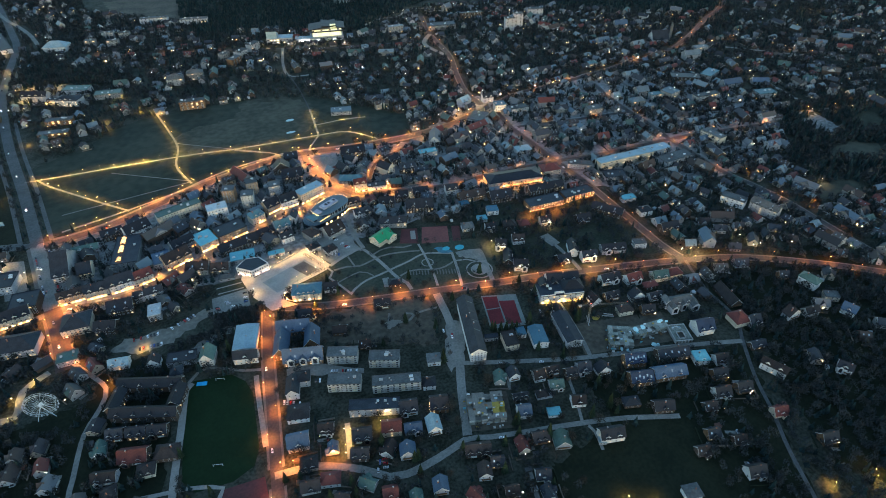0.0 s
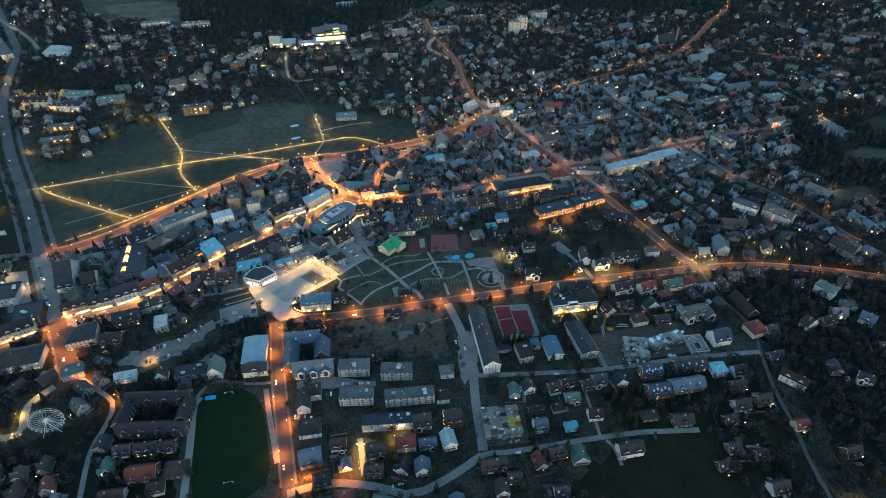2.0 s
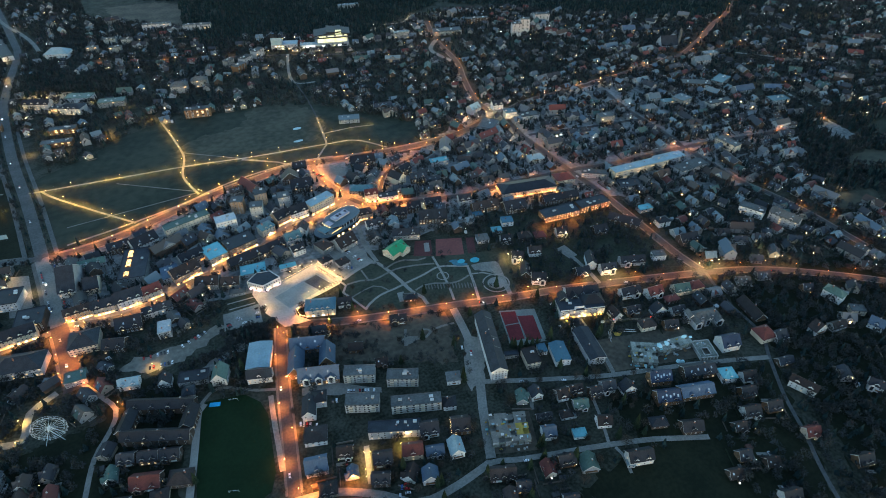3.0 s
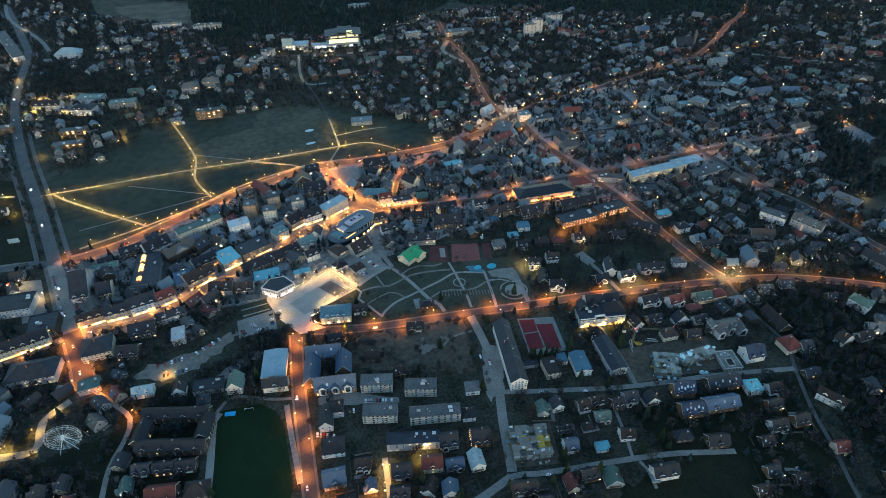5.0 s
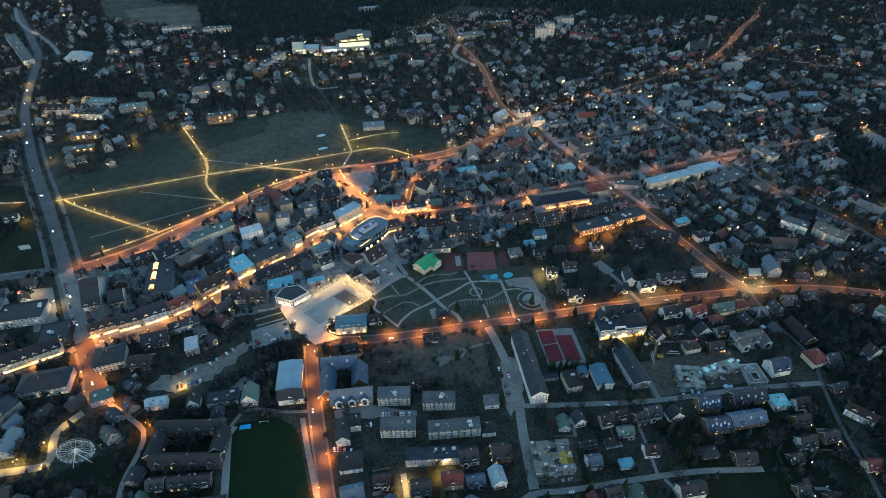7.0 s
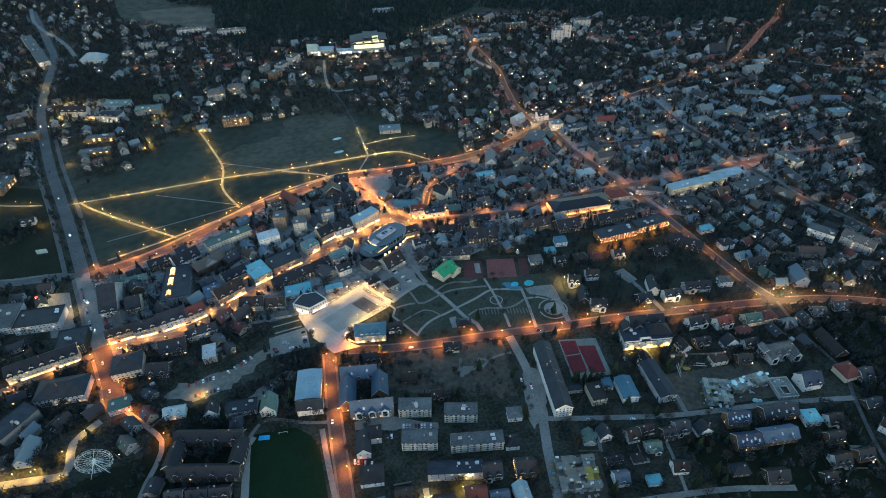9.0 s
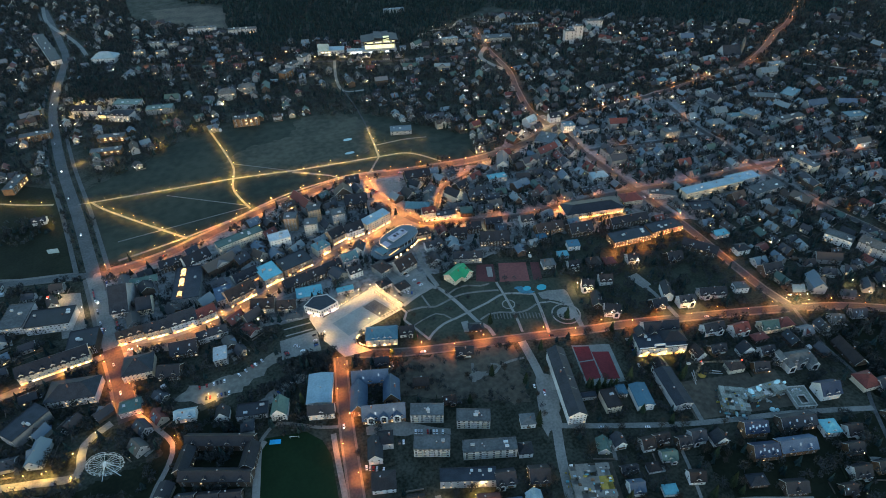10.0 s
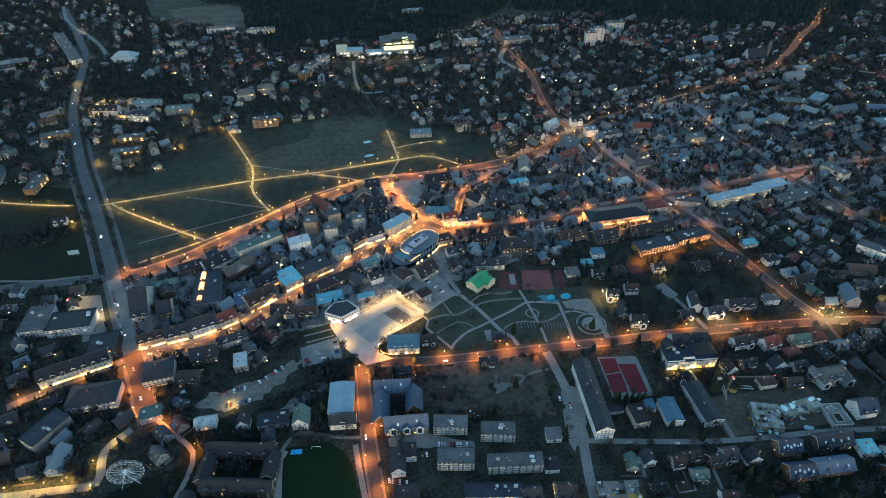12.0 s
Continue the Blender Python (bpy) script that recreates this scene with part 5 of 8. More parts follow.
def sports_centre(x, y, rot):
    root = tagged(new("sports_centre"), "large sports centre with tall glass fronts lit greenish yellow", "sports centre")
    root.matrix_basis = pose(x, y, 0, 0, 0, rot)
    KEEP_OUT.append((x, y, 40, 26, rot))
    bm = bmesh.new()
    box(bm, -36, 34, -22, 22, 0, 7)
    part("base_storey", bm, W_GREY, root)
    bm = bmesh.new()
    box(bm, -30, 32, -16, 22, 7, 22)
    part("hall_wall", bm, W_GREY, root)
    for k in range(14):
        x0 = -29.5 + k * 4.3
        bm = bmesh.new()
        box(bm, x0, x0 + 3.9, -16.3, -16.0, 8, 16.5)
        part("glass_bay", bm, GLOW_HALL if k % 5 != 3 else GLOW_COOL, root, "tall lit glass bay")
        bm = bmesh.new()
        box(bm, x0, x0 + 3.9, -16.3, -16.0, 18.6 + k * 0.12, 20.4 + k * 0.12)
        part("upper_window", bm, GLOW_HALL if k % 4 else GLASS, root)
    for k in range(6):
        x0 = -34 + k * 11.3
        bm = bmesh.new()
        box(bm, x0, x0 + 6.5, -22.3, -22.0, 1.5, 4.6)
        part("base_window", bm, (GLOW_ENTRY, GLASS, GLOW_COOL)[(k + 2) % 3], root)
    bm = bmesh.new()
    box(bm, -38, 40, -19.5, -15.5, 16.8, 18.0)
    part("canopy", bm, R_SLATE, root, "dark projecting canopy")
    for x0, x1, y0, z0, z1 in ((-37, 20, -20, 22, 29), (-10, 38, -20, 29.5, 23)):
        bm = bmesh.new()
        box(bm, x0, x1, y0, 24, 0, 1.2)
        for v in bm.verts:
            v.co.z += z0 + (z1 - z0) * (v.co.x - x0) / (x1 - x0)
        part("roof_wing", bm, R_SLATE, root, "dark slanting roof wing")
    bm = bmesh.new()
    extrude_x(bm, [(-19.8, 24), (-12, 24), (-12, 31), (-17, 31)], 8, 20)
    part("roof_prow", bm, GLOW_COOL, root, "lit glass prow under the roof ridge")
    return root


sports_centre(358, 1246, -16)
bath = building("bath_hall", 262, 1268, -20, 52, 24, 10, W_GREY, R_PALE, "flat", "pale bath hall with a raised wedge roof", "bath", floors=2, lit=0.35, litkind="shop", gap=5, pane=(3.4, 2.0), chimneys=0)
bm = bmesh.new()
extrude_x(bm, [(-13, 10.3), (12, 10.3), (12, 13), (-13, 25)], -25, -4)
part("wedge_roof", bm, R_PALE, bath, "pale blue wedge roof")
entry = building("bath_entrance", 310, 1247, -17, 40, 14, 7, W_GREY, R_PALE, "flat", "low entrance hall lit white", "bath", floors=1, lit=0, gap=6, pane=(4.6, 3), chimneys=0)
bm = bmesh.new()
box(bm, -12, 12, -7.4, -7.05, 1.2, 5.2)
part("entrance_glazing", bm, GLOW_ENTRY, entry, "white lit entrance front")
building("ice_hall", -159, 1440, -20, 46, 28, 9, W_WHITE, R_PALE, "hip", "hall with a pale curved roof", "hall", lit=0)
def far_block(x, y, rot, w, d, h, wall):
    building("far_block", x, y, rot, w, d, h, W_GREY if y > 1200 or y < 950 or x > 300 else W_WOOD, R_LIGHT if w == 48 else R_FELT, "flat", "distant block with rows of windows, some lit", "building", lit=0.25 if wall is W_CREAM else 0.04, litkind="hi", gap=8, pane=(3.4, 1.6), sides=False, chimneys=0)


building("spa_hotel", -189, 1176, -25, 44, 15, 10, W_GREY, R_BLACK, "gable", "grey spa hotel with a dark roof among lit trees", "hotel", lit=0.25, rise=6, dormers=4, gap=5)
building("spa_link", -160, 1150, -28, 24, 10, 6, W_CREAM, R_SLATE, "flat", "low link with a row of bright windows", "hotel", floors=1, lit=1.0, litkind="hi", gap=4, pane=(3.2, 2.2), chimneys=0)
building("spa_hotel", -136, 1130, -30, 38, 22, 11, W_GREY, R_SLATE, "hip", "grey hotel wing with a slate roof and white lamps", "hotel", lit=0.4, litkind="shop", rise=5, dormers=3, gap=5)
building("spa_hall", -125, 1180, -25, 44, 22, 8, W_GREY, R_MOSS, "flat", "low hall with a grey-green flat roof", "hall", lit=0.05, gap=7)
building("far_hall", -272, 1560, -77, 205, 20, 9, W_GREY, R_SLATE, "flat", "long dark shed beside a pale car park", "hall", lit=0.02, gap=20, chimneys=0, sides=False)
far_block(48, 1014, -13, 40, 12, 14, W_CREAM)
far_block(-152, 1054, -13, 40, 13, 8, W_CREAM)
far_block(-160, 1010, -13, 44, 13, 7, W_CREAM)
far_block(-260, 1110, 0, 44, 14, 10, W_CREAM)
far_block(-275, 960, 70, 40, 14, 9, W_CREAM)
far_block(725, 1103, -20, 20, 16, 26, W_GREY)
far_block(751, 1110, -20, 20, 14, 30, W_GREY)
far_block(827, 1156, -20, 34, 16, 18, W_GREY)
far_block(40, 1530, -15, 60, 14, 12, W_GREY)
far_block(120, 1480, -15, 60, 14, 12, W_GREY)
far_block(170, 1215, 40, 26, 14, 14, W_GREY)
far_block(200, 1245, 40, 26, 14, 14, W_GREY)
far_block(150, 1180, 40, 26, 14, 14, W_GREY)
for x, y, rot, w, d, h, wall, roof, st, lab in (
        (907, 708, 20, 46, 24, 8, W_DULL, R_TEAL, "flat", "broad hall with a pale turquoise roof"),
        (906, 658, -10, 44, 18, 8, W_DULL, R_BLUE, "gable", "hall with a blue-grey roof and lit side"),
        (779, 674, 10, 30, 26, 12, W_DULL, R_STEEL, "flat", "rounded white block with a pale roof"),
        (743, 704, -10, 26, 18, 9, W_DULL, R_STEEL, "gable", "house with pale blue sheets on its roof"),
        (758, 682, -14, 32, 14, 8, W_DULL, R_TEAL, "flat", "low hall with a turquoise roof"),
        (855, 716, -35, 60, 26, 9, W_DARK, R_BLACK, "flat", "wide dark flat-roofed school"),
        (826, 638, -5, 56, 16, 10, W_DULL, R_BLACK, "flat", "long dark block with a row of white bays"),
        (925, 602, -15, 40, 22, 8, W_DULL, R_TEAL, "flat", "hall with a turquoise roof lit from below"),
        (960, 642, -30, 34, 14, 6, W_DULL, R_BLUE, "gable", "hall with a dull blue roof"),
        (991, 812, -10, 34, 16, 9, W_DULL, R_STEEL, "flat", "pale guest house with bright lamps"),
        (750, 846, -15, 20, 14, 8, W_DULL, R_TEAL, "hip", "grey house with a turquoise roof"),
        (620, 678, -12, 30, 18, 14, W_DULL, R_FELT, "flat", "plain grey tower house"),
        (709, 676, -12, 30, 18, 9, W_DULL, R_STEEL, "hip", "house with a pale hipped roof"),
        (944, 790, -12, 40, 18, 10, W_DULL, R_STEEL, "gable", "white guest house with a light roof"),
        (946, 1000, -20, 34, 20, 9, W_DULL, R_BLUE, "gable", "large hall with a blue-grey roof"),
        (500, 1206, -10, 40, 14, 14, W_DULL, R_STEEL, "flat", "white block with a pale roof above the street"),
        (600, 1185, -15, 74, 30, 9, W_DULL, R_SLATE, "flat", "wide store with lamps along its eaves"),
        (476, 1474, -10, 60, 16, 8, W_DULL, R_STEEL, "flat", "pale building at the top of the wood"),
        (690, 1212, -15, 60, 16, 14, W_DARK, R_BLACK, "flat", "dark block with one tall lit stair"),
        (-95, 1432, -15, 26, 14, 12, W_DULL, R_FELT, "flat", "pale block below the field"),
        (-60, 1470, -15, 28, 14, 12, W_DULL, R_FELT, "flat", "pale block below the field"),
        (-28, 1453, -15, 26, 14, 12, W_DULL, R_FELT, "flat", "pale block below the field"),
        (-53, 1409, -15, 28, 14, 12, W_DULL, R_FELT, "flat", "pale block beside the upper street"),
        (138, 1218, 40, 24, 14, 13, W_DULL, R_FELT, "flat", "pale stepped block of flats"),
        (36, 1136, -12, 34, 24, 12, W_DULL, R_FELT, "hip", "pale broad house among bare trees"),
        (72, 1146, -12, 34, 20, 12, W_DULL, R_FELT, "hip", "grey broad house among bare trees"),
        (-76, 1130, -12, 52, 22, 9, W_DULL, R_MOSS, "flat", "low hall with a green-lit front"),
        (262, 879, -18, 40, 22, 6, W_DULL, R_STEEL, "flat", "low pale clubhouse on the meadow"),
        (354, 812, 60, 12, 9, 7, W_DULL, R_FELT, "gable", "small white gabled chalet by the meadow"),
        (366, 808, 60, 12, 9, 7, W_DULL, R_FELT, "gable", "small white gabled chalet by the meadow")):
    building("far_building", x, y, rot, w * 0.82, d * 0.85, h, wall, roof, st, lab, "building", lit=0.07, litkind="hi", gap=6.5, pane=(3.0, 1.6), sides=False, chimneys=0)
ch = building("church", 961, 897, -20, 34, 26, 6, W_GREY, R_SLATE, "gable", "grey church with a broad tent roof and slender tower", "church", rise=15, lit=0)
bm = bmesh.new()
box(bm, 20, 24.5, -6, -1.5, 0, 32)
rod(bm, (22.2, -3.8, 32), (22.2, -3.8, 36), 2.6, 1.2, 4)
part("spire", bm, R_FELT, ch)

# oval shopping house
KEEP_OUT.append((148, 607, 35, 18, 25))
oval = tagged(new("oval_house"), "oval blue-glazed shopping house with a lilac roof deck and lit rim", "shopping house")
oval.matrix_basis = pose(148, 607, 0, 0, 0, 25)


def oval_ring(bm, a, b, z0, z1, n=40, mi=0, cap=True, power=0.72, cx=0.0, part_of=(0, 1), lean=1.0):
    """An upright oval band; lean draws its upper edge in."""
    lo, up = [], []
    k0, k1 = int(part_of[0] * n), int(part_of[1] * n)
    whole = k1 - k0 == n
    for i in range(k0, k1 + (0 if whole else 1)):
        t = 2 * math.pi * i / n
        c, s = math.cos(t), math.sin(t)
        x, y = a * math.copysign(abs(c) ** power, c), b * math.copysign(abs(s) ** power, s)
        lo.append(bm.verts.new((cx + x, y, z0)))
        up.append(bm.verts.new((cx + x * lean, y * lean, z1)))
    m = len(lo)
    for i in range(m if whole else m - 1):
        j = (i + 1) % m
        bm.faces.new((lo[i], lo[j], up[j], up[i])).material_index = mi
    if cap and whole:
        bm.faces.new(up).material_index = mi
        bm.faces.new(lo[::-1]).material_index = mi


R_LILAC = mat("lilac_grey_roof_deck", (0.31, 0.295, 0.34), (0.23, 0.22, 0.255), rough=0.7, size=3)
bm = bmesh.new()
oval_ring(bm, 34, 16.5, 0, 5.0)
part("wall", bm, R_SLATE, oval, "dark glazed lower wall")
bm = bmesh.new()
oval_ring(bm, 33.5, 16, 5.0, 8.0, lean=0.9)
part("glass_slope", bm, R_STEEL, oval, "sloping grey-blue glass band")
bm = bmesh.new()
oval_ring(bm, 25, 14.5, 5.0, 11.6, cx=7.5)
part("upper_wall", bm, R_SLATE, oval)
bm = bmesh.new()
oval_ring(bm, 25.5, 15, 11.6, 12.0, cx=7.5)
part("roof", bm, R_STEEL, oval)
bm = bmesh.new()
oval_ring(bm, 25.6, 15.1, 11.75, 12.05, cap=False, cx=7.5, part_of=(-0.08, 0.56))
part("light_strip", bm, GLOW_WHITE, oval, "glowing white rim along the roof edge")
bm = bmesh.new()
box(bm, -5, 18, -3.5, 5.5, 12.0, 14.0)
part("penthouse", bm, W_GREY, oval)
bm = bmesh.new()
box(bm, -5.6, 18.6, -4.1, 6.1, 14.0, 14.25)
part("upper_roof", bm, R_LILAC, oval, "lilac grey roof deck")
for k in range(5):
    bm = bmesh.new()
    box(bm, -3 + k * 4.4, -0.6 + k * 4.4, -0.5, 3.4, 14.25, 14.5 + 0.5 * (k % 2))
    part("roof_panel", bm, (R_LIGHT, R_SLATE, R_FELT)[k % 3], oval)
for k, (x0, x1, y0, y1, z1) in enumerate(((-28, -15, -9, 4, 10.4), (-23, -6, -14, -4, 9.6), (-20, -8, 3, 11, 11.2), (-17, -10, -5, 4, 12.6))):
    bm = bmesh.new()
    box(bm, x0, x1, y0, y1, 8.0, z1)
    block = part("terrace_block", bm, W_DULL, oval, "stepped terrace block on the roof")
    bm = bmesh.new()
    box(bm, x0 - 0.4, x1 + 0.4, y0 - 0.4, y1 + 0.4, z1, z1 + 0.3)
    part("block_roof", bm, (R_TEAL, R_STEEL, R_SLATE, R_LILAC)[k], block)
    bm = bmesh.new()
    box(bm, x0 + 0.8, x1 - 0.8, y0 - 0.12, y0 - 0.02, 8.6, z1 - 0.4)
    part("window_band", bm, GLOW_HI if k == 1 else GLASS, block)
for z0, z1 in ((1.0, 3.2), (5.6, 7.4), (8.6, 10.8)):
    bm = bmesh.new()
    if z0 < 5:
        oval_ring(bm, 34.15, 16.65, z0, z1)
    else:
        oval_ring(bm, 25.15, 14.65, z0, z1, cx=7.5)
    part("window_band", bm, GLASS, oval)
for k in range(16):
    t = -0.15 - 0.13 * k
    c, s = math.cos(t), math.sin(t)
    px_, py_ = 7.5 + 25.3 * math.copysign(abs(c) ** 0.72, c), 14.8 * math.copysign(abs(s) ** 0.72, s)
    bm = bmesh.new()
    box(bm, -0.35, 0.35, -0.3, 0.3, 5.2, 11.5)
    part("fin", bm, W_GREY, oval, "pale upright facade fin").matrix_basis = pose(px_, py_, 0, 0, 0, math.degrees(t))
for k in range(9):
    t = -0.5 - 0.17 * k
    c, s = math.cos(t), math.sin(t)
    bm = bmesh.new()
    box(bm, -0.1, 0.1, -1.3, 1.3, 0.5, 2.9)
    part("shop_window", bm, GLOW_WHITE if k % 3 else GLOW_HI, oval, "lit shop window").matrix_basis = pose(34.2 * math.copysign(abs(c) ** 0.72, c), 16.7 * math.copysign(abs(s) ** 0.72, s), 0, 0, 0, math.degrees(math.atan2(s * 2, c)))


def villa(x, y, rot, w, d, h, wall, roof, st, lab, lit=0.0, dorm=1):
    root = building("villa", x, y, rot, w, d, h, wall, roof, st, lab, "house", floors=1 if h < 5 else 2, lit=lit, dormers=dorm if st == "gable" else 0, gap=4.2, rise=(w if st == "gable_y" else d) * 0.46)
    r = random.Random(int(x * 5 + y * 3))
    if st == "gable" and w >= 12 and r.random() < 0.65:
        s = r.choice((-1, 1))
        dormer(root, s * w * 0.24, -d / 2 - 1.8, 0, min(6.0, w * 0.36), d / 2 + 1.8, h - 0.1, wall, roof, name="wing")
        if h >= 5:
            bm = bmesh.new()
            bx = -s * w * 0.2
            box(bm, bx - 2.2, bx + 2.2, -d / 2 - 1.4, -d / 2, 2.8, 3.0)
            box(bm, bx - 2.2, bx + 2.2, -d / 2 - 1.4, -d / 2 - 1.3, 3.0, 3.9)
            part("balcony", bm, FRAME if wall is not W_WHITE else W_WOOD, root, "front balcony")
    if st == "gable_y":
        bm = bmesh.new()
        box(bm, -w * 0.36, w * 0.36, -d / 2 - 1.3, -d / 2, 2.8, 3.0)
        box(bm, -w * 0.36, w * 0.36, -d / 2 - 1.3, -d / 2 - 1.2, 3.0, 3.9)
        part("balcony", bm, W_WOOD, root, "timber balcony under the gable")


villa(307, 449, -30, 12, 11, 8, W_WHITE, R_BLACK, "gable", "white timber-framed villa under bright lamps", 0.3, 2)
villa(303, 427, 62, 20, 9, 5, W_DARK, R_BLACK, "gable", "long dark wing with yellow lamps under its eaves", 0.1, 2)
villa(308, 408, -28, 15, 12, 7, W_WHITE, R_BLACK, "gable", "white-fronted guest house washed by lamps", 0.4, 1)
villa(331, 450, -20, 14, 11, 6, W_WHITE, R_BROWN, "gable", "house with a brown roof and pale balconies", 0.1, 2)
villa(356, 395, -10, 15, 12, 6, W_DARK, R_SLATE, "gable", "dark steep house with a white lit front", 0.3, 1)
villa(376, 406, 62, 20, 9, 8, W_WHITE, R_SLATE, "gable", "white villa wing with lit windows", 0.4, 2)
villa(384, 386, -15, 17, 10, 8, W_WHITE, R_SLATE, "gable", "white villa with a rounded lit front", 0.6, 2)
villa(148, 422, -20, 16, 10, 6, W_DARK, R_BLACK, "gable", "dark house with a white lit ground floor by the main road", 0.3, 2)
villa(424, 449, -10, 17, 13, 5, W_DARK, R_BLACK, "gable", "dark house with steep pale verges", 0.0, 2)
villa(355, 474, -15, 13, 11, 4, W_DARK, R_RED, "hip", "low house with a red roof")
villa(380, 466, -15, 13, 11, 6, W_WHITE, R_SLATE, "gable", "house with bright warm windows", 0.7, 2)
villa(418, 385, -20, 28, 11, 6, W_GREY, R_BLACK, "gable", "long grey house with a black roof", 0.1, 3)
villa(451, 378, -20, 14, 10, 7, W_WHITE, R_FELT, "flat", "plain white house with a flat roof")
villa(503, 386, -10, 22, 14, 6, W_DARK, R_BLACK, "gable", "dark house with many white verges", 0.1, 3)
villa(315, 507, -15, 12, 9, 4, W_GREY, R_CYAN, "flat", "low house with a turquoise roof")
villa(314, 485, -15, 12, 10, 6, W_WHITE, R_BLACK, "gable", "white house with a black roof", 0.0, 2)
villa(338, 480, -15, 15, 12, 5, W_DARK, R_BROWN, "hip", "broad dark house with a brown roof")
villa(146, 307, -20, 11, 10, 6, W_WHITE, R_SLATE, "hip", "white house with a slate hipped roof")
villa(119, 292, -17, 15, 13, 6, W_WHITE, R_BLACK, "gable", "white house with a black dormered roof", 0.2, 2)
villa(144, 283, -20, 15, 15, 6, W_WOOD, R_BLACK, "gable", "black-roofed house ringed with orange lamps", 0.4, 2)
villa(130, 265, -12, 11, 14, 7, W_WHITE, R_PALE, "gable_y", "white house with a pale gabled roof")
villa(114, 271, -18, 14, 9, 5, W_GREY, R_BLUE, "gable", "grey house with a blue-grey roof")
villa(74, 284, -19, 15, 12, 6, W_DARK, R_BLACK, "gable", "dark house with small yard lamps", 0.2, 2)
villa(66, 268, -24, 14, 10, 6, W_DARK, R_BLACK, "gable", "dark house with a row of roof windows", 0.2, 2)
villa(101, 253, -19, 12, 11, 6, W_GREY, R_BLUE, "gable_y", "blue-grey house with a front gable")
villa(38, 258, -20, 15, 10, 5, W_WHITE, R_RED, "hip", "white house with a dull red roof")
villa(75, 227, -16, 11, 10, 5, W_WHITE, R_RED, "gable", "small house with a dull red roof")
villa(152, 229, -21, 20, 11, 5, W_DARK, R_BROWN, "gable", "broad dark wooden house with pale railings", 0.0, 3)
villa(147, 209, -20, 10, 11, 6, W_WHITE, R_BROWN, "gable_y", "white gabled house with brown roof")
villa(111, 214, -18, 11, 11, 6, W_GREY, R_BLUE, "gable_y", "grey gabled house with blue roof")
villa(218, 281, -11, 10, 10, 6, W_WHITE, R_SLATE, "gable_y", "white gabled house with slate roof")
villa(238, 270, -12, 10, 11, 5, W_WHITE, R_BROWN, "gable", "white house with a brown roof")
villa(252, 269, -10, 12, 8, 5, W_WOOD, R_BROWN, "gable", "wooden cottage lit warm orange", 0.7, 2)
villa(265, 258, -15, 10, 10, 6, W_DARK, R_BLACK, "gable", "dark house with white balconies", 0.1, 2)
villa(279, 258, -15, 12, 11, 6, W_GREY, R_SLATE, "gable", "grey house with a slate roof")
villa(294, 249, -11, 13, 9, 5, W_WHITE, R_SLATE, "gable_y", "white gabled house with white verges")
villa(205, 243, -18, 11, 11, 6, W_WHITE, R_BLUE, "gable", "white house with a blue-grey roof")
villa(211, 258, -16, 13, 6, 4, W_DARK, R_BLACK, "gable", "low dark house with white gables", 0, 3)
villa(253, 231, -22, 12, 10, 5, W_WHITE, R_BROWN, "gable", "white house with a brown dormered roof")
villa(229, 251, -15, 10, 7, 4, W_GREY, R_BROWN, "hip", "low house with a brown roof")
villa(217, 205, -20, 13, 13, 4.5, W_GREY, R_MOSS, "gable_y", "house with a grey-green sheet roof")
villa(293, 209, -20, 14, 9, 4, W_DARK, R_SLATE, "hip", "low dark bungalow in a garden")
villa(314, 193, -21, 17, 11, 5, W_DARK, R_BLACK, "gable", "dark house with a black roof")
villa(473, 268, -12, 13, 30, 4, W_DARK, R_BROWN, "gable_y", "long shed with a dull brown roof")
villa(455, 238, -9, 17, 16, 6, W_CREAM, R_RED, "hip", "cream house with a rose red roof")
villa(466, 230, -5, 13, 11, 5, W_GREY, R_SLATE, "gable", "grey house beside a red-roofed one")
villa(507, 219, -3, 15, 9, 6, W_WHITE, R_BROWN, "gable_y", "pale house with a brown roof")
villa(528, 213, -9, 16, 9, 5, W_GREY, R_BROWN, "gable", "brown-roofed house in dark gardens")
villa(565, 243, -80, 19, 12, 9, W_WHITE, R_MOSS, "hip", "white block with a green-grey roof")
villa(566, 218, -34, 14, 10, 6, W_CREAM, R_FELT, "flat", "pale house with a flat roof")
villa(564, 196, -70, 13, 12, 6, W_WHITE, R_BLUE, "gable", "white house with a blue roof")
villa(444, 206, -11, 15, 8, 4, W_DARK, R_SLATE, "gable", "low dark house by the lane", 0.1)
villa(490, 149, -60, 12, 9, 7, W_WHITE, R_BLACK, "gable", "white house with a black roof")
villa(380, 345, -10, 21, 11, 6.5, W_WHITE, R_BLACK, "gable", "black-roofed guest house with lit verges", 0.5, 2)
villa(402, 333, -6, 17, 11, 7, W_WHITE, R_RED, "gable", "white house with a dull red roof", 0.0, 2)
villa(431, 324, -15, 17, 12, 6, W_CREAM, R_MOSS, "gable", "house with orange lit ground floor", 0.8, 2)
villa(448, 320, -11, 16, 11, 6, W_CREAM, R_RED, "hip", "house with a red hipped roof", 0.2)
villa(365, 323, -10, 15, 9, 5, W_WOOD, R_BLACK, "gable", "wooden house with warm windows", 0.5, 2)
villa(388, 311, -10, 15, 9, 5, W_WHITE, R_BLACK, "gable_y", "white gabled house with black roof")
villa(412, 317, -8, 15, 8, 5, W_DARK, R_RED, "hip", "dark house with a red-brown roof")
villa(405, 302, -10, 14, 8, 5, W_WHITE, R_BLACK, "gable", "white house with a black roof", 0, 2)
villa(363, 300, -14, 15, 10, 6, W_CREAM, R_BROWN, "hip", "house with a red-brown hipped roof")
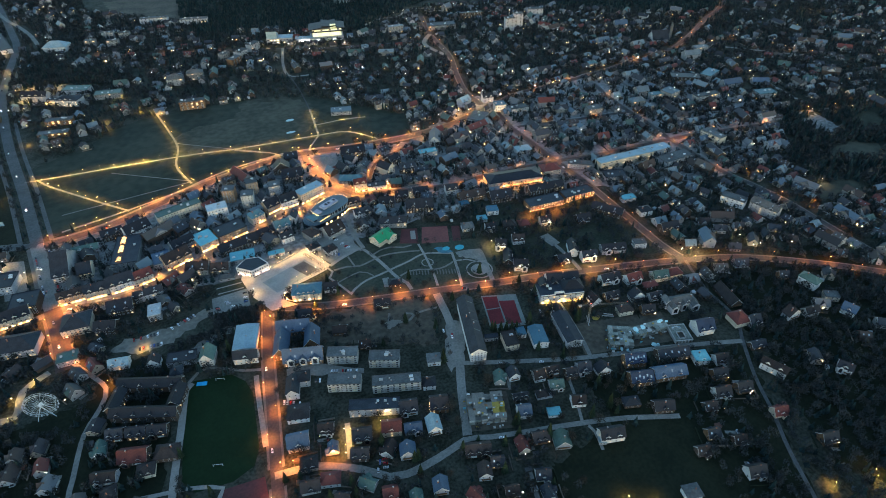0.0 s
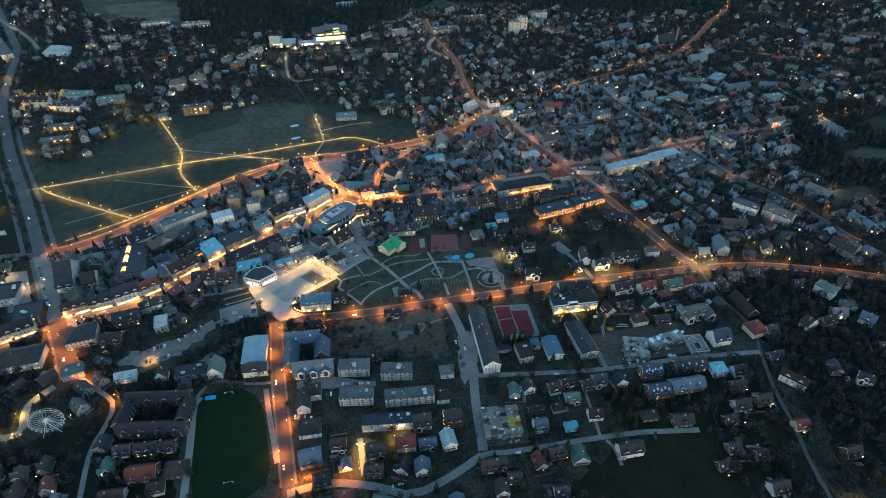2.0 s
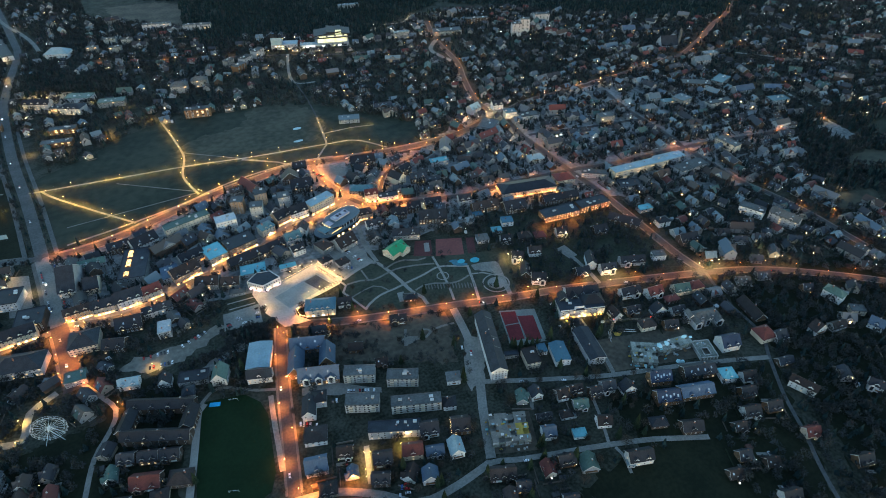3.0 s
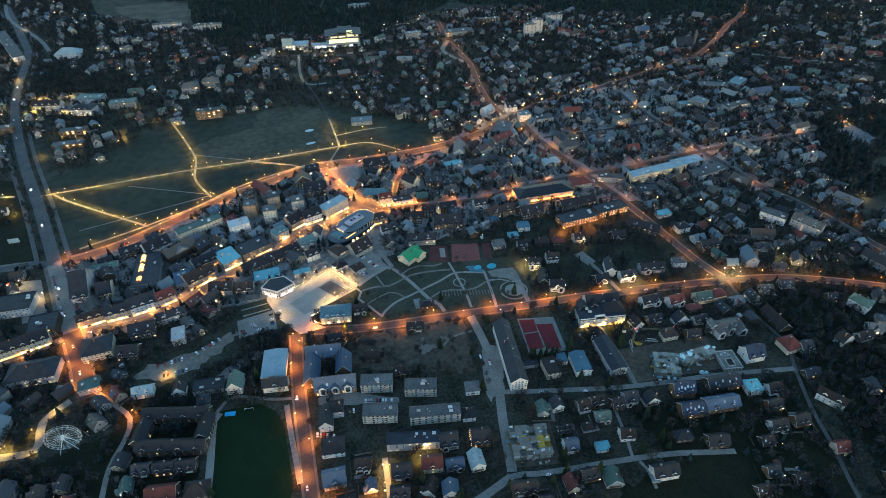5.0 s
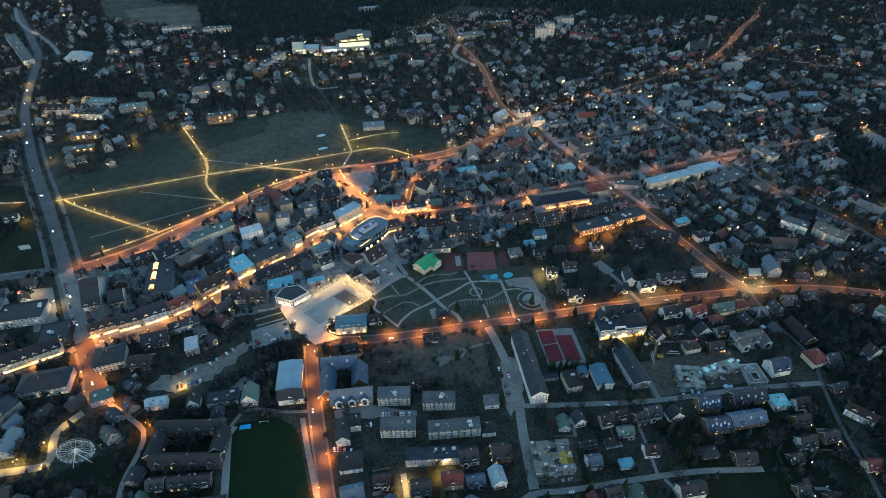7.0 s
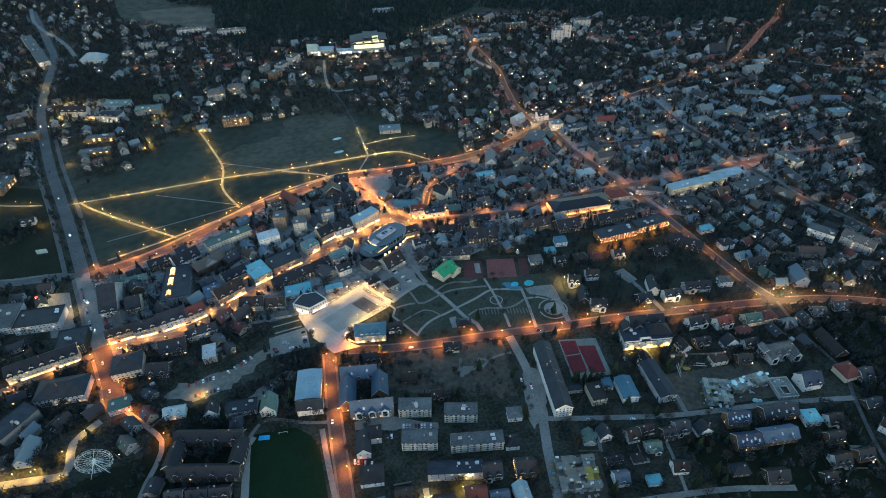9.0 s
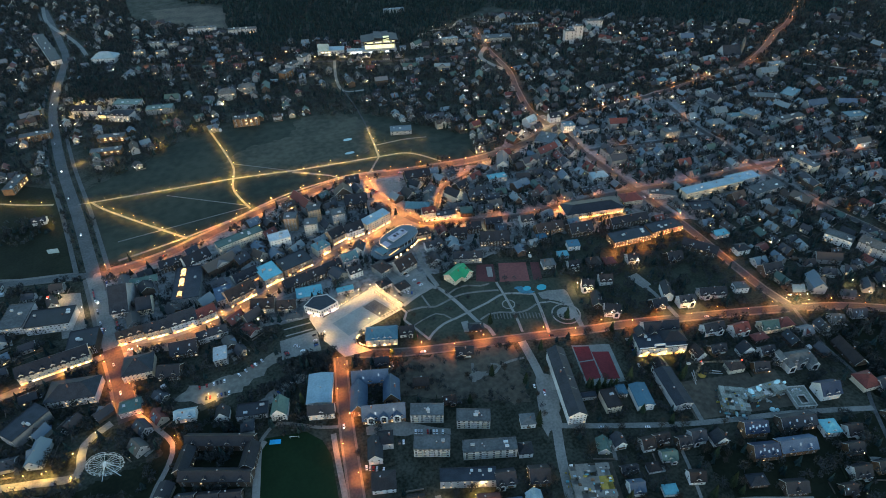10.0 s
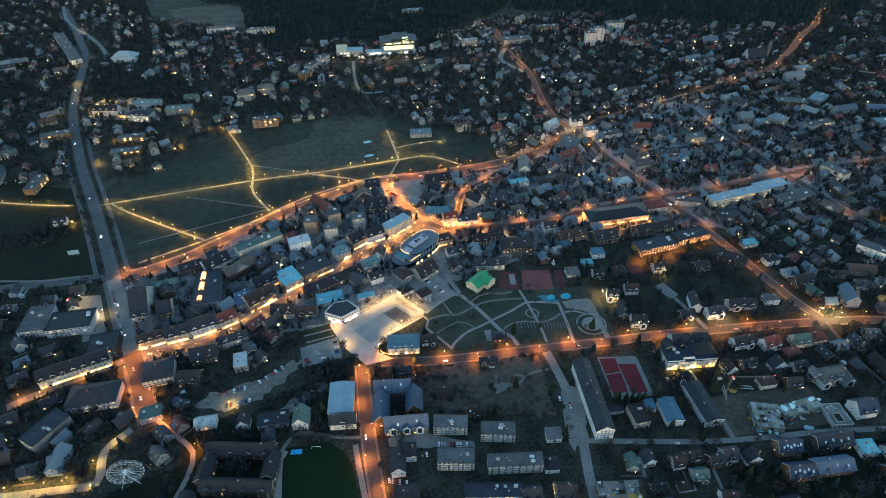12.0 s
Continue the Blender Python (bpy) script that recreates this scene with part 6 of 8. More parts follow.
villa(-92, 372, -19, 15, 10, 6, W_DARK, R_BLACK, "gable", "dark terraced house with white lamps", 0.3, 2)
villa(-76, 366, -19, 15, 10, 6, W_DARK, R_BLACK, "gable", "dark terraced house with white lamps", 0.3, 2)
villa(-108, 378, -19, 13, 10, 6, W_DARK, R_SLATE, "gable", "dark terraced house with small gables", 0.3, 2)
villa(-96, 350, -19, 22, 14, 5, W_DARK, R_RED, "gable", "low house with a dark red roof", 0.1, 2)
villa(-72, 341, -19, 18, 13, 5, W_DARK, R_BROWN, "hip", "low brown-roofed house by the stadium")
villa(-118, 340, -19, 18, 10, 5, W_GREY, R_BROWN, "gable", "brown-roofed house with pale gables", 0.1, 2)

# ---- family houses ----


def house_kit(w, d, h, wall, roof, style, rise, dorm, lit, label):
    """A free-standing house at the origin, to be copied."""
    root = tagged(new("house"), label, "house", "family houses")
    rnd = random.Random(int(w * 31 + d * 17 + h * 5 + rise * 3))
    bm = bmesh.new()
    if style == "gable":
        extrude_x(bm, [(-d / 2, 0), (d / 2, 0), (d / 2, h), (0, h + rise * 0.98), (-d / 2, h)], -w / 2, w / 2)
    else:
        box(bm, -w / 2, w / 2, -d / 2, d / 2, 0, h)
    part("wall", bm, wall, root)
    bm = bmesh.new()
    if style == "gable":
        gable_roof(bm, w, d, h, rise, 0.8, trim=1)
    else:
        hip_roof(bm, w, d, h, rise, 0.8)
    part("roof", bm, [roof, FRAME], root)
    bm = bmesh.new()
    box(bm, w * 0.15, w * 0.15 + 0.8, -0.4, 0.4, h, h + rise + 1.1)
    part("chimney", bm, BRICK, root)
    for i in range(dorm):
        dormer(root, ((i + 0.5) / dorm - 0.5) * w * 0.8, -d / 2 + 0.3, h - 0.3, min(3.2, w / dorm * 0.55), d * 0.42, 1.5, wall, roof)
    if lit in (0, 3) and style == "gable":
        dormer(root, w * 0.22, -d / 2 - 2.4, 0, 4.6, d * 0.5 + 2.4, h - 0.3, wall, roof, name="wing")
    if style == "gable" and dorm != 2:
        bm = bmesh.new()
        box(bm, -0.6, 0.6, -0.8, 0.8, 0.0, 0.12)
        o = part("roof_window", bm, SKYLIGHT, root)
        o.matrix_basis = pose(-w * 0.3, -d * 0.25, h + rise * 0.5 + 0.36, math.degrees(math.atan2(rise, d / 2)))
    if dorm:
        dormer(root, 0, d / 2 - 0.3, h - 0.3, 2.6, d * 0.42, 1.5, wall, roof, 1)
    n = 0
    for i in range(3):
        n += 1
        put_window(root, (i - 1) * w * 0.32, -d / 2, 1.0 if i != 1 else 3.6, 0, "lit" if n == lit else "dark", 1.4, 1.5)
    for s, xx in ((3, -w / 2),):
        n += 1
        put_window(root, xx, -d * 0.2, 1.0, s, "lit" if n == lit else "dark")
    if lit:
        bm = bmesh.new()
        box(bm, -1.6, 1.6, -d / 2 - 1.3, -d / 2, 2.55, 2.75)
        box(bm, -1.6, 1.6, -d / 2 - 1.3, -d / 2 - 1.2, 2.75, 3.6)
        part("balcony", bm, W_WOOD, root)
    if lit == 2 or lit == 7:
        bm = bmesh.new()
        box(bm, w / 2 - 0.2, w / 2 + 0.2, -d / 2 - 0.5, -d / 2 - 0.1, 2.3, 2.7)
        part("porch_lamp", bm, BULB, root, "glowing porch lamp")
    return root


KITS = [house_kit(*a) for a in (
    (11, 9, 4.2, W_WHITE, R_SLATE, "gable", 4.8, 1, 0, "white house with a steep slate roof"),
    (12, 10, 4.5, W_WHITE, R_BROWN, "gable", 5.0, 2, 0, "white house with a brown gabled roof"),
    (10, 9, 4.0, W_WOOD, R_SLATE, "gable", 5.2, 1, 1, "wooden house with a steep dark roof"),
    (13, 11, 4.6, W_CREAM, R_BROWN, "hip", 4.2, 2, 0, "cream house with a brown hipped roof"),
    (12, 9, 4.2, W_CREAM, R_RED, "gable", 4.6, 1, 0, "cream house with a dull red roof"),
    (11, 10, 5.6, W_GREY, R_SLATE, "hip", 3.6, 0, 2, "grey two-storey house with a slate hipped roof"),
    (14, 10, 5.0, W_WHITE, R_BLACK, "gable", 5.4, 2, 3, "white house with a black gabled roof"),
    (10, 8, 3.6, W_DARK, R_BROWN, "gable", 4.4, 0, 0, "dark wooden house with a brown roof"),
    (12, 10, 6.0, W_WHITE, R_FELT, "hip", 2.2, 0, 4, "white house with a low grey roof"),
    (13, 10, 4.6, W_WOOD, R_BLACK, "gable", 5.6, 2, 2, "wooden house with a black steep roof"),
    (9, 8, 3.8, W_WHITE, R_BLUE, "gable", 4.0, 1, 0, "white house with a blue metal roof"),
    (12, 9, 4.2, W_GREY, R_MOSS, "gable", 4.2, 1, 0, "grey house with a dull green roof"))]
USED = [0] * len(KITS)
HOUSES = []


def put_house(x, y, rot, k):
    m = pose(x, y, 0, 0, 0, rot)
    if USED[k] == 0:
        KITS[k].matrix_basis = m
    else:
        copy_thing(KITS[k], m)
    USED[k] += 1
    HOUSES.append((x, y))


def clear(x, y, r, road=6.0, places=None):
    if road > 0 and road_gap((x, y)) < road:
        return False
    for bx, by, hw, hd, rot in (places or KEEP_OUT):
        c, s = math.cos(radians(rot)), math.sin(radians(rot))
        dx, dy = x - bx, y - by
        if abs(c * dx + s * dy) < hw + r and abs(-s * dx + c * dy) < hd + r:
            return False
    return True


def open_ground(x, y):
    for poly in (FIELD, FIELD2, PARK, LOT, PITCH, SQUARE, PLAZA) + CLEARINGS:
        if inside((x, y), poly):
            return True
    return False


BUILT = list(KEEP_OUT)
KEEP_OUT += [(105, 335, 62, 34, -22), (92, 492, 16, 9, -20), (-196, 646, 14, 42, -8), (182, 730, 22, 22, 0), (-184, 900, 16, 60, 12), (-200, 1000, 14, 60, 6), (-158, 425, 22, 16, -20), (178, 261, 19, 17, -21), (358, 272, 52, 22, -16), (259, 364, 22, 25, -17), (-60, 480, 45, 18, 10), (240, 508, 40, 24, -22), (-25, 276, 20, 16, -10), (95, 562, 22, 9, 0), (9, 502, 19, 16, 0), (13, 527, 14, 10, 0), (126, 560, 20, 20, -20), (143, 533, 18, 20, 0), (262, 150, 52, 34, -20), (-70, 345, 8, 60, -12), (-2, 340, 4, 60, -12)]
WOODS = [
    [(111, 1735), (92, 1507), (116, 1352), (243, 1385), (335, 1290), (400, 1310), (450, 1225), (510, 1308), (667, 1396), (800, 1480), (900, 2350), (-60, 2400), (20, 1800)],
    [(-225, 1345), (-215, 1240), (-120, 1225), (-60, 1180), (-50, 1240), (-110, 1300)],
    [(760, 400), (790, 440), (910, 550), (1060, 530), (1000, 300), (800, 340)],
    [(560, 150), (640, 160), (600, 20), (470, 10), (500, 90)],
    [(850, 1250), (700, 1400), (900, 1900), (1900, 1300), (1420, 1010), (1150, 1000)],
]


GARDENS = [(288, 522), (296, 400), (470, 346), (500, 380), (490, 420), (470, 480), (345, 525)]
LOWER_GARDENS = [(262, 252), (440, 218), (395, 146), (345, 55), (190, 110), (190, 190), (272, 198)]
SLOPE = [(330, 168), (400, 165), (470, 170), (480, 30), (320, 20)]
BANK = [(-48, 484), (-10, 488), (34, 484), (38, 468), (20, 455), (-10, 462), (-42, 455)]
SPARSE = [(460, 290), (640, 290), (660, 100), (430, 40), (440, 160)]


def wooded(x, y):
    return any(inside((x, y), w) for w in WOODS)


# houses whose plots are known
for x, y, rot, k in ((399, 209, -15, 1), (384, 197, -15, 9), (370, 181, -15, 6), (391, 176, -15, 9), (350, 175, -15, 7), (398, 144, -15, 4), (331, 154, -15, 2), (312, 146, -15, 7), (346, 140, -15, 7), (334, 114, -15, 6), (411, 108, -15, 9), (277, 123, -15, 8)):
    put_house(x, y, rot, k)
for x, y, rot, k in ((27, 279, -15, 3), (551, 264, -20, 2), (162, 330, -20, 8), (73, 444, -13, 9), (384, 290, -20, 9)):
    put_house(x, y, rot, k)
rnd = random.Random(5)


def street_angle(x, y):
    """Houses stand along the nearest street."""
    best, ang = 1e9, 0
    for nm, line, w, pav in LINES:
        for a, b in zip(line[:-1:2], line[1::2]):
            dd = (a.x - x) ** 2 + (a.y - y) ** 2
            if dd < best:
                best, ang = dd, math.degrees(math.atan2(b.y - a.y, b.x - a.x))
    return ang


TOWN = [(-330, 300), (-60, 150), (450, -40), (900, 150), (1400, 600), (1750, 900), (1450, 1080), (700, 1330), (550, 1360), (100, 1500), (-100, 1700), (-140, 2350), (-620, 2350), (-520, 900)]
SPOTS = []
gy = -40.0
while gy < 2300:
    gx = -600.0
    dist = math.hypot(0, gy)
    step = 23.0 if gy < 700 else 25.0
    while gx < 1700:
        x, y = gx + rnd.uniform(-6, 6), gy + rnd.uniform(-6, 6)
        gx += step
        if not inside((x, y), TOWN) or open_ground(x, y) or wooded(x, y) or rnd.random() < 0.10:
            continue
        if (y > 880 and rnd.random() < (0.5 if x < 260 else 0.25)) or (x > 760 + 0.25 * y and rnd.random() < 0.45):
            continue
        if inside((x, y), GARDENS) or inside((x, y), LOWER_GARDENS) or inside((x, y), BANK) or math.hypot(x - 222, y - 393) < 14:
            continue
        if inside((x, y), SLOPE) or (inside((x, y), SPARSE) and rnd.random() < 0.75):
            continue
        if not clear(x, y, 6.5):
            continue
        if any((x - a) ** 2 + (y - b) ** 2 < 16 ** 2 for a, b in HOUSES):
            continue
        SPOTS.append((x, y))
    gy += step
SPOTS.sort(key=lambda p: (p[0] - 120) ** 2 + (p[1] - 300) ** 2)
FAR_SPOTS = []
for i, (x, y) in enumerate(SPOTS):
    if i < 95:
        put_house(x, y, street_angle(x, y) + rnd.choice((0, 90, 0)) + rnd.uniform(-8, 8), rnd.randrange(len(KITS)) if x < 280 or y > 300 else rnd.choice((2, 7, 9, 7, 3)))
    else:
        FAR_SPOTS.append((x, y))

# farther houses: middle ones are things of their own, the rest is joined
ROOF_FAR = island_ramp("far_roofs", [(0.035, 0.04, 0.048), (0.045, 0.035, 0.03), (0.025, 0.028, 0.035), (0.09, 0.10, 0.11), (0.04, 0.032, 0.03), (0.09, 0.03, 0.026), (0.07, 0.10, 0.13), (0.035, 0.038, 0.045), (0.12, 0.155, 0.17), (0.02, 0.022, 0.026), (0.045, 0.075, 0.068), (0.06, 0.058, 0.055), (0.03, 0.03, 0.034)])
WALL_FAR = island_ramp("far_walls", [(0.32, 0.325, 0.32), (0.15, 0.15, 0.15), (0.075, 0.055, 0.042), (0.21, 0.195, 0.165), (0.24, 0.24, 0.24), (0.06, 0.045, 0.036), (0.22, 0.21, 0.20)], 0.8)


def shell(verts, faces, mats, x, y, rot, w, d, h, rise, lit_n, rr):
    """Walls, overhanging roof and windows of one far house, added to lists."""
    c, s = math.cos(radians(rot)), math.sin(radians(rot))

    def add(pts, fs, mi):
        k = len(verts)
        verts.extend((x + c * a - s * b, y + s * a + c * b, z) for a, b, z in pts)
        for f in fs:
            faces.append(tuple(k + i for i in f))
            mats.append(mi)
    a, b = w / 2, d / 2
    add([(-a, -b, 0), (a, -b, 0), (a, b, 0), (-a, b, 0), (-a, -b, h), (a, -b, h), (a, b, h), (-a, b, h), (-a, 0, h + rise * .97), (a, 0, h + rise * .97)],
        [(0, 1, 5, 4), (2, 3, 7, 6), (1, 2, 6, 9, 5), (3, 0, 4, 8, 7)], 0)
    o, t = 0.8, 0.3
    e = h - o * rise / b
    A, B = a + o, b + o
    add([(-A, -B, e), (A, -B, e), (A, 0, h + rise), (-A, 0, h + rise), (A, B, e), (-A, B, e),
         (-A, -B, e + t), (A, -B, e + t), (A, 0, h + rise + t), (-A, 0, h + rise + t), (A, B, e + t), (-A, B, e + t)],
        [(6, 7, 8, 9), (9, 8, 10, 11), (3, 2, 1, 0), (5, 4, 2, 3), (0, 1, 7, 6), (4, 5, 11, 10), ], 1)
    add([(sx * A, yy, zz) for sx in (-1, 1) for yy, zz in ((-B, e), (0, h + rise), (B, e), (B, e + t), (0, h + rise + t), (-B, e + t))],
        [(0, 1, 4, 5), (1, 2, 3, 4), (7, 6, 11, 10), (8, 7, 10, 9)], 5 if rr.random() < 0.55 else 1)
    n = 0
    for f in range(2 if h > 4.5 else 1):
        for i in range(3):
            u = (i - 1) * w * 0.3
            z0 = 1.0 + f * 2.8
            n += 1
            add([(u - .7, -b - .05, z0), (u + .7, -b - .05, z0), (u + .7, -b - .05, z0 + 1.4), (u - .7, -b - .05, z0 + 1.4)], [(0, 1, 2, 3)], 3 if n == lit_n else 2)
    for sx in (-1, 1):
        q = sx * (a + .05)
        add([(q, -.7, h - .2), (q, .7, h - .2), (q, .7, h + 1.2), (q, -.7, h + 1.2)], [(0, 1, 2, 3)], 2)
        add([(q, -b * .6 - .7, 1), (q, -b * .6 + .7, 1), (q, -b * .6 + .7, 2.4), (q, -b * .6 - .7, 2.4)], [(0, 1, 2, 3)], 2)
    if rr.random() < 0.6:
        add([(1, -.5, h), (2, -.5, h), (2, .5, h), (1, .5, h), (1, -.5, h + rise + 1), (2, -.5, h + rise + 1), (2, .5, h + rise + 1), (1, .5, h + rise + 1)],
            [(4, 5, 6, 7), (0, 1, 5, 4), (1, 2, 6, 5), (2, 3, 7, 6), (3, 0, 4, 7)], 0)
    if rr.random() < 0.22:                     # porch lamp beside the door
        q, r2 = w * 0.12, 0.28
        add([(q + i * r2, -b - .3 + j * r2, 2.6 + k * r2) for k in (-1, 1) for i, j in ((-1, -1), (1, -1), (1, 1), (-1, 1))],
            [(3, 2, 1, 0), (4, 5, 6, 7), (0, 1, 5, 4), (1, 2, 6, 5), (2, 3, 7, 6), (3, 0, 4, 7)], 6)
    if rr.random() < 0.35:                     # roof windows
        for u in (-0.25, 0.2):
            q, p0, p1 = u * w, 0.35, 0.6
            add([(q - .6, -b * p1, h + rise * (1 - p1) + .4), (q + .6, -b * p1, h + rise * (1 - p1) + .4), (q + .6, -b * p0, h + rise * (1 - p0) + .4), (q - .6, -b * p0, h + rise * (1 - p0) + .4)], [(0, 1, 2, 3)], 4)
    if rr.random() < 0.6:                      # cross gable
        q, r2 = w * 0.22, rise * 0.8
        add([(-q, -b - .9, h), (q, -b - .9, h), (0, -b - .9, h + r2), (-q, 0, h), (q, 0, h), (0, 0, h + r2)], [(0, 1, 4, 3)], 0)
        add([(-q, -b - .5, h - 1.5), (q, -b - .5, h - 1.5), (q, -b - .5, h), (0, -b - .5, h + r2 * .95), (-q, -b - .5, h)], [(0, 1, 2, 3, 4)], 0)
        add([(-q - .5, -b - 1.0, h - .3), (0, -b - 1.0, h + r2 + .2), (0, 0, h + r2 + .2), (-q - .5, 0, h - .3), (q + .5, -b - 1.0, h - .3), (q + .5, 0, h - .3)], [(0, 1, 2, 3), (1, 4, 5, 2)], 1)


def from_lists(name, verts, faces, mats, materials):
    me = bpy.data.meshes.new(name)
    me.from_pydata(verts, [], faces)
    for m in materials:
        me.materials.append(m)
    me.polygons.foreach_set("material_index", mats)
    me.update()
    return new(name, me)


rr = random.Random(11)
V, F, MI = [], [], []
for i, (x, y) in enumerate(FAR_SPOTS):
    far = math.hypot(x - 120, y - 300)
    big = rr.random()
    w, d, h = rr.uniform(10, 15), rr.uniform(9, 11.5), rr.uniform(3.8, 6.2)
    if big < 0.12 and clear(x, y, 17, 9):
        w, d, h = rr.uniform(18, 30), rr.uniform(11, 14), rr.uniform(6, 10)
    if inside((x, y), TOWN_YARDS):
        w, d, h = w * 1.2, d * 1.2, h + 1.2
    rot = street_angle(x, y) + rr.choice((0, 90, 0)) + rr.uniform(-9, 9)
    shell(V, F, MI, x, y, rot, w, d, h, d * rr.uniform(0.28, 0.5), rr.choice((0, 0, 0, 0, 1, 2, 5)), rr)
    HOUSES.append((x, y))
tagged(from_lists("distant_houses", V, F, MI, [WALL_FAR, ROOF_FAR, GLASS, GLOW, SKYLIGHT, FRAME, BULB]), "hundreds of small gabled houses of the farther town", "houses", kind="stuff")

# ---- trees ----


def spruce(h, r, seed):
    root = tagged(new("spruce_tree"), "slender dark green spruce tree", "tree", "trees")
    rr = random.Random(seed)
    bm = bmesh.new()
    rod(bm, (0, 0, 0), (0, 0, h * 0.9), 0.25, 0.04, 6)
    part("trunk", bm, BARK, root)
    bm = bmesh.new()
    tiers = 9
    for k in range(tiers):
        z = h * (0.10 + 0.82 * k / tiers)
        rad = r * (1 - k / tiers) ** 0.85 + 0.2
        n = 11
        a0 = rr.random() * 6
        top = bm.verts.new((0, 0, z + h * 0.17))
        ring = []
        for i in range(2 * n):
            t = a0 + math.pi * i / n
            q = rad * (rr.uniform(0.85, 1.15) if i % 2 == 0 else rr.uniform(0.45, 0.6))
            ring.append(bm.verts.new((q * math.cos(t), q * math.sin(t), z - (0.5 if i % 2 == 0 else 0) * rr.random())))
        for i in range(2 * n):
            bm.faces.new((ring[i], ring[(i + 1) % (2 * n)], top))
    part("crown", bm, NEEDLE, root)
    return root


def bare_tree(h, r, seed):
    root = tagged(new("bare_tree"), "leafless brown deciduous tree", "tree", "trees")
    rr = random.Random(seed)
    bm = bmesh.new()
    rod(bm, (0, 0, 0), (0, 0, h * 0.45), 0.28, 0.18, 6)
    tips = []
    for i in range(8):
        t = i * 2.4 + rr.random()
        q = Vector((math.cos(t) * r * 0.6, math.sin(t) * r * 0.6, h * rr.uniform(0.6, 0.95)))
        rod(bm, (0, 0, h * rr.uniform(0.25, 0.45)), q, 0.14, 0.04, 4)
        tips.append(q)
    part("trunk", bm, BARK, root)
    bm = bmesh.new()
    for i in range(260):
        u = Vector((rr.gauss(0, 1), rr.gauss(0, 1), rr.gauss(0, 1))).normalized() * rr.random() ** 0.4
        c = Vector((u.x * r, u.y * r, h * 0.66 + u.z * h * 0.36))
        d = (Vector((u.x, u.y, u.z + 0.5)) + Vector((rr.gauss(0, .5), rr.gauss(0, .5), rr.gauss(0, .5)))).normalized() * rr.uniform(0.5, 1.1)
        s = d.orthogonal().normalized() * rr.uniform(0.05, 0.13)
        s.rotate(Matrix.Rotation(rr.random() * 6.28, 3, d))
        bm.faces.new([bm.verts.new(c - s - d), bm.verts.new(c + s - d), bm.verts.new(c + d * 1.1)])
        e = s.cross(d).normalized() * s.length
        bm.faces.new([bm.verts.new(c - e), bm.verts.new(c + e), bm.verts.new(c + d * 1.2 + s * 6)])
    part("crown", bm, TWIG, root)
    return root


TREES = [spruce(15, 3.0, 1), spruce(11, 2.4, 2), spruce(18, 3.4, 3), bare_tree(9, 3.4, 4), bare_tree(11, 4.2, 5), bare_tree(7, 2.8, 6), bare_tree(12, 4.6, 7)]
TUSED = [0] * len(TREES)


def put_tree(x, y, k, s=1.0):
    m = pose(x, y, 0, 0, 0, (x * 37 + y * 11) % 360) @ Matrix.Scale(s, 4)
    if TUSED[k] == 0:
        TREES[k].matrix_basis = m
    else:
        copy_thing(TREES[k], m)
    TUSED[k] += 1


tr = random.Random(21)
NEAR_HOUSES = [p for p in HOUSES if p[1] < 640]
near = []
for i in range(6000):
    x, y = tr.uniform(-260, 620), tr.uniform(60, 620)
    if not inside((x, y), TOWN) or inside((x, y), PITCH) or inside((x, y), SQUARE) or inside((x, y), PLAZA) or not clear(x, y, 1.5, 1.5):
        continue
    if (inside((x, y), PARK) or inside((x, y), LOT)) and tr.random() < 0.85:
        continue
    if any((x - a) ** 2 + (y - b) ** 2 < 49 for a, b in NEAR_HOUSES):
        continue
    near.append((x, y))
near.sort(key=lambda p: (p[0] - 120) ** 2 + (p[1] - 300) ** 2)
for x, y in near[::3][:210]:
    put_tree(x, y, tr.choice((0, 1, 2, 3, 3, 4, 4, 5, 5, 6)), tr.uniform(0.75, 1.15))
for x, y in ((216, 396), (86, 452), (233, 338), (238, 335), (243, 333), (248, 331), (236, 331), (252, 329)):
    put_tree(x, y, 0, 0.9)

V, F, MI = [], [], []


def far_spruce(x, y, h, r, rr):
    for z0, q in ((0.08, 1.0), (0.35, 0.72), (0.62, 0.42)):
        k = len(V)
        V.append((x, y, h * min(1, z0 + 0.42)))
        a0 = rr.random() * 6
        for i in range(8):
            t = a0 + math.pi * i / 4
            p = r * q * (1.1 if i % 2 else 0.62)
            V.append((x + p * math.cos(t), y + p * math.sin(t), h * z0))
        for i in range(8):
            F.append((k, k + 1 + i, k + 1 + (i + 1) % 8))
            MI.append(0)


def far_bare(x, y, h, r, rr, n=26):
    for i in range(n):
        k = len(V)
        u = Vector((rr.gauss(0, 1), rr.gauss(0, 1), rr.gauss(0, 1))).normalized() * rr.random() ** 0.4
        c = (x + u.x * r, y + u.y * r, h * 0.6 + u.z * h * 0.38)
        q = r * (0.30 if n < 40 else 0.17)
        for j in range(3):
            V.append((c[0] + rr.gauss(0, q), c[1] + rr.gauss(0, q), c[2] + rr.gauss(0, q * 1.3)))
        F.append((k, k + 1, k + 2))
        MI.append(1)
    k = len(V)
    V.extend(((x - .15, y, 0), (x + .15, y, 0), (x, y + .1, h * .7)))
    F.append((k, k + 1, k + 2))
    MI.append(1)


CELL = {}
for a, b in HOUSES:
    CELL.setdefault((int(a // 20), int(b // 20)), []).append((a, b))


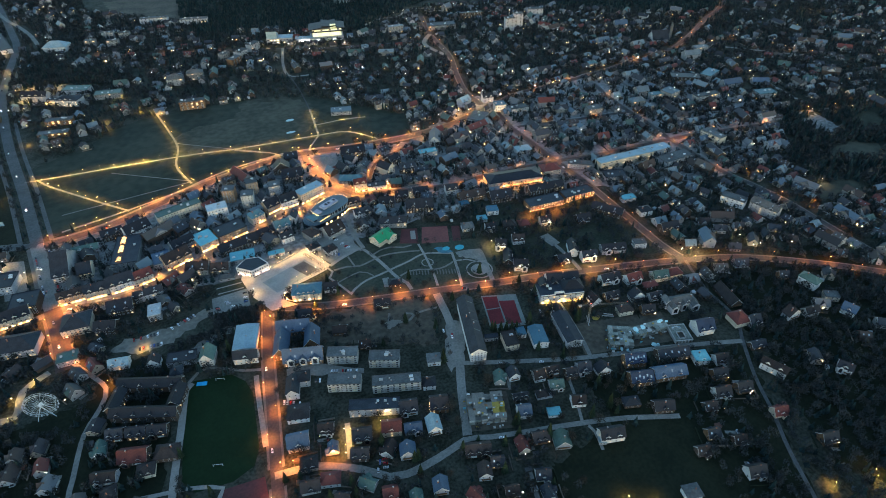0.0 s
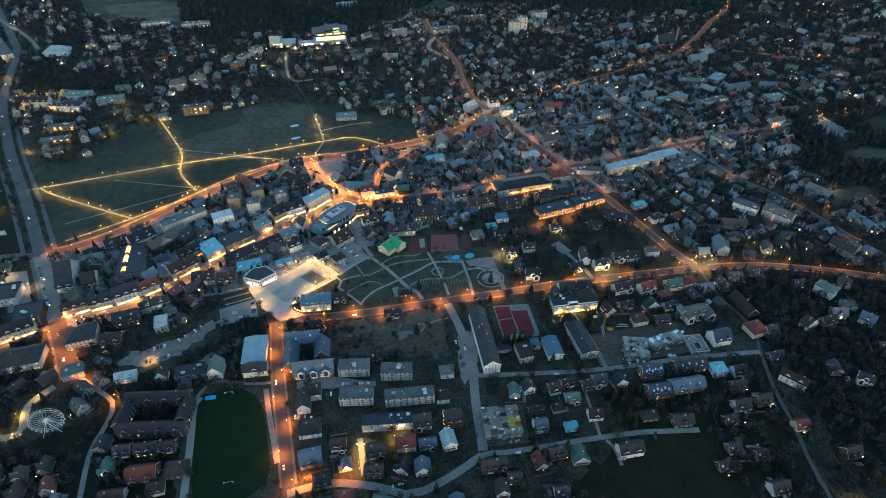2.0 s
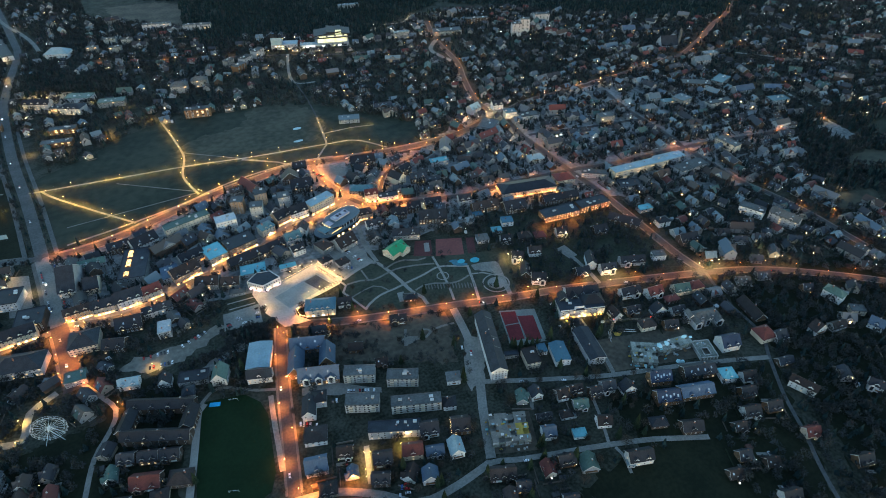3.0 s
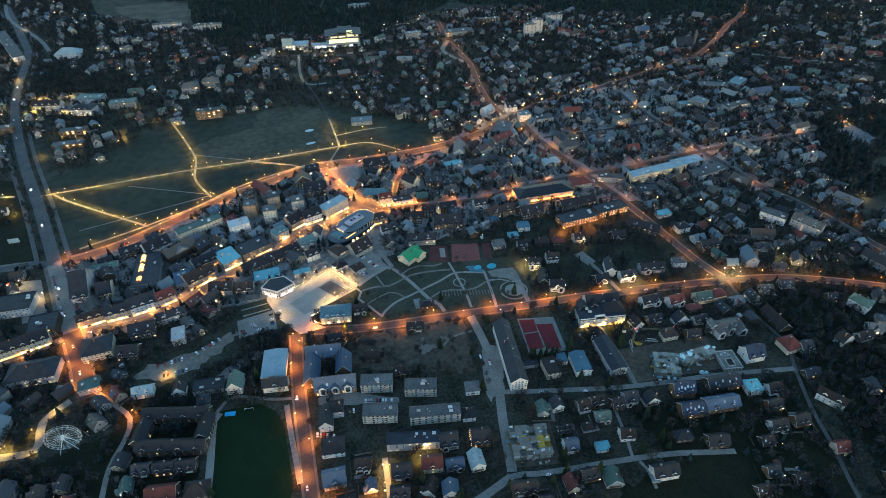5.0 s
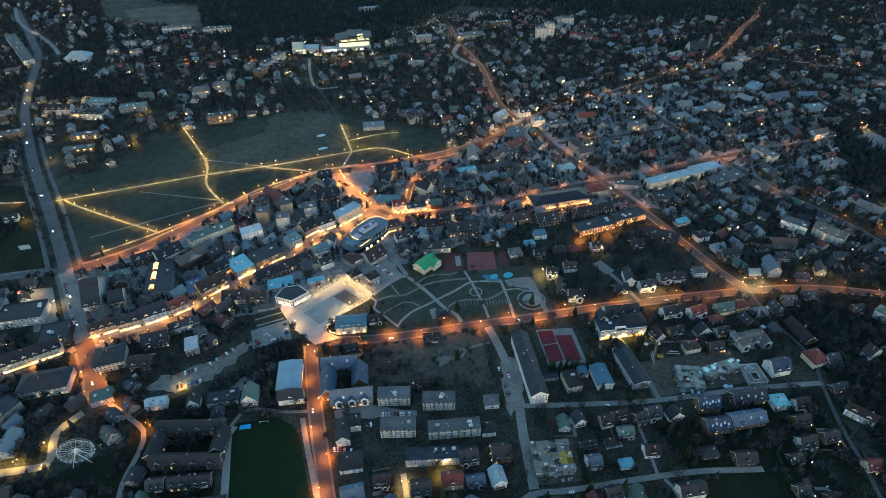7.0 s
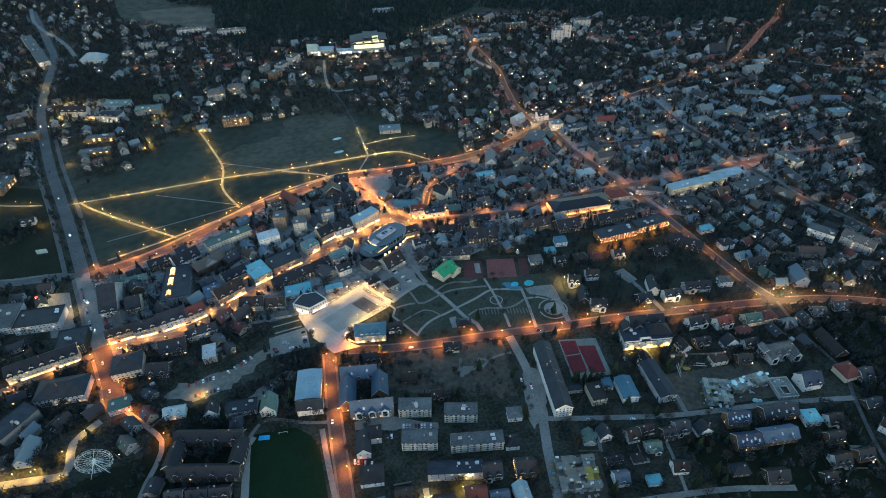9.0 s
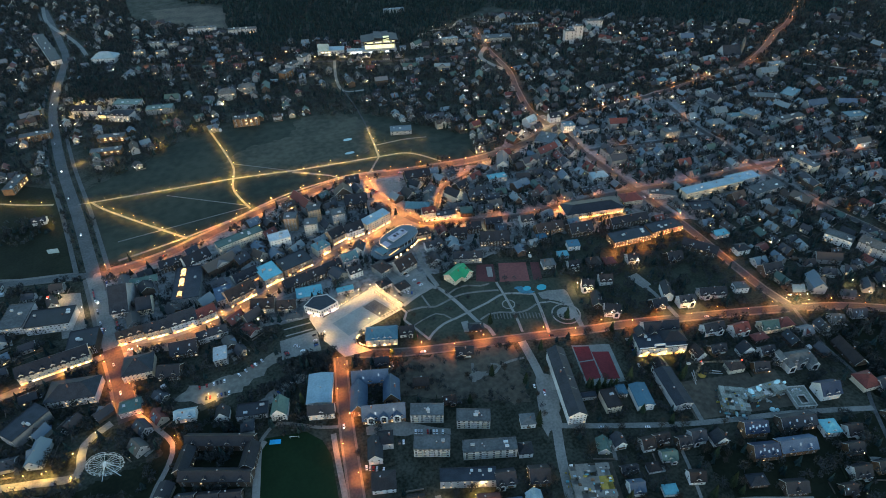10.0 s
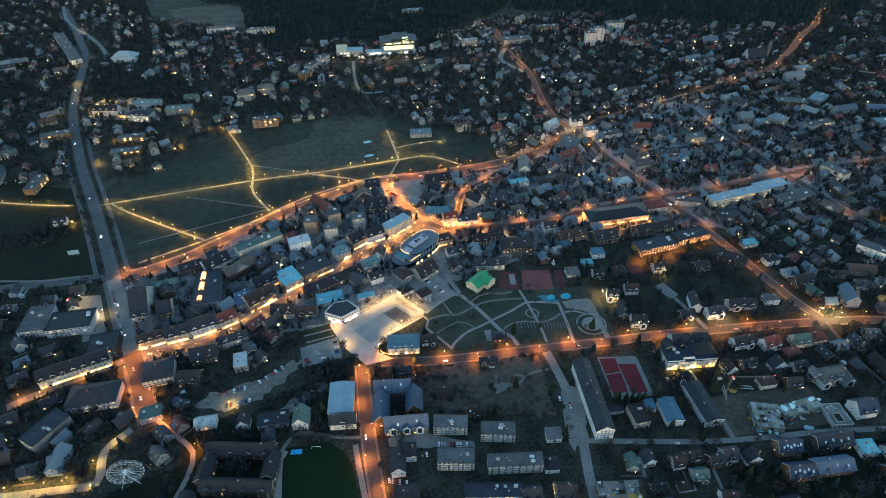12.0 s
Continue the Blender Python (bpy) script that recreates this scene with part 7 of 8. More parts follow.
def near_house(x, y, r):
    i, j = int(x // 20), int(y // 20)
    for p in (i - 1, i, i + 1):
        for q in (j - 1, j, j + 1):
            for a, b in CELL.get((p, q), ()):
                if (a - x) ** 2 + (b - y) ** 2 < r * r:
                    return True
    return False


ROADCELL = {}
for nm, line, w, pav in LINES:
    for q in line:
        for i in (-1, 0, 1):
            for j in (-1, 0, 1):
                ROADCELL.setdefault((int(q.x // 12) + i, int(q.y // 12) + j), []).append((q.x, q.y, w / 2 + 4.5))


def on_road(x, y):
    return any((x - a) ** 2 + (y - b) ** 2 < r * r for a, b, r in ROADCELL.get((int(x // 12), int(y // 12)), ()))


count = 0
for i in range(90000):
    x, y = tr.uniform(-580, 1750), tr.uniform(-40, 2300)
    wood = wooded(x, y)
    if not wood and (not inside((x, y), TOWN) or near_house(x, y, 5.6) or on_road(x, y)):
        continue
    if open_ground(x, y) or not (wood or clear(x, y, 2.0, -99)):
        continue
    if math.hypot(x - 120, y - 300) < 150 and tr.random() < 0.55:
        continue
    if not wood and 640 < y < 1250 and x < 640 and tr.random() < 0.35:
        continue
    if inside((x, y), LOWER_GARDENS) and tr.random() < 0.25:
        continue
    if tr.random() < (0.85 if wood else 0.22):
        far_spruce(x, y, tr.uniform(7, 14), tr.uniform(1.8, 3.2), tr)
    else:
        (far_bare(x, y, tr.uniform(6, 12), tr.uniform(2.4, 4.4), tr, 70) if y < 620 and -260 < x < 640 else far_bare(x, y, tr.uniform(6, 11), tr.uniform(2.6, 4.6), tr, 26))
for i in range(1050):                         # bare thicket on the slope
    x, y = tr.uniform(330, 670), tr.uniform(30, 300)
    if (inside((x, y), SPARSE) or (inside((x, y), SLOPE) and tr.random() < 0.6)) and not on_road(x, y) and not near_house(x, y, 5.5) and clear(x, y, 1.5, -1):
        (far_bare(x, y, tr.uniform(5, 9), tr.uniform(2.2, 4), tr, 60) if tr.random() < 0.8 else far_spruce(x, y, tr.uniform(5, 9), tr.uniform(2.2, 3), tr))
for i in range(9000):                         # closed woods
    w = WOODS[i % 5]
    xs, ys = [p[0] for p in w], [p[1] for p in w]
    x, y = tr.uniform(min(xs), max(xs)), tr.uniform(min(ys), max(ys))
    if inside((x, y), w) and not on_road(x, y) and not open_ground(x, y) and not (i % 5 == 2 and tr.random() < 0.35):
        if i % 5 in (1, 2, 3) and tr.random() < 0.75:
            far_bare(x, y, tr.uniform(8, 13), tr.uniform(3, 5), tr)
        else:
            far_spruce(x, y, tr.uniform(10, 16), tr.uniform(3, 4.6), tr)
for i in range(150):                          # bare trees and bushes of the empty lot
    x, y = tr.uniform(70, 198), tr.uniform(345, 440)
    if inside((x, y), LOT) and clear(x, y, 1.5, 2) and (x < 130 or y < 372 or y > 412 or tr.random() < 0.15) and not inside((x, y), SQUARE):
        far_bare(x, y, tr.uniform(4, 8), tr.uniform(1.8, 3.4), tr, 70)
for i in range(120):                          # trees of the park
    x, y = tr.uniform(110, 300), tr.uniform(402, 530)
    if inside((x, y), PARK) and tr.random() < 0.55:
        far_bare(x, y, tr.uniform(4, 8), tr.uniform(1.6, 3.0), tr, 60)
for off in (-10.5, 10.2):                     # tree strips of the boulevard
    for i, (p, q) in enumerate(zip(BOULEVARD, normals_of(BOULEVARD))):
        c = p + q * off
        if 725 < c.y < 1300 and tr.random() < 0.8:
            (far_spruce if i % 4 == 0 else far_bare)(c.x + tr.uniform(-1, 1), c.y + tr.uniform(-3, 3), tr.uniform(5, 8), tr.uniform(1.6, 2.3), tr)
for i in range(700):                          # bare trees behind the pedestrian street
    x, y = tr.uniform(-240, 30), tr.uniform(400, 560)
    if clear(x, y, 1.5, 3) and not open_ground(x, y):
        (far_spruce if i % 5 == 0 else far_bare)(x, y, tr.uniform(5, 9), tr.uniform(2, 3.2), tr)
for i in range(220):                          # thicket on the bank below the square
    x, y = tr.uniform(-48, 38), tr.uniform(455, 488)
    if inside((x, y), BANK) and clear(x, y, 1, 3):
        far_bare(x, y, tr.uniform(3.5, 6.5), tr.uniform(2, 3.2), tr, 60)
for i in range(90):                           # dark clump in the small meadow
    x, y = tr.gauss(-262, 22), tr.gauss(838, 16)
    if clear(x, y, 2, 4):
        (far_spruce if i % 3 == 0 else far_bare)(x, y, tr.uniform(5, 9), tr.uniform(2, 3.4), tr)
tagged(from_lists("woodland", V, F, MI, [NEEDLE_HAZED, TWIG_HAZED]), "dark spruces and bare trees between houses and on the hills", "trees", kind="stuff")

# ---- lamps ----


def street_lamp(h, reach, lens, bowl, label, size=0.6):
    bm = bmesh.new()
    rod(bm, (0, 0, 0), (0, 0, h), 0.09, 0.06, 6)
    rod(bm, (0, 0, 0), (0, 0, 0.6), 0.14, 0.14, 6)
    rod(bm, (0, 0, h - 0.1), (reach, 0, h + 0.25), 0.05, 0.04, 5)
    s = size
    box(bm, reach - s * .5, reach + s * .5, -s * .3, s * .3, h + 0.22, h + 0.32)
    root = tagged(part("street_lamp", bm, STEEL), label, "street lamp", "street lamps")
    bm = bmesh.new()
    v = [bm.verts.new(p) for p in ((reach - s * .4, -s * .22, h + .2), (reach - s * .4, s * .22, h + .2), (reach + s * .4, s * .22, h + .2), (reach + s * .4, -s * .22, h + .2))]
    bm.faces.new(v)
    part("lens", bm, lens, root, "glowing lamp lens")
    bm = bmesh.new()
    rim = []
    for a, b, z in ((.54, .36, .12), (.54, .36, .34), (.5, .31, .34), (.5, .31, .12)):
        rim.append([bm.verts.new((reach + u * s * a, v * s * b, h + z)) for u, v in ((-1, -1), (1, -1), (1, 1), (-1, 1))])
    for k in range(4):
        for m in range(4):
            bm.faces.new((rim[k][m], rim[k][(m + 1) % 4], rim[(k + 1) % 4][(m + 1) % 4], rim[(k + 1) % 4][m]))
    part("bowl", bm, bowl, root, "glowing lamp rim")
    return root


LAMPS = {"s": street_lamp(8, 1.6, LENS_S, BOWL_S, "tall street lamp with orange sodium light"),
         "k": street_lamp(5.5, 0.7, LENS_K, BOWL_S, "promenade lamp with warm light", 0.5),
         "p": street_lamp(6.0, 0.5, LENS_P, BOWL_P, "low path lamp with yellow light", 0.5),
         "w": street_lamp(8.5, 1.2, LENS_W, BOWL_W, "tall lamp with warm white light", 0.7),
         "q": street_lamp(8.5, 1.2, LENS_Q, BOWL_W, "square lamp with warm light", 0.7)}
LUSED = {k: 0 for k in LAMPS}
YELLOW = ((232, 141), (249, 130), (379, 78), (412, 67), (416, 71), (430, 56), (443, 55), (72, 281), (70, 270), (92, 288), (112, 287), (-236, 459), (-222, 452), (-206, 449))


FARL = ([], [], [])


def far_lamp(x, y, rot, k):
    """A lamp of the farther streets, with pole, hood, lens and rim."""
    h, reach, s, tone = {"s": (8, 1.6, 0.6, 0), "k": (5.5, 0.7, 0.5, 1), "p": (6.0, 0.5, 0.5, 2), "w": (8.5, 1.2, 0.7, 3)}[k]
    c, q = math.cos(radians(rot)), math.sin(radians(rot))

    def add(pts, fs, mi):
        n = len(FARL[0])
        FARL[0].extend((x + c * a - q * b, y + q * a + c * b, z) for a, b, z in pts)
        for f in fs:
            FARL[1].append(tuple(n + i for i in f))
            FARL[2].append(mi)
    add([(-.08, -.08, 0), (.08, -.08, 0), (0, .1, 0), (-.06, -.06, h + .2), (.06, -.06, h + .2), (0, .07, h + .2)], [(0, 1, 4, 3), (1, 2, 5, 4), (2, 0, 3, 5)], 0)
    add([(0, -.05, h), (0, .05, h), (reach, .05, h + .25), (reach, -.05, h + .25)], [(0, 1, 2, 3)], 0)
    x0, x1, y1 = reach - s * .5, reach + s * .5, s * .3
    add([(x0, -y1, h + .3), (x1, -y1, h + .3), (x1, y1, h + .3), (x0, y1, h + .3), (x0, -y1, h + .22), (x1, -y1, h + .22), (x1, y1, h + .22), (x0, y1, h + .22)],
        [(0, 1, 2, 3), (4, 7, 6, 5), (0, 4, 5, 1), (2, 6, 7, 3), (1, 5, 6, 2), (3, 7, 4, 0)], 0)
    add([(reach - s * .4, -s * .22, h + .2), (reach - s * .4, s * .22, h + .2), (reach + s * .4, s * .22, h + .2), (reach + s * .4, -s * .22, h + .2)], [(0, 1, 2, 3)], 1 + tone * 2)
    for sy in (-1, 1):
        ya = sy * s * .36
        add([(x0, ya, h + .12), (x1, ya, h + .12), (x1, ya, h + .34), (x0, ya, h + .34)], [(0, 1, 2, 3)], 2 + tone * 2)


def put_lamp(x, y, rot, k):
    if not clear(x, y, 0.4, -1, BUILT):
        return
    if math.hypot(x - 60, y - 480) > 370:
        far_lamp(x, y, rot, k)
        return
    m = pose(x, y, 0.05, 0, 0, rot)
    if LUSED[k] == 0:
        LAMPS[k].matrix_basis = m
    else:
        copy_thing(LAMPS[k], m)
    LUSED[k] += 1


def lamps_along(pts, w, k, gap, skip=None):
    line = smooth_line(pts, 2.0)
    nn = normals_of(line)
    run, side = gap * 0.4, 1
    for i in range(1, len(line)):
        run += (line[i] - line[i - 1]).length
        if run >= gap:
            run = 0
            p = line[i] + nn[i] * side * (w / 2 + 0.6)
            inward = -nn[i] * side
            put_lamp(p.x, p.y, math.degrees(math.atan2(inward.y, inward.x)), k)
            side = -side


for nm, pts, w, m, z, pav, lamp, gap in STREETS:
    if lamp:
        lamps_along(pts, w + (0 if lamp == "k" else 1.0), "p" if lamp == "p2" else lamp, gap)
for nm, pts, w, m, lamp, gap in PATHS:
    if lamp:
        lamps_along(pts, w, lamp, gap)
for x, y, rot in ((70, 541, -70), (83, 546, -70), (97, 548, -90), (106, 541, 200), (111, 530, 200), (116, 519, 200), (114, 507, 110), (103, 503, 110), (92, 500, 110), (80, 498, 110), (29, 526, 0), (33, 500, 20)):
    put_lamp(x, y, rot, "q")

for x, y in ((36, 462), (-136, 474), (-111, 437), (176, 672), (212, 632), (198, 634), (178, 602), (240, 626)):
    put_lamp(x, y, 60, "s")
for x, y in ((175, 694), (172, 716), (169, 742), (169, 762)):
    put_lamp(x, y, 180, "s")
for x, y in ((487, 757), (494, 751), (474, 790), (466, 787), (421, 772), (338, 764), (344, 766), (306, 449), (298, 453), (264, 590), (258, 591)):
    put_lamp(x, y, 90, "w")
for x, y in ((-329, 1676), (-284, 1499), (-303, 1481), (-277, 1396), (-250, 1678), (-313, 1384), (-208, 677), (-209, 657), (-206, 635), (-185, 643), (-302, 1608), (-256, 1452), (-262, 1452)):
    put_lamp(x, y, 0, "w")
for x, y in ((-281, 1206), (-270, 1225), (-259, 1195), (-284, 1183), (-241, 1271), (-248, 1351), (-241, 1330), (-205, 1178), (-182, 1195), (-170, 1200)):
    put_lamp(x, y, -90, "p")
for x, y in ((178, 668), (188, 658), (196, 644), (206, 630), (190, 632), (184, 622), (180, 606), (172, 646), (136, 640), (156, 648), (222, 624), (116, 628), (235, 716), (232, 722), (238, 683)):
    put_lamp(x, y, 0, "k")
for x, y in ((-217, 1206), (-211, 1192), (-204, 1210), (-209, 1230), (-195, 1236), (-180, 1230), (-164, 1226), (-150, 1216), (-140, 1198), (-109, 1190), (-106, 1160), (-118, 1130), (-150, 1138), (-172, 1150), (-203, 1172), (-215, 1184), (-176, 1063), (-148, 1046), (-198, 998), (-153, 984), (-104, 1031), (-88, 1024), (-70, 1099), (-55, 1115), (-226, 1176), (-213, 1170), (-206, 1200), (-193, 1205), (-175, 1210), (-162, 1130), (-140, 1128), (-128, 1125), (-169, 1040), (-150, 1030), (-28, 1038), (-99, 1000), (-84, 998), (-273, 1188), (-259, 1174)):
    put_lamp(x, y, -90, "p")
for x, y in ((-240, 847), (-223, 838), (-20, 1032), (-34, 1044), (-79, 473)):
    put_lamp(x, y, -90, "p")
for x, y in ((553, 1165), (535, 1045), (477, 800), (494, 768), (480, 753), (1006, 832), (962, 657), (874, 560), (934, 517), (1047, 538), (1044, 546), (1000, 495), (757, 369), (1393, 889), (1402, 875), (1424, 863), (1440, 841), (315, 1200), (354, 1185), (289, 1226), (350, 1205), (222, 1240), (258, 1235), (246, 1190), (224, 1105)):
    put_lamp(x, y, 90, "w")
for x, y in ((306, 439), (299, 455), (313, 399), (303, 401), (387, 376), (378, 375), (368, 398), (392, 381), (356, 385), (380, 456), (484, 343), (476, 341), (492, 338), (500, 336), (482, 342), (494, 330), (561, 331), (569, 309), (304, 440), (373, 402), (62, 292), (100, 292), (74, 270)):
    put_lamp(x, y, 90, "w")
for i in range(3):                             # lamps before the hotel
    put_lamp(301 + i * 16, 343.9 - i * 5.5, 90, "p")
for x, y in ((47, 276), (16, 283)):
    put_lamp(x, y, 90, "s")
for x, y in ((431, 785), (406, 776), (334, 751), (1107, 738), (1150, 722), (1164, 691), (468, 727), (1044, 555), (705, 341), (698, 422), (360, 583), (364, 575), (376, 549), (392, 546), (408, 543), (424, 541), (436, 553), (372, 484), (390, 482), (408, 481), (426, 480), (446, 481), (466, 480), (690, 434)):
    put_lamp(x, y, 90, "s")

for x, y in YELLOW:
    put_lamp(x, y, 90, "p")

tagged(from_lists("distant_street_lamps", *FARL, [STEEL, LENS_F, BOWL_S, LENS_K, BOWL_S, LENS_P, BOWL_P, LENS_W, BOWL_W]), "orange street lamps of the farther streets", "street lamps", kind="stuff")

# ---- cars ----


def car(paint, lights):
    root = tagged(new("car"), "parked " + paint.name.split("_")[-1] + " car on asphalt" if not lights else paint.name.split("_")[-1] + " car with its lights on", "car", "cars")
    bm = bmesh.new()
    extrude_x(bm, [(-2.1, 0.35), (2.1, 0.35), (2.15, 0.7), (2.0, 0.92), (-2.0, 0.95), (-2.15, 0.7)], -0.88, 0.88)
    for sx in (-0.8, 0.8):
        for sy in (-1.3, 1.3):
            rod(bm, (sx - 0.1, sy, 0.33), (sx + 0.1, sy, 0.33), 0.33, 0.33, 8, 1)
    part("body", bm, [paint, RUBBER], root).matrix_basis = pose(0, 0, 0, 0, 0, 90)
    bm = bmesh.new()
    extrude_x(bm, [(-1.6, 0.93), (1.0, 0.93), (0.4, 1.48), (-1.2, 1.48)], -0.78, 0.78)
    box(bm, -0.7, 0.7, -1.15, 0.38, 1.47, 1.52, 1)
    part("cabin", bm, [CARGLASS, paint], root).matrix_basis = pose(0, 0, 0, 0, 0, -90)
    if lights:
        bm = bmesh.new()
        box(bm, 2.12, 2.18, 0.45, 0.8, 0.6, 0.8)
        box(bm, 2.12, 2.18, -0.8, -0.45, 0.6, 0.8)
        part("headlight", bm, HEADLIGHT, root)
        bm = bmesh.new()
        box(bm, -2.2, -2.12, 0.45, 0.85, 0.65, 0.85)
        box(bm, -2.2, -2.12, -0.85, -0.45, 0.65, 0.85)
        part("taillight", bm, TAILLIGHT, root)
    return root


CARS = [car(c, False) for c in CAR_COLS] + [car(CAR_COLS[0], True), car(CAR_COLS[2], True)]
CUSED = [0] * len(CARS)


def put_car(x, y, rot, k, z=0.1):
    m = pose(x, y, z, 0, 0, rot)
    if CUSED[k] == 0:
        CARS[k].matrix_basis = m
    else:
        copy_thing(CARS[k], m)
    CUSED[k] += 1


cr = random.Random(3)
for i in range(22):                           # row parked along the wide street
    if cr.random() < 0.85:
        put_car(-163.5 + i * 0.66, 690 - i * 5.2, -8 + 90, cr.choice((0, 0, 1, 1, 2, 2, 3, 4)), 0.17)
for i in range(16):
    if cr.random() < 0.7:
        put_car(-177.5 + i * 0.72, 684 - i * 5.4, 100, cr.choice((0, 0, 1, 1, 2, 2, 3, 4)), 0.17)
for nm, a, b in (("main", 0.12, 5), ("main", 0.3, 6), ("main", 0.55, 5), ("main", 0.8, 6), ("down", 0.3, 5), ("down", 0.62, 0), ("down", 0.85, 6), ("station", 0.3, 1), ("station", 0.7, 5), ("wide_street", 0.5, 5), ("wide_street", 0.85, 6), ("meadow_road", 0.12, 6), ("meadow_road", 0.9, 6), ("cross_town", 0.5, 5), ("boulevard", 0.5, 5), ("boulevard", 0.56, 6), ("boulevard", 0.64, 5), ("boulevard", 0.7, 5), ("boulevard", 0.78, 6), ("promenade", 0.24, 5), ("meadow_road", 0.35, 6), ("meadow_road", 0.6, 5), ("meadow_road", 0.82, 5), ("hill", 0.2, 5), ("market", 0.3, 6), ("boulevard", 0.85, 6), ("boulevard", 0.93, 5), ("school_lane", 0.4, 0), ("middle_lane", 0.3, 0), ("lower_lane", 0.3, 0)):
    line = [l for l in LINES if l[0] == nm][0][1]
    i = int(a * (len(line) - 2))
    d = line[i + 1] - line[i]
    q = line[i] + Vector((d.y, -d.x)).normalized() * 2.2
    put_car(q.x, q.y, math.degrees(math.atan2(d.y, d.x)), b, 0.17)
for x, y, rot, k in ((303, 330, 75, 0), (288, 340, 75, 1), (160, 222, 60, 0), (165, 215, 60, 2), (130, 312, -20, 0), (74, 250, 70, 1), (78, 256, 70, 4), (193, 352, 70, 3), (188, 361, 70, 0), (216, 300, -20, 1)):
    put_car(x, y, rot, k, 0.16)

def car_row(p, q, n, face, keep=0.8):
    p, q = Vector(p), Vector(q)
    for i in range(n):
        if cr.random() < keep:
            c = p.lerp(q, (i + 0.5) / n)
            put_car(c.x, c.y, face + cr.uniform(-5, 5), cr.choice((0, 0, 1, 1, 2, 2, 3, 4)), 0.06)


car_row((-88, 489), (-60, 487), 9, 85)
car_row((-56, 487), (-24, 499), 10, 110)
car_row((-84, 474), (-58, 471), 8, 85)
car_row((-24, 452), (-4, 460), 6, 115)
car_row((-6, 499), (-4, 490), 4, 0)
car_row((4, 504), (10, 491), 4, 0)
car_row((25, 509), (23, 493), 7, 0)
car_row((84, 262), (80, 248), 4, -20, 1.0)
car_row((140, 557), (150, 530), 8, 10, 0.7)
car_row((128, 530), (140, 520), 4, 70, 0.7)
car_row((72, 363), (95, 352), 10, 70, 0.8)
car_row((24, 349), (38, 340), 6, 70, 0.8)
car_row((300, 372), (296, 356), 6, -20, 1.0)
car_row((160, 748), (172, 722), 8, 20, 0.6)
car_row((36, 366), (62, 357), 8, 70, 0.7)

# ---- single things ----
bb = tagged(new("billboard"), "pale blue billboard on two steel posts", "billboard")
bb.matrix_basis = pose(-218, 767, 0, 0, 0, -12)
for s in (-3, 3):
    bm = bmesh.new()
    rod(bm, (s, 0, 0), (s, 0, 6), 0.14, 0.12, 6)
    part("post", bm, STEEL, bb)
bm = bmesh.new()
box(bm, -6, 6, -0.35, -0.15, 3, 9)
part("panel", bm, R_PALE, bb)
sg = tagged(new("shop_sign"), "glowing red, white and blue sign on a post", "sign")
sg.matrix_basis = pose(-217, 675, 0, 0, 0, -10)
bm = bmesh.new()
rod(bm, (0, 0, 0), (0, 0, 6), 0.15, 0.12, 6)
part("post", bm, STEEL, sg)
for k, (nm, c) in enumerate((("red", (1.0, 0.06, 0.03)), ("white", (1.0, 0.9, 0.8)), ("blue", (0.08, 0.15, 1.0)))):
    bm = bmesh.new()
    box(bm, -1.6, 1.6, -0.2, 0.2, 8.0 - k * 1.8, 9.6 - k * 1.8)
    part("panel", bm, mat(nm + "_sign_panel", c, emit=c, strength=0.6), sg, "glowing " + nm + " panel")
# ferris wheel
fw = tagged(new("ferris_wheel"), "white lit ferris wheel on splayed legs", "ferris wheel")
fw.matrix_basis = pose(-160.5, 429, 0, 0, 0, -3)
R, HZ = 12.8, 15.0
for side in (-1.1, 1.1):
    bm = bmesh.new()
    for rad in (R, R * 0.86):
        prev = None
        for i in range(41):
            t = 2 * math.pi * i / 40
            p = (rad * math.cos(t), side, HZ + rad * math.sin(t))
            if prev:
                rod(bm, prev, p, 0.09, 0.09, 4)
            prev = p
    part("rim", bm, GLOW_STEEL, fw)
    for i in range(20):
        t = 2 * math.pi * i / 20
        bm = bmesh.new()
        rod(bm, (0, side * 0.8, HZ), (R * math.cos(t), side, HZ + R * math.sin(t)), 0.08, 0.06, 4)
        part("spoke", bm, GLOW_STEEL, fw)
    for s in (-1, 1):
        bm = bmesh.new()
        rod(bm, (0, side * 1.5, HZ), (s * 7, side * 3.5, 0), 0.22, 0.2, 6)
        part("leg", bm, GLOW_STEEL, fw)
bm = bmesh.new()
rod(bm, (0, -2, HZ), (0, 2, HZ), 0.9, 0.9, 12)
part("hub", bm, GLOW_STEEL, fw)
bm = bmesh.new()
oval_ring(bm, 0.55, 0.55, -1.5, -0.5, 10)
g0 = part("gondola", bm, W_GREY, fw)
for i in range(20):
    t = 2 * math.pi * i / 20
    p = pose(R * math.cos(t), 0, HZ + R * math.sin(t))
    if i == 0:
        g0.matrix_basis = p
    else:
        again("gondola", g0, fw, p)

# goals, hut and benches of the pitch
for x, y, rot in ((-20.5, 400, -20), (-38, 312, -20)):
    g = tagged(new("football_goal"), "white football goal on dark turf", "goal", "goals")
    g.matrix_basis = pose(x, y, 0.06, 0, 0, rot)
    bm = bmesh.new()
    rod(bm, (-3.66, 0, 2.44), (3.66, 0, 2.44), 0.12, 0.12, 5)
    part("crossbar", bm, PAINT, g)
    for s in (-1, 1):
        bm = bmesh.new()
        rod(bm, (3.66 * s, 0, 0), (3.66 * s, 0, 2.5), 0.12, 0.12, 5)
        part("post", bm, PAINT, g)
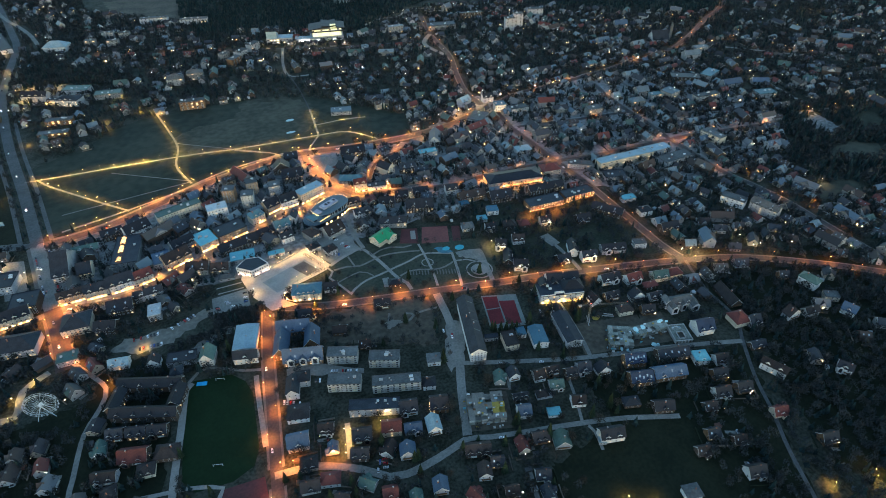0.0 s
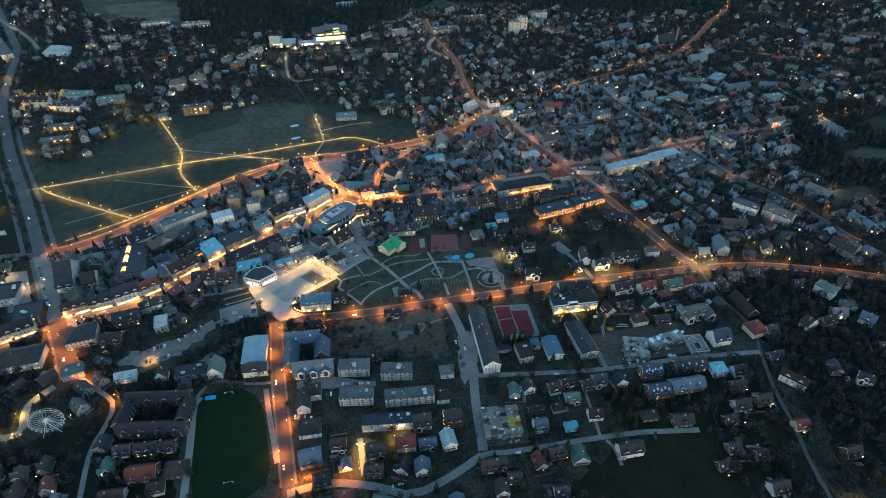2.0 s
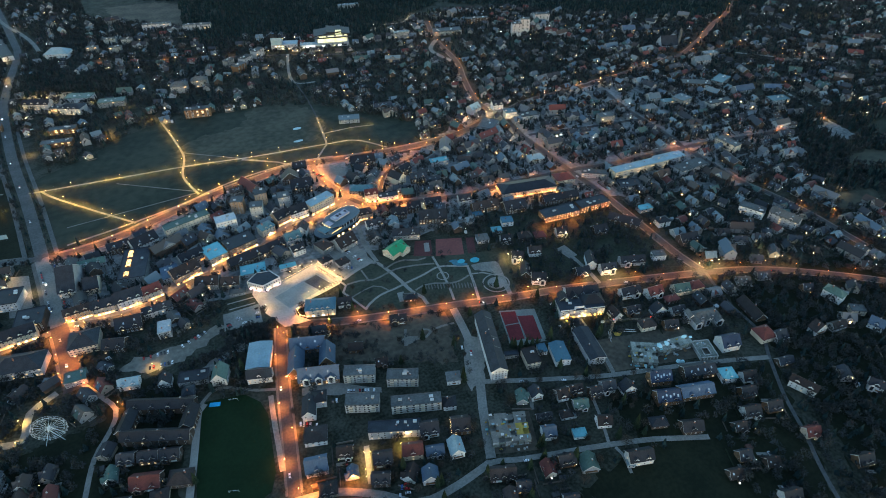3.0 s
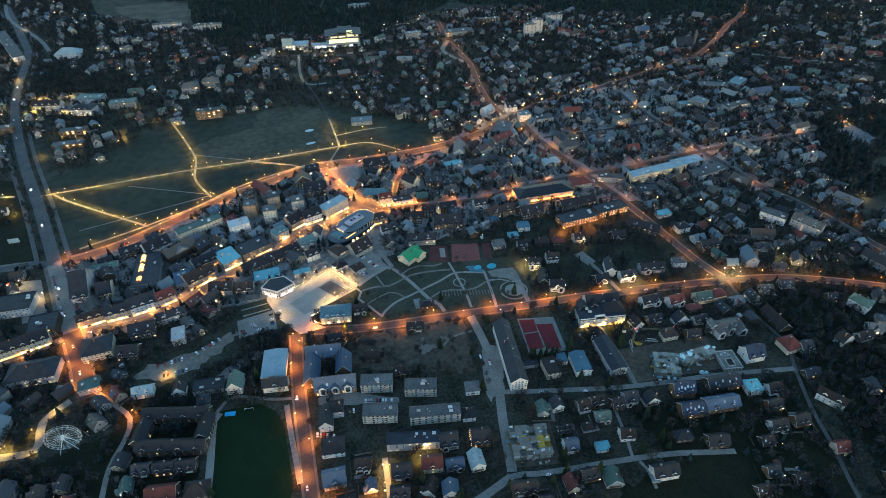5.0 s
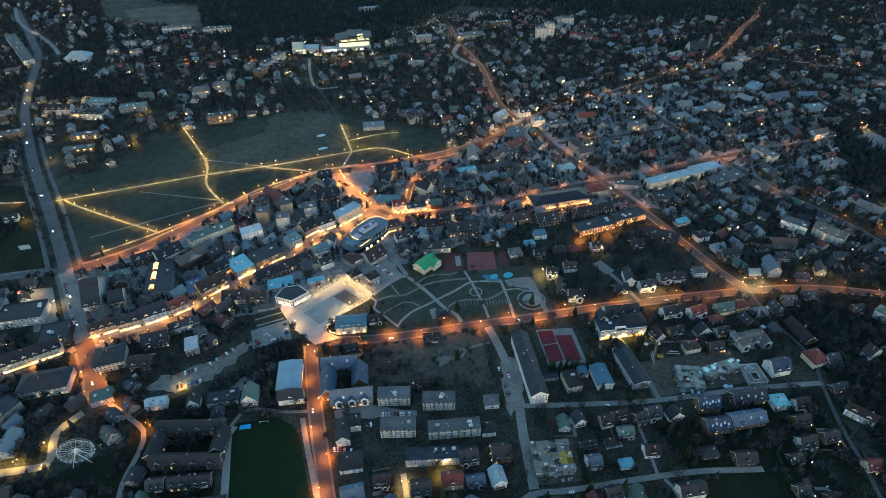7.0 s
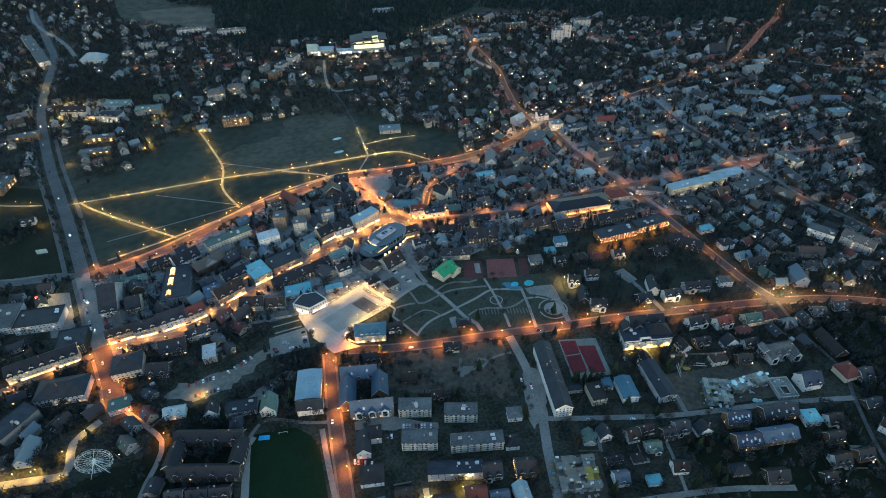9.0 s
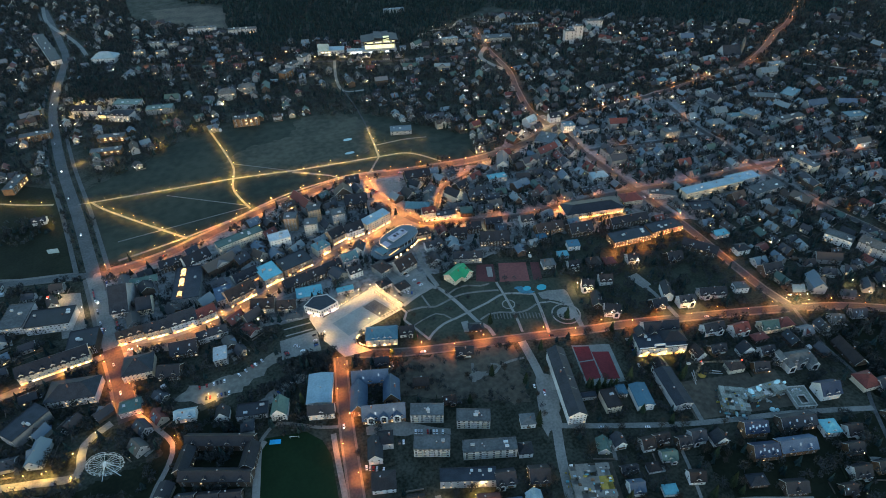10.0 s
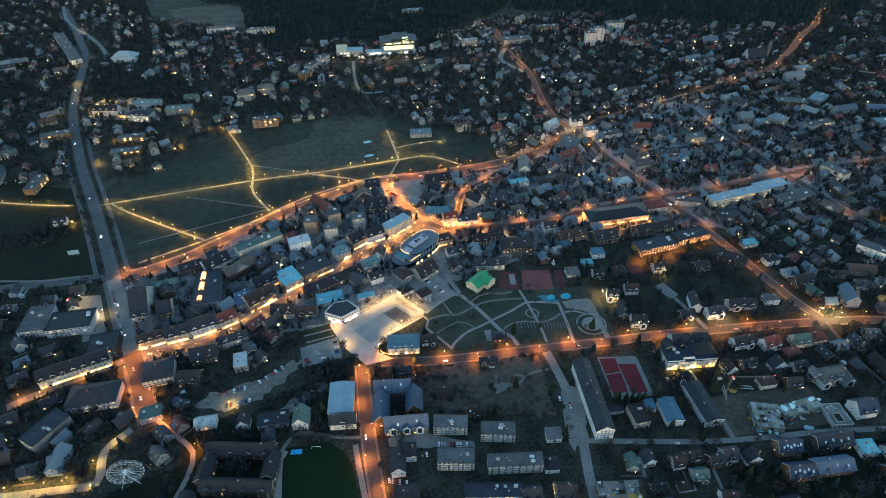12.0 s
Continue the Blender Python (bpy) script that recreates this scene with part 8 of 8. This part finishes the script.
tagged(patch("crash_mat", turned(-36, 403, -20, 9, 4), 0.9, 0.8, mat("blue_mat", (0.03, 0.30, 0.55), size=2)), "bright blue high-jump mat beside the pitch", "mat")


FORMWORK = mat("yellow_formwork", (0.30, 0.22, 0.05), (0.20, 0.15, 0.04), size=1)


def site(x, y, rot, w, d, seed, label, levels=1, cell=4.0, roofed=0.1, tops=(SITE, SITE, SITE, DIRT)):
    """Raw concrete shell under construction: floor bays, stub walls, props and pallets."""
    root = tagged(new("building_site"), label, "building site")
    root.matrix_basis = pose(x, y, 0, 0, 0, rot)
    r = random.Random(seed)
    bm = bmesh.new()
    box(bm, -w / 2, w / 2, -d / 2, d / 2, 0, 0.3)
    part("base_slab", bm, DIRT, root)
    nx, ny = int(w / cell), int(d / cell)
    cx, cy = w / nx, d / ny
    for lv in range(levels):
        z = 0.3 + lv * 3.2
        for i in range(nx):
            for j in range(ny):
                x0, y0 = -w / 2 + i * cx, -d / 2 + j * cy
                if r.random() < (roofed if lv == levels - 1 else 0.9):
                    bm = bmesh.new()
                    box(bm, x0 + 0.02, x0 + cx - 0.02, y0 + 0.02, y0 + cy - 0.02, z + 2.9, z + 3.15 + r.random() * 0.06)
                    part("floor_bay", bm, (FORMWORK if seed == 1 and i >= nx - 2 and 1 <= j <= 2 else (tops[0] if r.random() < 0.75 else r.choice(tops))), root)
                if r.random() < 0.65:
                    bm = bmesh.new()
                    box(bm, x0 + 0.05, x0 + cx * r.uniform(0.6, 0.98), y0 + 0.1, y0 + 0.4, z, z + r.uniform(2.0, 2.85))
                    part("raw_wall", bm, SITE if r.random() < 0.85 else CONCRETE, root)
                if r.random() < 0.5:
                    bm = bmesh.new()
                    box(bm, x0 + 0.1, x0 + 0.38, y0 + 0.5, y0 + cy * r.uniform(0.6, 0.98), z, z + r.uniform(2.0, 2.85))
                    part("raw_wall", bm, SITE if r.random() < 0.8 else FORMWORK, root)
    for i in range(int(w * d / 14)):
        bm = bmesh.new()
        px, py = r.uniform(-w / 2 - 3, w / 2 + 1), r.uniform(-d / 2 - 5, d / 2 + 2)
        a, b = r.uniform(0.3, 1.5), r.uniform(0.25, 0.9)
        z0 = (levels * 3.2 + 0.15 if i % 2 and levels > 1 else 0.3) if abs(py) + b < d / 2 and abs(px) + a < w / 2 else 0.09
        box(bm, px - a, px + a, py - b, py + b, z0, z0 + r.uniform(0.4, 1.5))
        part("stacked_pallet", bm, r.choice((FORMWORK, W_WHITE, R_PALE, R_PALE, W_WOOD, R_SLATE, CONCRETE, R_CYAN)), root)
    return root


site(178, 261, -21, 32, 28, 1, "raw concrete shell with pale slabs and yellow formwork", 2, 5.2, 0.7, (GRAVEL, PALE, DIRT, SITE))
site(334, 272, -32, 22, 25, 2, "grey concrete building site with stacked material", 2, 4.0, 0.88, (SITE, SITE, DIRT))
site(366, 268, -8, 38, 11, 3, "pale two-storey concrete shell of a long building", 2, 4.4, 0.85, (SITE, SITE, CONCRETE))


def open_shell(x, y, rot, w, d, court):
    """A roofless concrete shell: outer walls with openings, a deck round a sunk court."""
    root = tagged(new("building_site"), "open concrete shell with bare walls round a court", "building site")
    root.matrix_basis = pose(x, y, 0, 0, 0, rot)
    bm = bmesh.new()
    box(bm, -w / 2, w / 2, -d / 2, d / 2, 0, 0.3)
    part("base_slab", bm, DIRT, root)
    n = 6
    for i in range(n):                         # front piers with openings between
        px = -w / 2 + 0.5 + i * (w - 1.0) / (n - 1)
        bm = bmesh.new()
        box(bm, px - 0.5, px + 0.5, -d / 2, -d / 2 + 0.5, 0.3, 3.2)
        part("pier", bm, CONCRETE, root)
    for x0, x1, y0, y1 in ((-w / 2, -w / 2 + 0.5, -d / 2 + 0.5, d / 2), (w / 2 - 0.5, w / 2, -d / 2 + 0.5, d / 2), (-w / 2 + 0.5, w / 2 - 0.5, d / 2 - 0.5, d / 2)):
        bm = bmesh.new()
        box(bm, x0, x1, y0, y1, 0.3, 3.2)
        part("raw_wall", bm, CONCRETE, root)
    cx0, cx1, cy0, cy1 = court
    for x0, x1, y0, y1 in ((-w / 2, w / 2, -d / 2, cy0), (-w / 2, w / 2, cy1, d / 2), (-w / 2, cx0, cy0, cy1), (cx1, w / 2, cy0, cy1)):
        bm = bmesh.new()
        box(bm, x0, x1, y0, y1, 3.2, 3.5)
        part("deck", bm, SITE, root)
    for a, b in (((-w / 2, -d / 2), (w / 2, -d / 2)), ((w / 2, -d / 2), (w / 2, d / 2)), ((w / 2, d / 2), (-w / 2, d / 2)), ((-w / 2, d / 2), (-w / 2, -d / 2)),
                 ((cx0, cy0), (cx1, cy0)), ((cx1, cy0), (cx1, cy1)), ((cx1, cy1), (cx0, cy1)), ((cx0, cy1), (cx0, cy0))):
        bm = bmesh.new()
        box(bm, min(a[0], b[0]) - 0.3, max(a[0], b[0]) + 0.3, min(a[1], b[1]) - 0.3, max(a[1], b[1]) + 0.3, 3.5, 4.4)
        part("parapet", bm, CONCRETE, root, "pale bare concrete parapet")
    r = random.Random(8)
    for k in range(7):                         # curved rows of stacked blocks on the deck
        t = k * 0.55
        bm = bmesh.new()
        box(bm, -0.9, 0.9, -0.5, 0.5, 3.5, 4.1 + r.random() * 0.5)
        part("stacked_pallet", bm, (CONCRETE, R_PALE, W_WHITE)[k % 3], root).matrix_basis = pose(-1 + 3.6 * math.cos(t), d * 0.27 + 2.6 * math.sin(t), 0, 0, 0, 40 * k)


def lay_tarpaulin(x, y, z, w, d, h, seed):
    """Material under crumpled pale sheeting."""
    r = random.Random(seed)
    bm = bmesh.new()
    bmesh.ops.create_icosphere(bm, subdivisions=2, radius=1.0)
    for v in bm.verts:
        v.co.x *= w / 2 * r.uniform(0.75, 1.15)
        v.co.y *= d / 2 * r.uniform(0.75, 1.15)
        v.co.z = max(0.0, v.co.z * h * r.uniform(0.7, 1.2))
    ob = tagged(part("tarpaulin", bm, SHEETING), "crumpled pale turquoise tarpaulin laid over building material", "tarpaulin", "tarpaulins on the site")
    ob.matrix_basis = pose(x, y, z, 0, 0, r.uniform(0, 90))


open_shell(389.5, 250.5, -20, 17, 21, (-3.5, 3.0, -7.5, 1.0))
SHEETING = mat("pale_turquoise_sheeting", (0.42, 0.62, 0.64), (0.28, 0.45, 0.48), rough=0.45, size=0.8, bump=0.4)
for k, (x, y, z, w, d, h) in enumerate(((352, 271, 6.85, 7, 5, 1.6), (360, 270.5, 6.85, 6, 5, 1.8), (380, 269, 6.85, 7, 4, 2.0), (386, 266, 6.85, 3, 3, 1.4), (359, 252, 0.1, 4, 5, 3.0), (362, 250, 0.1, 3, 4, 2.6), (328, 262, 0.1, 6, 3, 2.4), (332, 258, 0.1, 5, 3, 2.0))):
    lay_tarpaulin(x, y, z, w, d, h, 40 + k)


def crane(x, y, h, rot, reach):
    """A tower crane: lattice mast, jib, counter jib, cab and red lamps."""
    root = tagged(new("tower_crane"), "slim grey tower crane with red warning lamps", "crane")
    root.matrix_basis = pose(x, y, 0, 0, 0, rot)
    bm = bmesh.new()
    for sx in (-0.7, 0.7):
        for sy in (-0.7, 0.7):
            rod(bm, (sx, sy, 0), (sx, sy, h), 0.12, 0.12, 4)
    for k in range(int(h / 2)):
        rod(bm, (-0.7, -0.7, k * 2), (0.7, -0.7, k * 2 + 2), 0.07, 0.07, 3)
        rod(bm, (0.7, 0.7, k * 2), (-0.7, 0.7, k * 2 + 2), 0.07, 0.07, 3)
    part("mast", bm, CRANEPAINT, root)
    bm = bmesh.new()
    for sy in (-0.6, 0.6):
        rod(bm, (-12, sy, h), (reach, sy, h), 0.08, 0.07, 4)
    rod(bm, (-2, 0, h + 1.2), (reach, 0, h + 0.9), 0.07, 0.06, 4)
    for k in range(int(reach / 1.6)):
        rod(bm, (k * 1.6, -0.6, h), (k * 1.6 + 0.8, 0, h + 1.1), 0.06, 0.06, 3)
        rod(bm, (k * 1.6 + 0.8, 0, h + 1.1), (k * 1.6 + 1.6, 0.6, h), 0.06, 0.06, 3)
    part("jib", bm, CRANEPAINT, root)
    bm = bmesh.new()
    box(bm, -12, -9, -0.9, 0.9, h - 1.8, h - 0.1)
    part("counterweight", bm, CONCRETE, root)
    bm = bmesh.new()
    box(bm, 0.9, 2.3, -0.9, 0.5, h - 2.2, h - 0.15)
    part("cab", bm, W_WHITE, root)
    for px in (0.0, reach - 0.2):
        bm = bmesh.new()
        bmesh.ops.create_icosphere(bm, subdivisions=1, radius=0.4)
        part("warning_lamp", bm, mat("red_warning_lamp", (0.6, 0.05, 0.03), emit=(1.0, 0.06, 0.04), strength=1.6), root, "glowing red warning lamp").matrix_basis = pose(px, 0, h + 1.5)
    return root


CRANEPAINT = mat("dull_crane_paint", (0.15, 0.145, 0.12), rough=0.6, size=1)
crane(321, 305, 25, -23, 36)
bm = bmesh.new()
rr = random.Random(77)
n = 14
ring = [[bm.verts.new((4.6 * q * math.cos(6.283 * i / n) * rr.uniform(.85, 1.15), 3.6 * q * math.sin(6.283 * i / n) * rr.uniform(.85, 1.15), z)) for i in range(n)] for q, z in ((1, 0), (0.65, 1.0), (0.25, 1.8))]
for a, b in zip(ring[:-1], ring[1:]):
    for i in range(n):
        bm.faces.new((a[i], a[(i + 1) % n], b[(i + 1) % n], b[i]))
bm.faces.new(ring[-1])
heap = tagged(part("sand_heap", bm, FORMWORK), "heap of yellow sand beside the crane", "heap")
heap.location = (333, 307, 0.08)
for k, (x, y, rot, ln) in enumerate(((323, 307, 62, 14), (326, 309, 58, 12), (345, 303, -30, 12), (347, 305, -34, 9))):
    bm = bmesh.new()
    box(bm, -ln / 2, ln / 2, -0.35, 0.35, 0, 0.6)
    ob = tagged(part("concrete_beam", bm, CONCRETE), "long pale concrete beam lying on earth", "beam", "beams on the site")
    ob.matrix_basis = pose(x, y, 0.1, 0, 0, rot)
tagged(patch("site_yard", turned(345, 278, -16, 96, 40), 0.08, 0.3, LOTGRASS), "trodden earth of the building sites", "yard", kind="structure")
tagged(patch("site_yard", turned(178, 260, -21, 42, 38), 0.08, 0.3, LOTGRASS), "trodden earth round the building site", "yard", kind="structure")

# little lamps at doors and yards across the far town
V, F, MI = [], [], []
lr = random.Random(9)
for a, b in HOUSES:
    for twice in range(2 if b > 640 else 1):
        if lr.random() > (0.30 if b < 640 else 0.40):
            continue
        x, y, z, s = a + lr.uniform(-9, 9), b - lr.uniform(6, 9), lr.uniform(2.5, 6), (0.16 if b < 640 else lr.uniform(0.14, 0.24))
        k = len(V)
        V.extend(((x - s, y - s, z), (x + s, y - s, z), (x + s, y + s, z), (x - s, y + s, z), (x, y, z + 2 * s), (x, y, z - 2 * s)))
        kind = lr.choice((0, 0, 1, 1, 2))
        for f in ((0, 1, 4), (1, 2, 4), (2, 3, 4), (3, 0, 4), (1, 0, 5), (2, 1, 5), (3, 2, 5), (0, 3, 5)):
            F.append(tuple(k + i for i in f))
            MI.append(kind)
BULB2 = mat("cool_yard_bulb", (0.8, 0.8, 0.8), emit=(1.0, 0.82, 0.58), strength=16)
BULB3 = mat("orange_yard_bulb", (0.8, 0.6, 0.4), emit=(1.0, 0.32, 0.07), strength=16)
tagged(from_lists("yard_lamps", V, F, MI, [BULB, BULB2, BULB3]), "small warm yard and porch lamps across the town", "lamps", kind="stuff")

# ---- plot edges, drives and sheds ----
HEDGE = mat("clipped_hedge", (0.024, 0.030, 0.018), (0.014, 0.018, 0.012), size=1.5, bump=0.3)
FENCE = mat("garden_fence_wood", (0.13, 0.11, 0.09), (0.08, 0.07, 0.06), size=1, island=0.5)
SHED = island_ramp("shed_surfaces", [(0.05, 0.05, 0.05), (0.20, 0.23, 0.24), (0.09, 0.06, 0.04), (0.34, 0.36, 0.36), (0.035, 0.04, 0.05), (0.16, 0.28, 0.30), (0.10, 0.05, 0.04)])
V, F, MI = [], [], []


def slab(x, y, rot, w, d, z0, z1, mi):
    k = len(V)
    for z in (z0, z1):
        V.extend((px, py, z) for px, py in turned(x, y, rot, w, d))
    for f in ((4, 5, 6, 7), (0, 1, 5, 4), (1, 2, 6, 5), (2, 3, 7, 6), (3, 0, 4, 7)):
        F.append(tuple(k + i for i in f))
        MI.append(mi)


dr = random.Random(31)
for a, b in HOUSES:
    ang = street_angle(a, b)
    c, s_ = math.cos(radians(ang)), math.sin(radians(ang))

    def at(u, v):
        return a + c * u - s_ * v, b + s_ * u + c * v
    side = dr.choice((-1, 1))
    if dr.random() < 0.8:
        x, y = at(dr.uniform(-2, 2), side * 10.5)
        if clear(x, y, 0.5, -1) and not on_road(x, y):
            slab(x, y, ang, dr.uniform(8, 19), 0.8, 0, dr.uniform(0.8, 1.6), 0 if dr.random() < 0.5 else 1)
    if dr.random() < 0.8:
        x, y = at(side * 10.5, dr.uniform(-2, 2))
        if clear(x, y, 0.5, -1) and not on_road(x, y):
            slab(x, y, ang, 0.7, dr.uniform(8, 19), 0, dr.uniform(0.8, 1.6), 0 if dr.random() < 0.5 else 1)
    if dr.random() < 0.65:
        x, y = at(-side * 8.5, dr.uniform(-5, 5))
        if clear(x, y, 1, -1) and not on_road(x, y):
            slab(x, y, ang, dr.uniform(2.5, 3.6), dr.uniform(7, 13), 0, 0.06, 2)
    if dr.random() < 0.5:
        x, y = at(-side * dr.uniform(8, 10), dr.choice((-1, 1)) * dr.uniform(6, 9))
        if clear(x, y, 2, -1) and not on_road(x, y):
            slab(x, y, ang + dr.uniform(-10, 10), dr.uniform(3, 6), dr.uniform(3, 4.5), 0, dr.uniform(2.2, 3.0), 3)
    if dr.random() < 0.5:
        x, y = at(-side * 8.5, dr.uniform(-5, 5))
        if clear(x, y, 2, -1) and not on_road(x, y):
            r2 = ang + dr.choice((0, 90)) + dr.uniform(-10, 10)
            slab(x, y, r2, 4.2, 1.75, 0.25, 0.95, 4)
            slab(x, y, r2, 2.3, 1.5, 0.95, 1.45, 5)
PAINTS = island_ramp("far_car_paints", [(0.62, 0.62, 0.62), (0.02, 0.02, 0.022), (0.30, 0.31, 0.32), (0.45, 0.46, 0.47), (0.20, 0.02, 0.02), (0.03, 0.06, 0.15), (0.65, 0.66, 0.66)], 0.3)
tagged(from_lists("garden_clutter", V, F, MI, [HEDGE, FENCE, LANE, SHED, PAINTS, CARGLASS]), "hedges, fences, drives, sheds and parked cars of the gardens", "gardens", kind="stuff")

# ---- strings of bulbs round the square ----
STRING = mat("string_bulb", (0.8, 0.7, 0.5), emit=(1.0, 0.62, 0.25), strength=2.2)


def light_chain(p, q, label, h=3.2, step=2.4):
    root = tagged(new("light_chain"), label, "light chain", "chains of bulbs")
    p, q = Vector(p), Vector(q)
    n = max(2, int((q - p).length / step))
    d = (q - p).normalized()
    bm = bmesh.new()
    for i in range(0, n + 1, 4):
        c = p.lerp(q, i / n)
        rod(bm, (c.x, c.y, 0.2), (c.x, c.y, h + 0.2), 0.06, 0.06, 5)
    rod(bm, (p.x, p.y, h), (q.x, q.y, h), 0.03, 0.03, 4)
    part("wire_frame", bm, STEEL, root)
    first = None
    for i in range(n + 1):
        c = p.lerp(q, i / n)
        if first is None:
            bm = bmesh.new()
            bmesh.ops.create_cone(bm, segments=4, radius1=0.2, radius2=0.05, depth=0.36, cap_ends=True)
            first = part("bulb", bm, STRING, root)
            first.matrix_basis = pose(c.x, c.y, h - 0.15)
        else:
            again("bulb", first, root, pose(c.x, c.y, h - 0.15))
    return root


for p, q in (((46, 531), (94, 547.5)), ((94, 547.5), (104, 548)), ((101, 538), (110, 514)), ((104, 548), (119, 512)), ((114, 506.5), (90, 499.5))):
    light_chain(p, q, "string of warm bulbs along the edge of the square")
for p, q in (((133.5, 279), (148, 274.5)), ((133.5, 279), (139, 293)), ((148, 274.5), (153.5, 288))):
    light_chain(p, q, "string of orange bulbs round a dark house", 2.6, 1.6)
for p, q in (((377, 492.9), (424.6, 487.1)), ((429.3, 489.4), (471, 485.7)), ((376, 494), (379.5, 511))):
    for h, step in ((2.6, 3.2), (6.6, 5.0)):
        light_chain(p, q, "row of warm lamps along the motel front", h, step)
